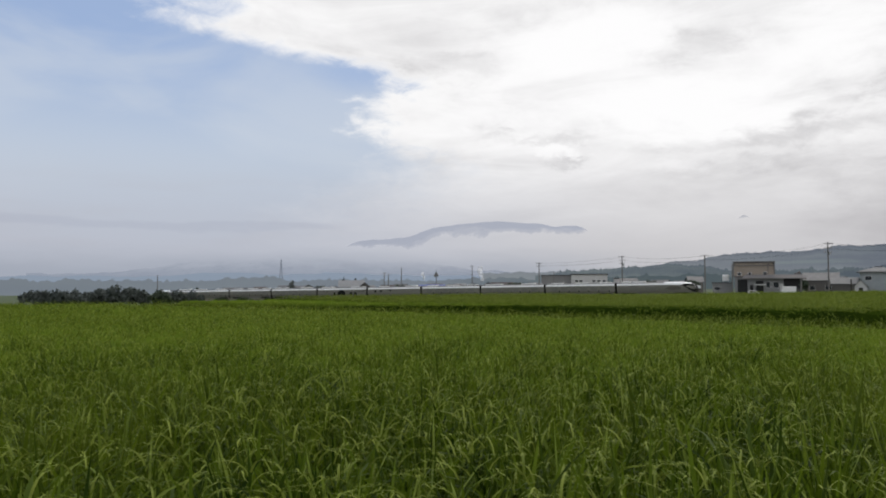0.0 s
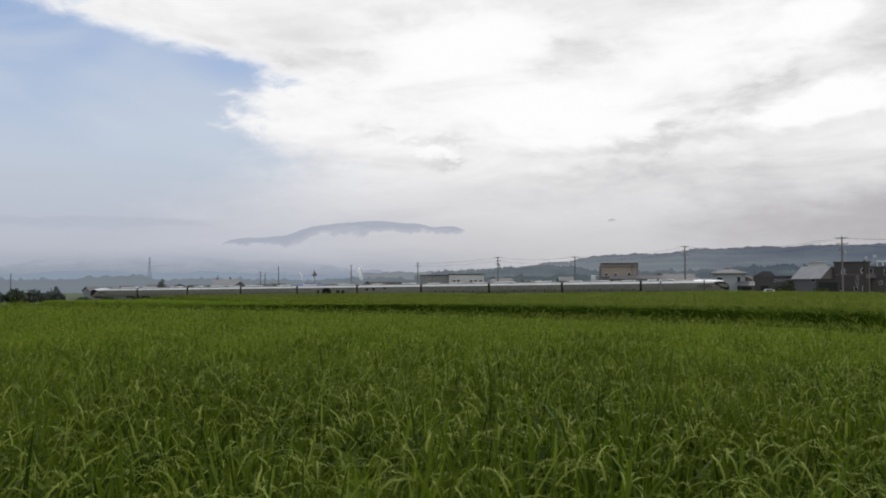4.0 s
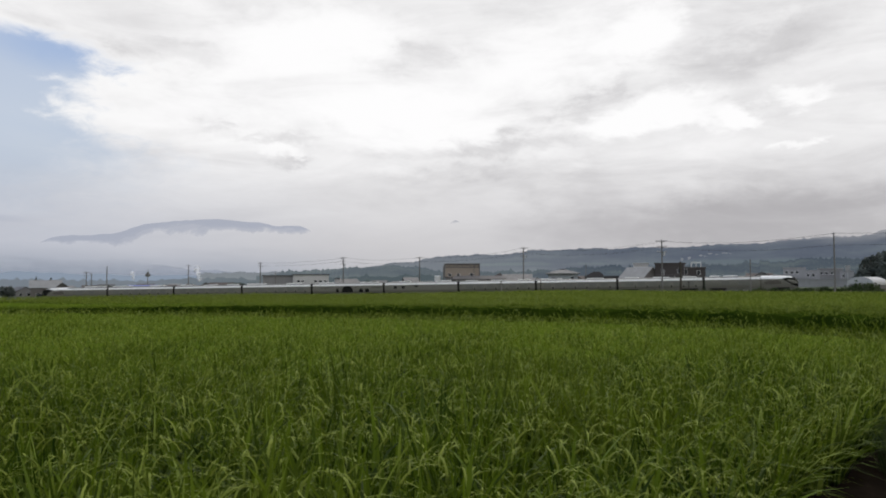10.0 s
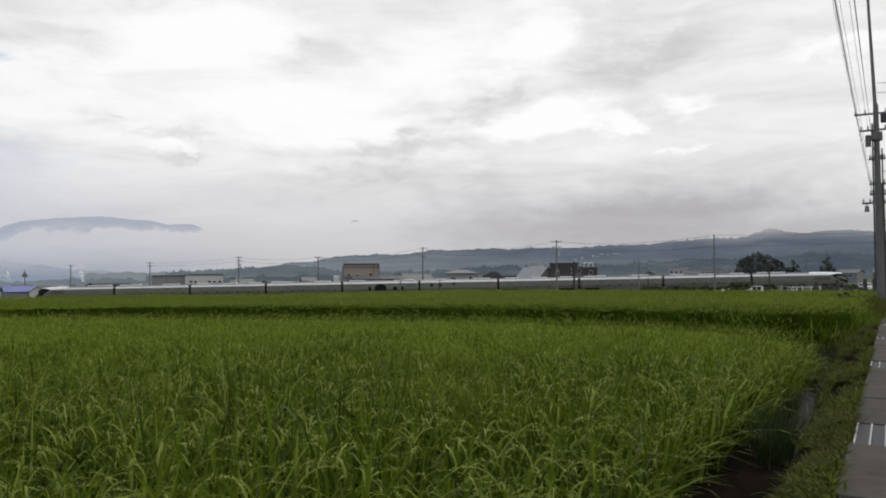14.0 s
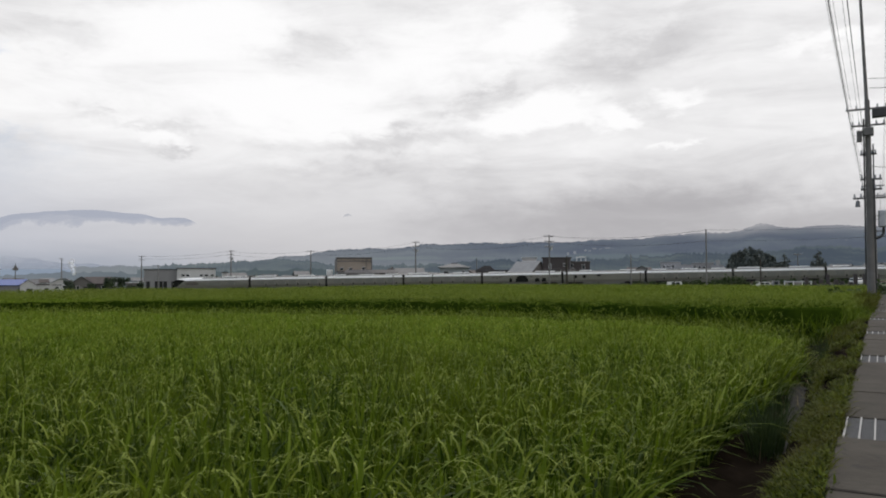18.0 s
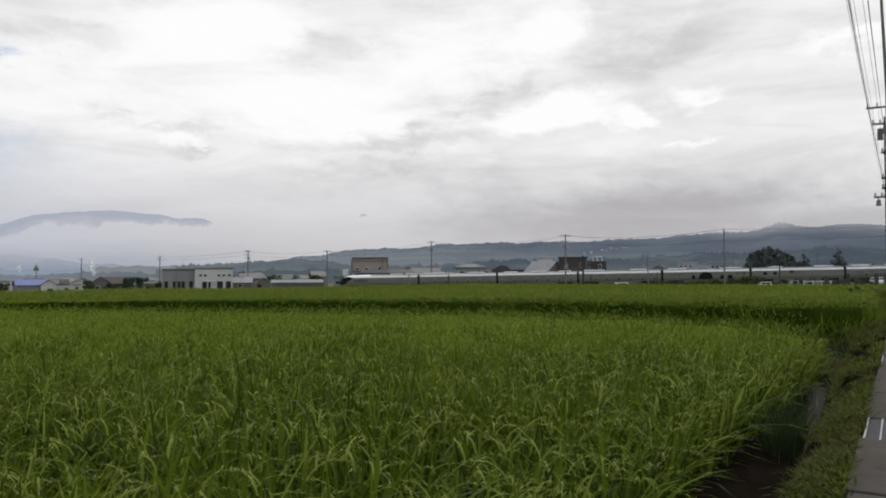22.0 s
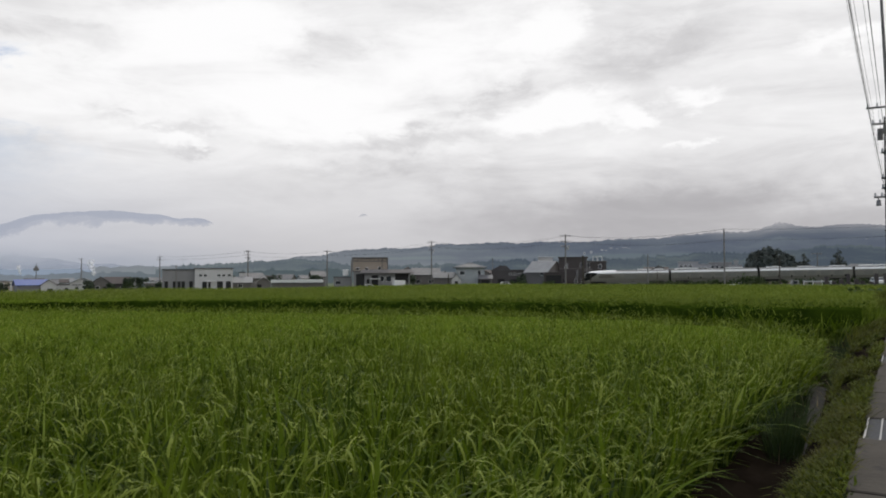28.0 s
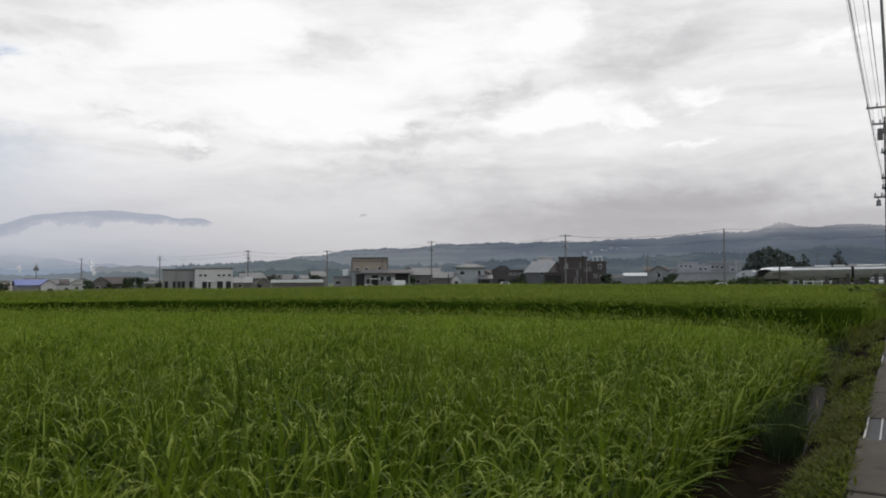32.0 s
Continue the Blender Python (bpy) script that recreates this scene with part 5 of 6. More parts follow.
def make_steam():
    m, nt, N, L = nodes_of("white_steam")
    geo = N("ShaderNodeNewGeometry")
    nz = set_in(N("ShaderNodeTexNoise"), Scale=0.16, Detail=6.0, Roughness=0.65)
    L(geo.outputs["Position"], nz.inputs["Vector"])
    r = set_in(N("ShaderNodeMapRange"), From_Min=0.36, From_Max=0.70, To_Max=0.55)
    L(nz.outputs[0], r.inputs[0])
    tr, d = N("ShaderNodeBsdfTransparent"), set_in(N("ShaderNodeBsdfDiffuse"), Color=(0.92, 0.92, 0.94, 1))
    ms = N("ShaderNodeMixShader")
    L(r.outputs[0], ms.inputs[0])
    L(tr.outputs[0], ms.inputs[1])
    L(d.outputs[0], ms.inputs[2])
    L(ms.outputs[0], N("ShaderNodeOutputMaterial").inputs[0])
    for az, top, base, w in ((-2.0, 10.5, 3.5, 5.5), (-6.4, 7.5, 3.5, 3.0)):
        bm = bmesh.new()
        rr = random.Random(int(top))
        for k in range(5):
            f = k / 4
            mat = Matrix.Translation((rr.uniform(-0.5, 0.5) * w * 0.3 - f * w * 0.35, 3.0 * k, base + (top - base) * f)) @ Matrix.Diagonal((w * (0.22 + 0.14 * f), 1.2, w * (0.2 + 0.1 * f), 1))
            bmesh.ops.create_icosphere(bm, subdivisions=3, radius=1.0, matrix=mat)
        ob = part("steam_plume", bm, m, smooth=True)
        x, y = polar(az, 470)
        ob.matrix_basis = pose(x, y, 0, 0, 0, -az)
        tagged(ob, "white steam drifting over the plain", "steam", kind="stuff")


make_steam()


# ================= the train =================
CAR = 20.5
SECTION = [(-1.14, 0.75), (-1.40, 1.40), (-1.46, 2.75), (-1.43, 3.05), (-1.22, 3.55), (-0.75, 3.82), (0, 3.92),
           (0.75, 3.82), (1.22, 3.55), (1.43, 3.05), (1.46, 2.75), (1.40, 1.40), (1.14, 0.75)]


def loft(stations, prof, close=False):
    """stations: x, side scale, height of roof, height of floor."""
    bm = bmesh.new()
    rows = []
    for x, ys, top, low in stations:
        rows.append([bm.verts.new((x, yy * ys, low + (zz - 0.75) * (top - low) / (3.92 - 0.75))) for yy, zz in prof])
    for a, b in zip(rows, rows[1:]):
        for j in range(len(prof) - 1):
            bm.faces.new((a[j], b[j], b[j + 1], a[j + 1]))
    if close:
        bm.faces.new(rows[0][::-1])
        bm.faces.new(rows[-1])
    return bm


def bogie(parent, x):
    b = part("bogie", boxes((x - 1.75, x + 1.75, -1.2, -0.95, 0.15, 0.75), (x - 1.75, x + 1.75, 0.95, 1.2, 0.15, 0.75), (x - 0.5, x + 0.5, -1.0, 1.0, 0.42, 0.74)), M_TUNDER, parent)
    for dx in (-1.05, 1.05):
        for y in (-0.62, 0.53):
            part("wheel", rods(((x + dx, y, 0.43), (x + dx, y + 0.09, 0.43), 0.43, 0.43), n=14), M_RAIL, b)


def pane(parent, x0, x1, z0, z1, mat, name="window"):
    for s in (-1, 1):
        y = s * 1.467
        part(name, boxes((x0, x1, min(y, y - s * 0.14), max(y, y - s * 0.14), z0, z1)), mat, parent)


def arch(parent, x0, x1, z0, z1, mat):
    """A round-headed window let into both sides."""
    r, mid = (x1 - x0) / 2, (x0 + x1) / 2
    rise = min(r, z1 - z0)
    head = [(mid + r * math.cos(math.pi * k / 8), z1 - rise + rise * math.sin(math.pi * k / 8)) for k in range(9)]
    for s in (-1, 1):
        y = s * 1.474
        part("arched_window", prism(bmesh.new(), [(x0, z0), (x1, z0)] + head, min(y, y - s * 0.2), max(y, y - s * 0.2)), mat, parent, "dark round-headed window")


def car_common(name, label, roof_boxes):
    c = thing(name, Matrix(), label, "train car", "cars of the sightseeing train")
    part("underframe", boxes((-9.4, 9.4, -0.8, 0.8, 0.5, 0.78)), M_TUNDER, c)
    for s in (-1, 1):
        for x0, x1 in ((-9.7, -8.9), (-5.1, -1.4), (-1.2, 5.1), (8.9, 9.7)):
            part("skirt", boxes((x0, x1, s * 1.12 - 0.03, s * 1.12 + 0.03, 0.22, 0.78)), M_TSKIRT, c)
    bogie(c, -7.0)
    bogie(c, 7.0)
    for x0, x1, h in roof_boxes:
        part("roof_unit", boxes((x0, x1, -0.75, 0.75, 3.72, 3.95 + h), bevel=0.06), M_TLINE, c)
    return c


def mid_car(kind, roof_boxes):
    c = car_common("train_car", {"plain": "champagne-grey sleeper car with faint tall windows", "lounge": "champagne-grey lounge car with a large dark arched window",
                                 "few": "champagne-grey car with a few small square windows"}[kind], roof_boxes)
    part("body", loft([(-9.97, 1, 3.92, 0.75), (9.97, 1, 3.92, 0.75)], SECTION[:4], False), M_TRAIN, c, smooth=False)
    part("body", loft([(-9.97, 1, 3.92, 0.75), (9.97, 1, 3.92, 0.75)], SECTION[9:], False), M_TRAIN, c)
    part("roof", loft([(-9.97, 1, 3.92, 0.75), (9.97, 1, 3.92, 0.75)], SECTION[4:9], False), M_TROOF, c)
    for q in (SECTION[3:5], SECTION[8:10]):
        part("shoulder", loft([(-9.97, 1, 3.92, 0.75), (9.97, 1, 3.92, 0.75)], q, False), M_TLINE, c, "white line along the roof edge")
    for s in (-1, 1):
        part("gutter_line", boxes((-9.97, 9.97, s * 1.43 - 0.04, s * 1.43 + 0.04, 2.98, 3.1)), M_TLINE, c, "white rain gutter")
        part("end_wall", boxes((s * 9.93 - 0.03, s * 9.93 + 0.03, -1.4, 1.4, 0.8, 3.5)), M_TUNDER, c)
        part("gangway", boxes((min(s * 9.97, s * 10.24), max(s * 9.97, s * 10.24), -1.3, 1.3, 0.5, 3.55)), M_TUNDER, c, "black ribbed gangway bellows")
    if kind == "plain":
        for k in range(6):
            x = -8.2 + k * 2.85
            pane(c, x, x + 1.9, 1.55, 2.75, M_TPANE)
            pane(c, x + 2.2, x + 2.5, 1.2, 1.65, M_TWIN, "vent")
    elif kind == "lounge":
        for x, w, z in ((-1.6, 3.2, 3.0), (3.3, 1.15, 2.1), (5.0, 1.15, 2.1), (-3.2, 0.7, 2.2)):
            arch(c, x, x + w, 1.0, z, M_TWIN)
        for k in range(3):
            pane(c, -0.85 + k * 0.8, -0.78 + k * 0.8, 1.0, 2.75, M_TPANE, "mullion")
        for x, z in ((-7.6, 2.2), (-6.6, 2.0), (-5.8, 2.3), (6.9, 2.1), (7.8, 2.3), (8.5, 2.2), (2.1, 2.3)):
            pane(c, x, x + 0.6, z, z + 0.42, M_TBROWN)
    else:
        for x, z in ((-7.4, 1.9), (-5.2, 1.9), (-1.6, 2.3)):
            pane(c, x, x + 0.8, z, z + 0.75, M_TWIN)
    return c


def end_car():
    """A car with a long sloping glazed nose at its front (+x)."""
    c = car_common("train_end_car", "champagne-grey end car with a white hood and dark glazed sloping nose", ((-8.8, -6.6, 0.22), (-5.8, -2.6, 0.2)))
    st = [(-9.95, 1, 3.92, 0.75), (2.6, 1, 3.92, 0.75), (5.0, 1.0, 3.90, 0.72), (7.2, 0.99, 3.84, 0.66), (8.7, 0.97, 3.70, 0.6), (9.6, 0.94, 3.50, 0.55), (10.15, 0.90, 3.20, 0.5), (10.48, 0.85, 2.75, 0.5), (10.62, 0.78, 2.0, 0.55)]
    part("body", loft(st, SECTION[:4]), M_TRAIN, c, smooth=True)
    part("body", loft(st, SECTION[9:]), M_TRAIN, c, smooth=True)
    part("roof", loft(st[:2], SECTION[4:9]), M_TROOF, c)
    for q in (SECTION[3:5], SECTION[8:10]):
        part("shoulder", loft(st[:2], q), M_TLINE, c, "white line along the roof edge")
    part("hood", loft(st[1:], SECTION[3:10]), M_TLINE, c, "white sloping roof hood", smooth=True)
    for s in (-1, 1):
        part("gutter_line", boxes((-9.9, 3.4, s * 1.43 - 0.04, s * 1.43 + 0.04, 2.98, 3.1)), M_TLINE, c, "white rain gutter")
    part("nose_cap", boxes((10.45, 10.62, -0.5, 0.5, 0.8, 1.7), bevel=0.05), M_TWIN, c, "dark lower nose panel")
    part("end_wall", boxes((-9.99, -9.91, -1.4, 1.4, 0.8, 3.3)), M_TUNDER, c)
    # big slanted side panes of the observation end
    for s in (-1, 1):
        for glass, pts in ((M_TBROWN, ((3.0, 1.9), (4.2, 2.65), (6.2, 2.6), (7.0, 2.2), (6.9, 1.75), (5.0, 1.6))), (M_TWIN, ((7.2, 3.12), (8.5, 3.38), (9.7, 3.2), (10.3, 2.75), (10.6, 2.05), (10.6, 0.95), (9.5, 1.1), (8.1, 2.0)))):
            bm = bmesh.new()
            row = []
            for dy in (0.0, 0.05):
                ring = []
                for x, z in pts:
                    f = np.interp(x, [q[0] for q in st], [q[1] for q in st])
                    ring.append(bm.verts.new((x, s * (1.462 * f - 0.10 + dy * 3.0), z)))
                row.append(ring)
            bm.faces.new(row[0])
            bm.faces.new(row[1][::-1])
            for i in range(len(pts)):
                bm.faces.new((row[0][i], row[0][(i + 1) % len(pts)], row[1][(i + 1) % len(pts)], row[1][i]))
            part("side_pane", bm, glass, c, "large slanted dark pane")
        bm = bmesh.new()
        f = 0.9
        ends = [(6.5, 2.98, 1.0), (7.0, 3.05, 1.0), (10.0, 1.02, 0.9), (9.7, 0.9, 0.92)]
        lo = [bm.verts.new((x, s * (1.462 * q - 0.12), z)) for x, z, q in ends]
        hi = [bm.verts.new((x, s * (1.462 * q + 0.07), z)) for x, z, q in ends]
        bm.faces.new(lo)
        bm.faces.new(hi[::-1])
        for i in range(4):
            bm.faces.new((lo[i], lo[(i + 1) % 4], hi[(i + 1) % 4], hi[i]))
        part("nose_pillar", bm, M_TRAIN, c, "slanted pillar of the nose")
    bm = bmesh.new()
    rows = []
    for x, w, z in ((9.4, 1.1, 3.55), (10.18, 1.05, 3.2), (10.5, 0.98, 2.75), (10.64, 0.9, 2.0)):
        rows.append([bm.verts.new((x, k * w * 0.5, z + 0.05 - 0.06 * abs(k) ** 2)) for k in (-2, -1, 0, 1, 2)])
    for a, b in zip(rows, rows[1:]):
        for j in range(4):
            bm.faces.new((a[j], b[j], b[j + 1], a[j + 1]))
    part("windscreen", bm, M_TWIN, c, "dark sloping windscreen")
    pane(c, -6.2, -4.4, 1.5, 2.7, M_TPANE)
    pane(c, -2.4, 0.8, 1.4, 2.6, M_TPANE)
    return c


def make_train():
    plain = mid_car("plain", ((-8.4, -5.2, 0.16), (-1.6, 2.2, 0.14), (5.4, 8.6, 0.16)))
    plain2 = mid_car("plain", ((-9.0, -3.6, 0.2), (2.6, 6.8, 0.2)))
    few = mid_car("few", ((-6.0, -3.0, 0.16), (4.0, 8.0, 0.2)))
    lounge = mid_car("lounge", ((-8.6, -4.4, 0.18), (3.4, 8.4, 0.14)))
    front = end_car()
    for c in (plain, plain2, few, lounge, front):
        for q in c.children_recursive:
            for v in q.data.vertices:
                if v.co.z > 0.8:
                    v.co.z = 0.8 + (v.co.z - 0.8) * 0.88        # low-built body
    rear = copy_thing(front, Matrix())
    cars = [front, plain, plain2, copy_thing(plain, Matrix()), few, lounge, copy_thing(plain2, Matrix()), copy_thing(plain, Matrix()), copy_thing(plain2, Matrix()), rear]
    return cars


TRAIN = make_train()


def train_at(t):
    """Where the joint behind the leading car stands along the track."""
    return -91.3355 + t * (10.7793 + t * (-0.221052 + t * (0.0112727 - 0.000164189 * t)))


def car_pose(s, back=False):
    a, b = track(s - 7), track(s + 7)
    m = (a + b) / 2
    d = b - a
    turn, tilt = math.degrees(math.atan2(d.y, d.x)), math.degrees(math.atan2(d.z, math.hypot(d.x, d.y)))
    if back:
        turn, tilt = turn + 180, -tilt
    return pose(m.x, m.y, m.z, 0, -tilt, turn)


# ================= cars and small things by the road =================
def small_car(label, paint, van=False):
    c = thing("car", Matrix(), label, "car", "cars on the village road")
    h = 1.85 if van else 1.5
    out = [(-1.7, 0.32), (1.7, 0.32), (1.72, 0.75), (1.55, 0.92), (0.95, 0.98), (0.45, h - 0.05), (-1.35, h), (-1.66, 0.95)] if not van else \
          [(-1.7, 0.32), (1.7, 0.32), (1.72, 0.8), (1.6, 1.0), (1.25, h - 0.06), (-1.6, h), (-1.7, 1.0)]
    bm = prism(bmesh.new(), out, -0.74, 0.74)
    bmesh.ops.bevel(bm, geom=bm.edges[:], offset=0.06, segments=2, affect="EDGES")
    part("body", bm, paint, c)
    for s in (-1, 1):
        y = s * 0.742
        for x0, x1 in ((-1.25, -0.45), (-0.35, 0.42)):
            part("side_window", boxes((x0, x1, min(y, y + s * 0.012), max(y, y + s * 0.012), 0.98, h - 0.14)), M_GLASS, c)
        for x in (-1.08, 1.08):
            w = part("wheel", rods(((x, s * 0.60, 0.28), (x, s * 0.765, 0.28), 0.28, 0.28), n=14), M_TYRE, c)
            part("hubcap", rods(((x, s * 0.76, 0.28), (x, s * 0.775, 0.28), 0.16, 0.16), n=10), M_STEEL, w)
        part("headlight", boxes((1.66, 1.735, s * 0.55 - 0.13, s * 0.55 + 0.13, 0.62, 0.76)), M_INSUL, c)
    part("windscreen", prism(bmesh.new(), [(0.97, 1.0), (1.0, 1.02), (0.52, h - 0.1), (0.49, h - 0.12)] if not van else [(1.58, 1.05), (1.62, 1.05), (1.30, h - 0.12), (1.27, h - 0.12)], -0.62, 0.62), M_GLASS, c)
    return c


ROAD_SIDE = 27.0


def on_road(s, reverse=True):
    a, b = track(s - 1.5, ROAD_SIDE), track(s + 1.5, ROAD_SIDE)
    m, d = (a + b) / 2, b - a
    return pose(m.x, m.y, m.z - 1.15, 0, 0, math.degrees(math.atan2(d.y, d.x)) + (180 if reverse else 0))


CAR_A = small_car("small white car driving along the village road", M_WHITE)
CAR_B = small_car("small white van driving along the village road", M_WHITE, True)
CAR_C = small_car("white small car rolling slowly along the village road", M_WHITE)


def parked():
    for az, rho, turn in ((19.6, 224, 4), (27.75, 214, 12), (53.0, 176, -60), (17.4, 223, 0)):
        c = copy_thing(CAR_A if rho != 224 else CAR_B, base_pose(az, rho, turn) @ pose(0, 0, 0.1))
        tagged(c, "white car parked before the houses", "car", "parked cars")
    bt = thing("box_truck", base_pose(19.75, 223, 2) @ pose(0, 0, 0.05), "white box truck parked before the hall", "truck")
    part("box", boxes((-2.1, 1.2, -0.8, 0.8, 0.6, 2.5), bevel=0.04), M_WHITE, bt)
    part("cab", prism(bmesh.new(), [(1.25, 0.4), (2.5, 0.4), (2.52, 1.1), (2.2, 1.9), (1.25, 1.95)], -0.76, 0.76), W_DGREY, bt, "dark cab")
    for q in (-1.3, 1.8):
        for sd in (-1, 1):
            part("wheel", rods(((q, sd * 0.6, 0.32), (q, sd * 0.8, 0.32), 0.32, 0.32), n=12), M_TYRE, bt)
    # light truck with a flat bed
    x, y = polar(48.3, 168)
    t = thing("pickup_truck", pose(x, y, track(62, ROAD_SIDE).z - 1.45, 0, 0, 140), "small pale grey pickup truck parked by the road", "truck")
    part("cab", prism(bmesh.new(), [(0.2, 0.35), (1.7, 0.35), (1.72, 0.9), (1.45, 1.75), (0.25, 1.78)], -0.72, 0.72), W_GREY, t)
    part("bed", boxes((-1.75, 0.15, -0.72, 0.72, 0.55, 0.65), (-1.75, 0.15, -0.72, -0.68, 0.65, 0.95), (-1.75, 0.15, 0.68, 0.72, 0.65, 0.95), (-1.75, -1.71, -0.68, 0.68, 0.65, 0.95)), W_GREY, t)
    for q in (-1.1, 1.1):
        for s in (-1, 1):
            part("wheel", rods(((q, s * 0.58, 0.27), (q, s * 0.73, 0.27), 0.27, 0.27), n=12), M_TYRE, t)
    part("window", boxes((0.5, 1.25, -0.735, -0.722, 1.05, 1.6), (0.5, 1.25, 0.722, 0.735, 1.05, 1.6)), M_GLASS, t)
    f = thing("guard_rail", base_pose(49.4, 165, -8), "white guard rail beside the road", "guard rail")
    part("beam", boxes((-2.6, 2.6, -0.05, 0.05, 0.95, 1.2)), W_WHITE, f)
    for k in range(4):
        part("post", rods(((-2.4 + k * 1.6, 0, 0), (-2.4 + k * 1.6, 0, 1.3), 0.07, 0.07)), M_WHITE, f)
    # family graves at the end of the field
    r = random.Random(3)
    for k in range(11):
        az = 50.0 + k * 0.42 + r.uniform(-.1, .1)
        x, y = polar(az, 150 + r.uniform(-6, 6))
        h = r.choice((1.2, 1.6, 2.1, 2.5))
        g = thing("gravestone", pose(x, y, land(x, y) - 0.1, 0, 0, -az + r.uniform(-20, 20)), "dark upright gravestone on a stepped base", "gravestone", "gravestones")
        part("pillar", boxes((-0.3, 0.3, -0.3, 0.3, 0.7, h), bevel=0.04), W_BROWN, g)
        part("base", boxes((-0.7, 0.7, -0.7, 0.7, 0, 0.4), (-0.5, 0.5, -0.5, 0.5, 0.4, 0.7)), W_DGREY, g)


parked()


# ================= lane pieces =================
def make_lane_pieces():
    gutter = thing("gutter_cover", Matrix(), "row of worn concrete gutter slabs with steel grates", "gutter", kind="structure")
    def piece(name, a0, a1, l0, l1, z0, z1, mat, parent, bevel=0.008):
        x, y = lane(0, 0)
        bm = boxes((a0, a1, l0, l1, z0, z1), bevel=bevel)
        ob = part(name, bm, mat, parent)
        if parent is gutter:
            ob.rotation_euler = (0, 0, math.atan2(UY, UX))
        return ob
    first, gap = 7.12, 6.38
    a = first - 2 * gap
    k = 0
    while a < 100:
        g0, g1 = a, a + 1.1
        fr = piece("grate", g0 + 0.006, g1 - 0.006, -0.285, 0.305, -0.10, -0.012, M_GRID, gutter, 0)
        if g1 > 0 and a < 45:
            for j in range(6):
                l = -0.285 + j * 0.1145
                piece("bar", g0 + 0.012, g1 - 0.012, l, l + 0.014, -0.012, 0.002, M_BARS, fr, 0)
        n = 3
        w = (gap - 1.1) / n
        for j in range(n):
            piece("cover_slab", g1 + j * w + 0.007 + 0.006 * ((k * 3 + j) % 3), g1 + (j + 1) * w - 0.007, -0.293 - 0.01 * ((k + j) % 2), 0.315 + 0.008 * ((k + 2 * j) % 3), -0.10, 0.007 * ((k + j) % 2), M_CONC, gutter)
        a += gap
        k += 1


make_lane_pieces()


# ================= rice and weeds =================
def ribbons(base, ang, length, lean, droop, width, levels, twist=None):
    """Leaf blades as tapering ribbons: rising, leaning and drooping at the tip. Returns vertices, quads and triangles."""
    n = len(base)
    dx, dy = np.cos(ang), np.sin(ang)
    tw = ang + (np.pi / 2 if twist is None else twist)
    sx, sy = np.cos(tw), np.sin(tw)
    pts = []
    for j in range(levels):
        t = j / (levels - 1)
        out = length * (lean * t + droop * t ** 2.2 * 0.9)
        z = length * (t * np.sqrt(np.maximum(0.05, 1 - lean ** 2)) - droop * 0.75 * t ** 3)
        c = np.stack([base[:, 0] + dx * out, base[:, 1] + dy * out, base[:, 2] + z], 1)
        if j == levels - 1:
            pts.append(c[:, None])
        else:
            w = width * (0.55 + 0.45 * math.sin(math.pi * min(1.0, 0.25 + t * 0.8))) * (1 - 0.55 * t ** 3)
            s = np.stack([sx * w, sy * w, np.zeros(n)], 1) * 0.5
            pts.append(np.stack([c - s, c + s], 1))
    v = np.concatenate(pts, 1)
    k = v.shape[1]
    o = (np.arange(n) * k)[:, None]
    quads = np.concatenate([o + np.array([[2 * j, 2 * j + 1, 2 * j + 3, 2 * j + 2]]) for j in range(levels - 2)], 0) if levels > 2 else np.zeros((0, 4), int)
    tris = o + np.array([[k - 3, k - 2, k - 1]])
    return v.reshape(-1, 3), quads, tris


def join(chunks):
    vs, qs, ts, off = [], [], [], 0
    for v, q, t in chunks:
        vs.append(v)
        qs.append(q + off)
        ts.append(t + off)
        off += len(v)
    return np.concatenate(vs), np.concatenate(qs), np.concatenate(ts)


def band_np(l):
    return np.interp(l, FIELD_L, FIELD_A) + 0.3


def far_np(l):
    return band_np(np.maximum(l, 4.0)) + BANK + np.interp(l, [0.7, 3.0, 7.0], [2.9, 1.3, 0.0])


def near_end(l):
    """Last row of the nearer field."""
    return band_np(l) - 0.3 + 0.15 * np.sin(l * 2.1) + 0.10 * np.sin(l * 5.3)


def scatter(rs, a0, a1, l0, l1, da, dl):
    a, l = np.meshgrid(np.arange(a0, a1, da), np.arange(l0, l1, dl))
    a, l = a.ravel(), l.ravel()
    a = a + rs.uniform(-0.35, 0.35, a.shape) * da
    l = l + rs.uniform(-0.35, 0.35, l.shape) * dl
    return a, l


def world_of(a, l):
    return a * UX - l * UY, a * UY + l * UX


def seen(x, y, lo=-44, hi=64):
    az = np.degrees(np.arctan2(x, y))
    return (az > lo) & (az < hi)


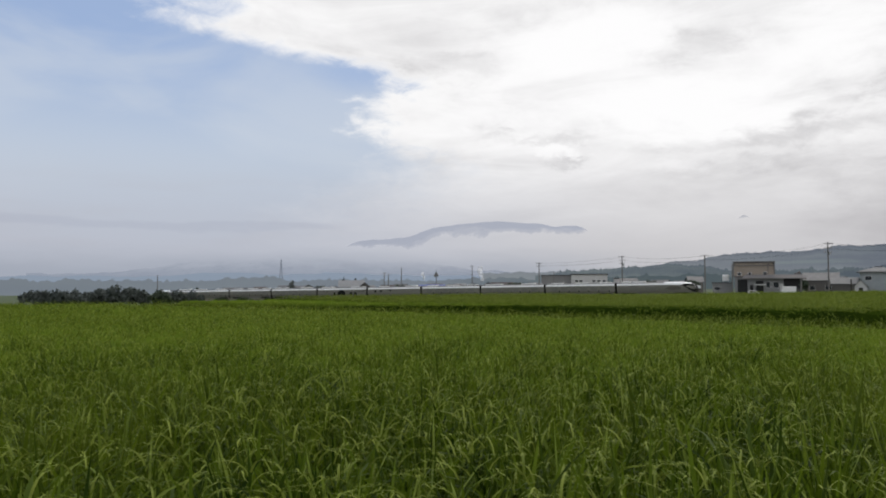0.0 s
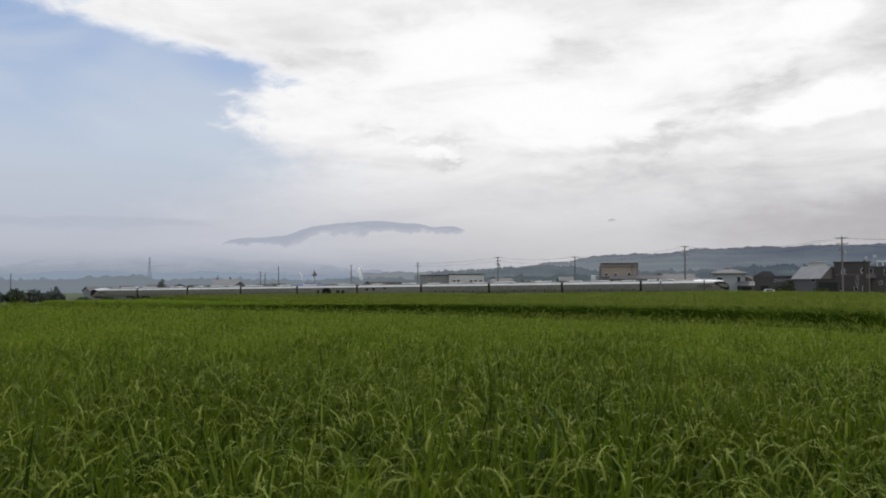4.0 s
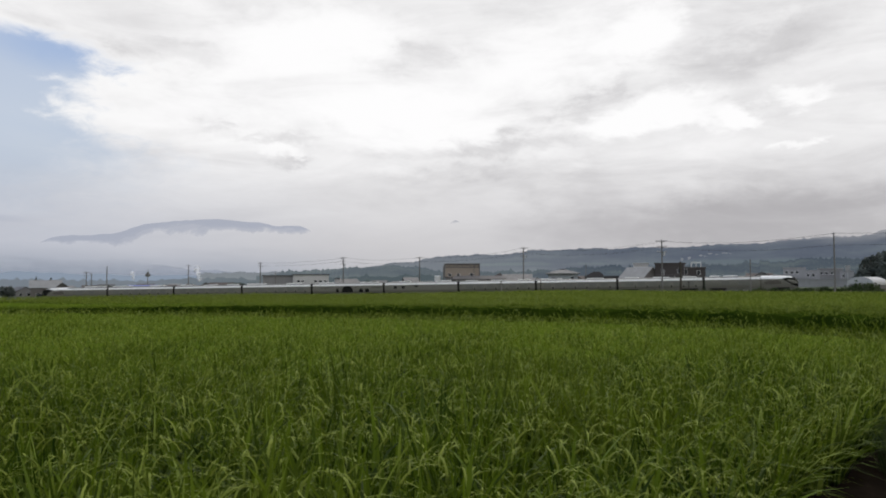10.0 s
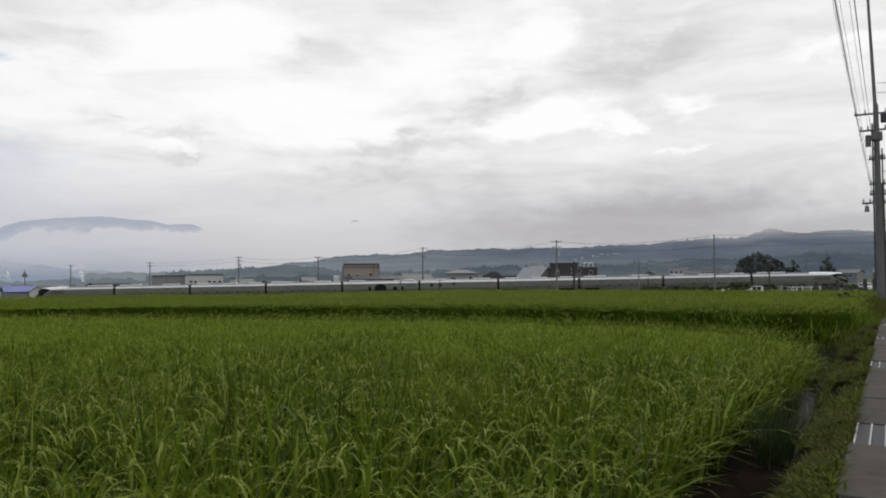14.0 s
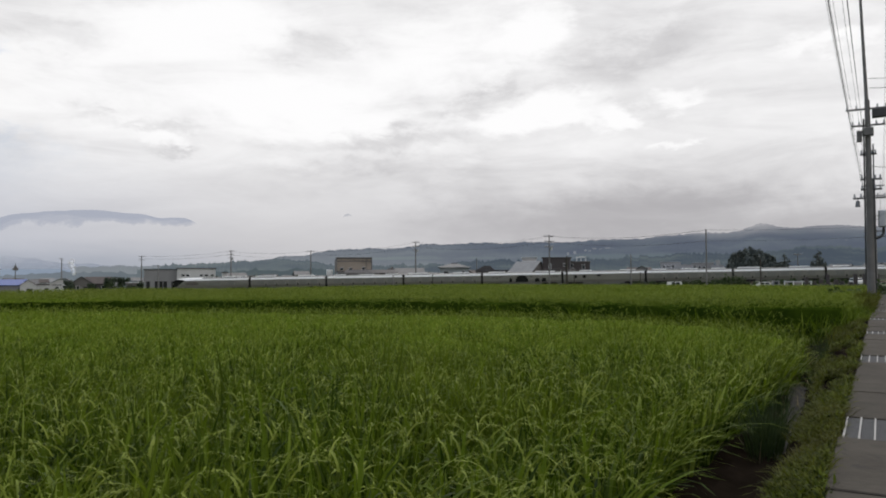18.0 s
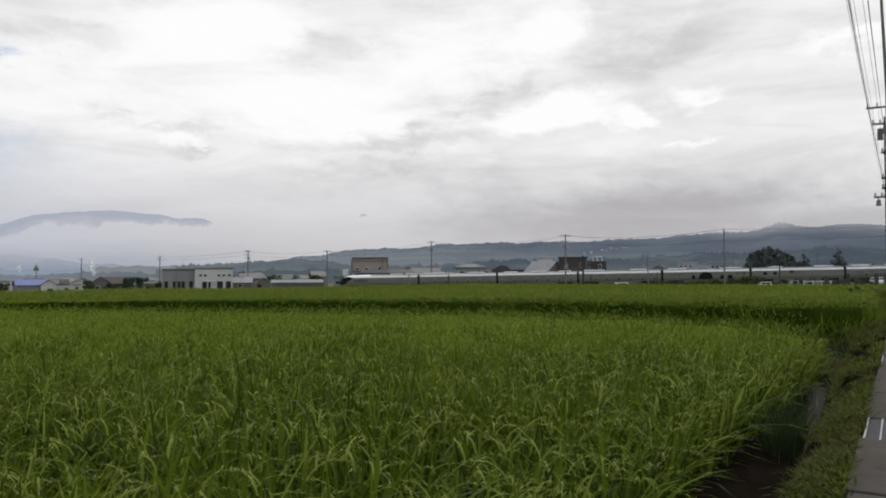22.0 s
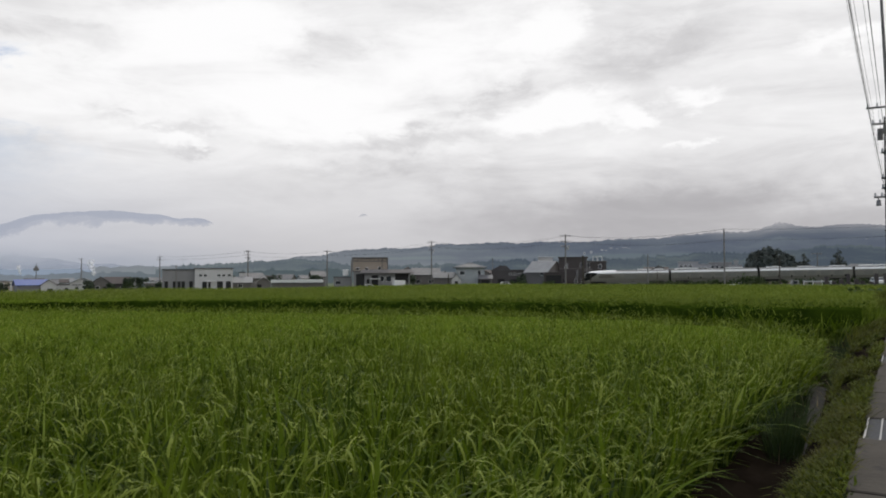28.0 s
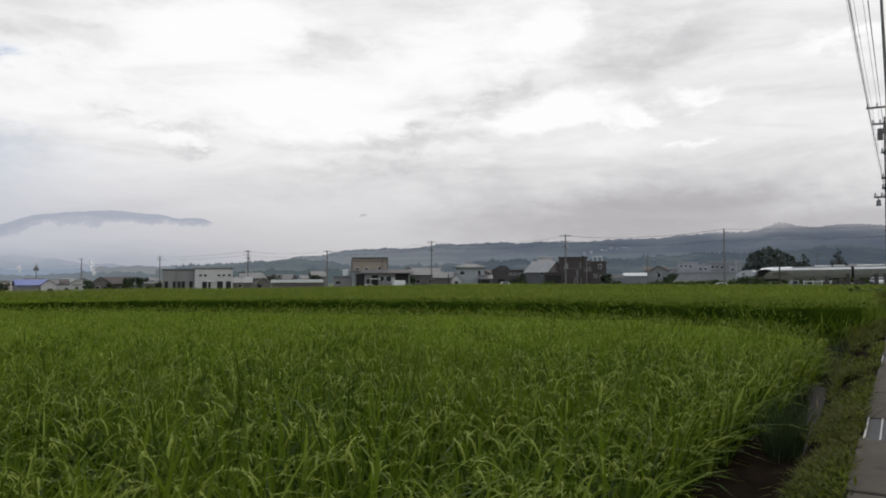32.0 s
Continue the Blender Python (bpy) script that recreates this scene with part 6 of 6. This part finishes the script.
def tufts(rs, x, y, soil, top, n, levels, width, spread, lean, droop, edge=None, tall=0.0):
    """n blades for each plant."""
    m = len(x)
    px, py = np.repeat(x, n), np.repeat(y, n)
    r, th = spread * np.sqrt(rs.rand(m * n)), rs.uniform(0, 2 * np.pi, m * n)
    wave = 0.06 * np.sin(px * 0.9 + py * 0.35) * np.sin(py * 0.7 - px * 0.2) + 0.04 * np.sin(px * 2.3 + 1.0) * np.sin(py * 1.9)
    base = np.stack([px + r * np.cos(th), py + r * np.sin(th), np.full(m * n, soil)], 1)
    ln = rs.uniform(lean[0], lean[1], m * n)
    dr = droop[0] + (droop[1] - droop[0]) * rs.rand(m * n) ** 1.8
    le = (top - soil + np.repeat(rs.normal(0, 0.085, m), n) + wave) * rs.uniform(0.58 if tall else 0.72, 1.10 if tall else 1.0, m * n)
    le = np.where(rs.rand(m * n) < tall, le * 1.16, le)
    ang = th + rs.normal(0, 0.7, m * n)
    if edge is not None:
        e = np.repeat(edge, n)
        a_out = math.atan2(-UX, UY)
        hit = rs.rand(m * n) < e
        ang = np.where(hit, a_out + rs.normal(0, 1.0, m * n), ang)
        dr = np.where(hit, dr + 0.45 * rs.rand(m * n), dr)
        ln = np.where(hit, ln + 0.12 * rs.rand(m * n), ln)
        le = np.where(hit, le * rs.uniform(0.5, 0.92, m * n), le)
    le = le / np.maximum(0.8, np.sqrt(1 - ln ** 2) - dr * 0.35)
    return ribbons(base, ang, le, ln, dr, width * rs.uniform(0.7, 1.3, m * n), levels, rs.uniform(0, np.pi, m * n))


def ears(rs, x, y, soil, top, n, wide, grains=0):
    """Drooping ears: an arching stalk; near by, with single grains along it."""
    m = len(x)
    px, py = np.repeat(x, n), np.repeat(y, n)
    k = m * n
    th = rs.uniform(0, 2 * np.pi, k)
    start = np.stack([px + 0.10 * np.cos(th), py + 0.10 * np.sin(th), top + 0.03 - rs.uniform(0.0, 0.24, k)], 1)
    size = rs.uniform(0.16, 0.28, k)
    lean, droop = rs.uniform(0.30, 0.6, k), rs.uniform(0.65, 1.15, k)
    chunks = []
    for turn in (0.0, 1.57):
        chunks.append(ribbons(start, th, size, lean, droop, np.full(k, wide), 6, th + turn))
    for g in range(grains):
        t = 0.38 + 0.62 * (g + rs.rand(k) * 0.8) / grains
        out = size * (lean * t + droop * t ** 2.2 * 0.9)
        z = size * (t * np.sqrt(1 - lean ** 2) - droop * 0.75 * t ** 3)
        c = start + np.stack([np.cos(th) * out, np.sin(th) * out, z], 1)
        c = c + rs.normal(0, 0.004, (k, 3))
        a2 = th + rs.normal(0, 0.45, k)
        chunks.append(ribbons(c, a2, rs.uniform(0.025, 0.05, k), rs.uniform(0.4, 0.9, k), rs.uniform(0.6, 1.5, k), np.full(k, wide * 0.7), 3, rs.uniform(0, 3.1, k)))
    return join(chunks)


def make_rice():
    rs = np.random.RandomState(11)
    soil1, top1, soil2, top2 = -0.65, 0.17, -0.45, 0.42
    a, l = scatter(rs, -12, 28, 1.45, 56, 0.215, 0.31)
    ok = (a < near_end(l)) & (l > np.interp(a, [8.0, 14.0], [1.64, 1.42]))
    a, l = a[ok], l[ok]
    x, y = world_of(a, l)
    ok = seen(x, y)
    x, y, l, a = x[ok], y[ok], l[ok], a[ok]
    d = np.hypot(x, y)
    edge = np.clip(1.9 - l, 0, 0.42) + np.clip((a - near_end(l)) + 0.8, 0, 0.6)
    edge = np.clip(edge, 0, 0.6)
    dip = 0.10 * np.clip((a - near_end(l) + 3.0) / 3.0, 0, 1)      # shorter plants towards the bank
    near, chunks, grain = [], [], []
    patch = np.array([noise.noise(Vector((p * 0.8, q * 0.8, 4.0))) for p, q in zip(x, y)])
    for lo, hi, n, lev, w, keep in ((0, 6, 26, 7, 0.038, 1), (6, 11, 22, 6, 0.036, 1), (11, 19, 17, 5, 0.033, 1), (19, 32, 11, 3, 0.034, 0.75), (32, 75, 8, 3, 0.055, 0.42)):
        s = (d >= lo) & (d < hi) & (rs.rand(len(d)) < np.where(patch < -0.35, 0.55, 0.93) * keep)
        c = tufts(rs, x[s], y[s], soil1, top1 + 0.05 - dip[s].repeat(n) + 0.10 * patch[s].repeat(n), n, lev, w, 0.075 if keep == 1 else 0.2, (0.02, 0.36), (0.0, 0.8), edge[s], 0.12 if hi <= 11 else 0.0)
        (near if hi <= 11 else chunks).append(c)
        ne, wide, ng = {6: (2, 0.017, 5), 11: (2, 0.017, 4), 19: (2, 0.015, 0), 32: (2, 0.017, 0), 75: (2, 0.026, 0)}[hi]
        top_ear = top1 - dip[s].repeat(ne) + 0.05 * patch[s].repeat(ne) + (0.02 if hi < 32 else -0.02)
        grain.append(ears(rs, x[s], y[s], soil1, top_ear, ne, wide, ng))
    # ears hanging over the open edge by the ditch
    s = (l < 2.1) & (d < 16)
    for drop in (0.0, 0.14, 0.28):
        out_x, out_y = world_of(a[s] + rs.uniform(-0.1, 0.1, s.sum()), l[s] - rs.uniform(0.05, 0.22, s.sum()))
        grain.append(ears(rs, out_x, out_y, soil1, top1 - 0.04 - drop, 2, 0.012, 6))
    def put(name, parts_, mat, label):
        v, q, t = join(parts_)
        ob = raw_mesh(name, v, q, t, mat)
        return tagged(ob, label, "rice", kind="stuff")
    put("rice_plants", near, M_RICE, "dense green rice plants in the near paddy")
    put("rice_plants", chunks, M_RICE, "green rice plants reaching across the paddy")
    # farther field
    chunks = []
    for a0, a1, da, dl, n, w in ((18, 42, 0.26, 0.26, 10, 0.036), (42, 66, 0.4, 0.4, 9, 0.058), (66, 95, 0.5, 0.5, 9, 0.085)):
        a, l = scatter(rs, a0, a1, 0.72, 54, da, dl)
        ok = a > far_np(l) + rs.uniform(0, 0.35, a.shape)
        x, y = world_of(a[ok], l[ok])
        e = np.clip(1.0 - l[ok], 0, 0.15)
        chunks.append(tufts(rs, x, y, soil2, top2 - (0.0 if a0 < 40 else 0.14), n, 3, w, da * 0.6, (0.05, 0.3), (0.04, 0.35), e))
        grain.append(ears(rs, x, y, soil2, top2 - (0.0 if a0 < 40 else 0.16), 2, w * 0.45))
    l = rs.uniform(0.7, 54, 2600)
    a = far_np(l) - 0.35 + rs.uniform(-0.25, 0.25, l.shape)
    nz = np.array([noise.noise(Vector((q * 0.9, 0, 2))) for q in l])
    ok = nz > -0.3
    x, y = world_of(a[ok], l[ok])
    chunks.append(tufts(rs, x, y, -0.85, top2 - 0.12 + 0.4 * np.repeat(nz[ok], 5), 5, 4, 0.044, 0.12, (0.02, 0.45), (0.1, 0.9)))
    l = rs.uniform(2.0, 54, 1900)
    nz = np.array([noise.noise(Vector((q * 0.7, 3, 2))) for q in l])
    l = l[nz > -0.15]
    x, y = world_of(far_np(l) - 0.45 + rs.uniform(-0.2, 0.15, l.shape), l)
    grain.append(ears(rs, x, y, soil2, top2 - 0.12 - 0.5 * rs.rand(len(l)), 1, 0.026))
    # its open side along the ditch
    a, l = scatter(rs, 24, 62, 0.62, 0.95, 0.13, 0.12)
    ok = a > far_np(l) - 0.5
    x, y = world_of(a[ok], l[ok])
    chunks.append(tufts(rs, x, y, -0.6, top2 - 0.16, 9, 4, 0.028, 0.14, (0.05, 0.3), (0.1, 0.6), np.full(len(x), 0.12)))
    put("rice_plants", chunks, M_RICE, "green rice plants in the farther paddy")
    put("rice_ears", grain, M_EAR, "yellow-green drooping ears of rice")
    # dark sheet for the shade among the stems, with the closed leaf canopy above it where the field is seen flat
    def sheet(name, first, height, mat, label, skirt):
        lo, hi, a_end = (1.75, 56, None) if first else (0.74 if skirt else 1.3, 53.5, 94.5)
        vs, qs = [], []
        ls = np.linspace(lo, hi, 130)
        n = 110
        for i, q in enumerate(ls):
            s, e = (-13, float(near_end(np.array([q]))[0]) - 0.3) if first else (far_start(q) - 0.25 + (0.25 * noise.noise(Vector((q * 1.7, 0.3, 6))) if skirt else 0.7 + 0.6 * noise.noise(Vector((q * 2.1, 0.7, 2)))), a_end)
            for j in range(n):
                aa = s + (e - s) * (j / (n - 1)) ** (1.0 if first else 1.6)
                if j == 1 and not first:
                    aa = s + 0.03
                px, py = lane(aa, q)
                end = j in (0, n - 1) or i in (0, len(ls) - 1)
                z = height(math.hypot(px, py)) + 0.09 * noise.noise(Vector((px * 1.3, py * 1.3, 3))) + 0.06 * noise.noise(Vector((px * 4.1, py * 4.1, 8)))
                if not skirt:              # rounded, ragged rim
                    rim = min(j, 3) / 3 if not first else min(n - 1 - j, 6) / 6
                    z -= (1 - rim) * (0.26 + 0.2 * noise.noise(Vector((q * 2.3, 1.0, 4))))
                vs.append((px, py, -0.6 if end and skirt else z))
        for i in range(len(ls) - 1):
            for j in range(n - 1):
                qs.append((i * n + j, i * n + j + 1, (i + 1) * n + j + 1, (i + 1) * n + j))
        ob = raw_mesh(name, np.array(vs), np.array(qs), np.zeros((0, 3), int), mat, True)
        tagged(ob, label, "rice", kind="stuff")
    sheet("rice_stem_shade", True, lambda d: top1 - 0.50, M_STEM_SHADE, "dark sheet standing for the shade among the rice stems", True)
    sheet("rice_stem_shade", False, lambda d: float(np.interp(d, [36, 50], [top2 - 0.14, top2 - 0.6])), M_STEM_SHADE, "dark sheet standing for the shade among the farther rice stems", True)
    sheet("rice_canopy", True, lambda d: float(np.interp(d, [9, 12, 18], [-0.75, top1 - 0.32, top1 - 0.15])), M_CANOPY, "closed green rice canopy", False)
    sheet("rice_canopy", False, lambda d: float(np.interp(d, [30, 40, 60], [top2 - 0.34, top2 - 0.16, top2 - 0.30])), M_CANOPY, "closed green canopy of the farther rice", False)


def make_weeds():
    rs = np.random.RandomState(23)
    ch, herb = [], []
    a, l = scatter(rs, 0.5, 60, 0.31, 1.35, 0.05, 0.05)
    n1 = np.array([noise.noise(Vector((p * 0.9, q * 2.2, 9))) for p, q in zip(a, l)])
    n2 = np.array([noise.noise(Vector((p * 3.3, q * 5.5, 21))) for p, q in zip(a, l)])
    k = np.interp(a, [7.0, 15.0], [0.0, 1.0])
    outer = 0.69 + 0.14 * n1 + 0.10 * n2 + 0.24 * k
    ok = (l < outer) & (l > 0.335 + 0.05 * n2) & (n1 + 0.8 * n2 > np.interp(a, [8, 11, 16, 19, 25, 28], [-0.5, 0.05, 0.12, 0.34, 0.30, -0.3]))
    a, l, n1, n2, k = a[ok], l[ok], n1[ok], n2[ok], k[ok]
    x, y = world_of(a, l)
    ground = np.interp(l - k * 0.26 * np.clip((l - 0.3) / 0.57, 0, 1), [0.30, 0.42, 0.55, 0.68, 0.79, 0.87], [-0.03, -0.07, -0.14, -0.24, -0.40, -0.62])
    mound = (0.03 + 0.07 * np.clip(n1 + 0.4, 0, 1) + 0.04 * np.clip(n2, -0.5, 1)) * np.interp(l, [0.5, 0.85], [1.0, 0.5])
    m = len(x)
    # small broad leaves in cushions
    n = 7
    base = np.repeat(np.stack([x, y, ground], 1), n, 0) + rs.normal(0, 0.022, (m * n, 3)) * [1, 1, 0]
    base[:, 2] += np.repeat(mound, n) * rs.uniform(0.15, 1.0, m * n)
    ang = rs.uniform(0, 2 * np.pi, m * n)
    herb.append(ribbons(base, ang, rs.uniform(0.03, 0.085, m * n), rs.uniform(0.35, 0.95, m * n), rs.uniform(0.1, 0.8, m * n), rs.uniform(0.010, 0.026, m * n), 4))
    # grass blades between them
    n = 5
    base = np.repeat(np.stack([x, y, ground], 1), n, 0) + rs.normal(0, 0.02, (m * n, 3)) * [1, 1, 0]
    le = (np.repeat(mound, n) + 0.05) * rs.uniform(0.6, 1.9, m * n)
    ch.append(ribbons(base, rs.uniform(0, 2 * np.pi, m * n), le, rs.uniform(0.1, 0.75, m * n), rs.uniform(0.1, 0.9, m * n), rs.uniform(0.006, 0.013, m * n), 4, rs.uniform(0, 3, m * n)))
    v, q, t = join(herb)
    tagged(raw_mesh("bank_herbs", v, q, t, M_CLOVER), "low leafy herbs on the bank beside the gutter", "weeds", kind="stuff")
    # pale dead stalks lying over the ditch
    aa, ll = rs.uniform(8, 24, 90), rs.uniform(0.75, 1.4, 90)
    px, py = world_of(aa, ll)
    base = np.stack([px, py, np.full(90, -0.5)], 1)
    v, q, t = ribbons(base, rs.uniform(0, 6.3, 90), rs.uniform(0.15, 0.5, 90), rs.uniform(0.5, 0.95, 90), rs.uniform(0.1, 0.5, 90), np.full(90, 0.008), 4)
    tagged(raw_mesh("dead_stalks", v, q, t, M_STRAW), "pale dead stalks lying in the ditch", "straw", kind="stuff")
    # taller grass clumps in the ditch and on the bank between the paddies
    px, py = [], []
    for aa, ll in ((8.8, 1.12), (9.05, 1.18), (9.25, 1.10), (9.5, 1.16), (9.7, 1.2), (12.0, 1.35), (13.5, 0.85), (17.5, 1.0), (18.6, 1.3), (20.0, 1.2)):
        q = lane(aa, ll)
        px.append(q[0])
        py.append(q[1])
    v, q, t = tufts(rs, np.array(px), np.array(py), -0.62, -0.06, 80, 5, 0.009, 0.17, (0.03, 0.35), (0.02, 0.4))
    tagged(raw_mesh("ditch_grass", v, q, t, M_BUSH), "dark tall grass clumps standing in the ditch", "grass", kind="stuff")
    l = rs.uniform(1.2, 54, 2600)
    a = near_end(l) + 0.3 + rs.uniform(0.0, 1.0, l.shape) * (1.4 + band_np(l) - near_end(l))
    x, y = world_of(a, l)
    ch.append(tufts(rs, x, y, -0.62, -0.32, 7, 3, 0.02, 0.15, (0.1, 0.5), (0.05, 0.4)))
    a, l = scatter(rs, 20, 100, 0.35, 1.1, 0.2, 0.12)
    x, y = world_of(a, l)
    ch.append(tufts(rs, x, y, -0.4, -0.05, 6, 3, 0.022, 0.1, (0.1, 0.5), (0.05, 0.4)))
    # rough grass round the lane pole
    l = rs.uniform(0.34, 0.66, 900)
    a = rs.uniform(31, 60, 900)
    x, y = world_of(a, l)
    ch.append(tufts(rs, x, y, -0.2, np.interp(a, [31, 35, 40, 44], [0.15, 0.62, 0.72, 0.4]).repeat(8), 8, 4, 0.022, 0.12, (0.05, 0.35), (0.05, 0.5)))
    v, q, t = join(ch)
    tagged(raw_mesh("weeds", v, q, t, M_WEED), "low green weeds and grass along the ditch", "weeds", kind="stuff")


make_rice()
make_weeds()


# ================= what moves =================
def motions():
    seconds = [0.5 * k for k in range(65)]
    for i, c in enumerate(TRAIN):
        walk(c, [(t, car_pose(train_at(t) + CAR * (0.5 - i), i == 9)) for t in seconds])
    walk(CAR_A, [(t, on_road(159.8 - 9.13 * t)) for t in range(0, 33)])
    walk(CAR_B, [(t, on_road(91.8 - 3.85 * t)) for t in range(0, 33)])
    walk(CAR_C, [(t, on_road(57.7 - 0.91 * t)) for t in range(0, 33)])


motions()
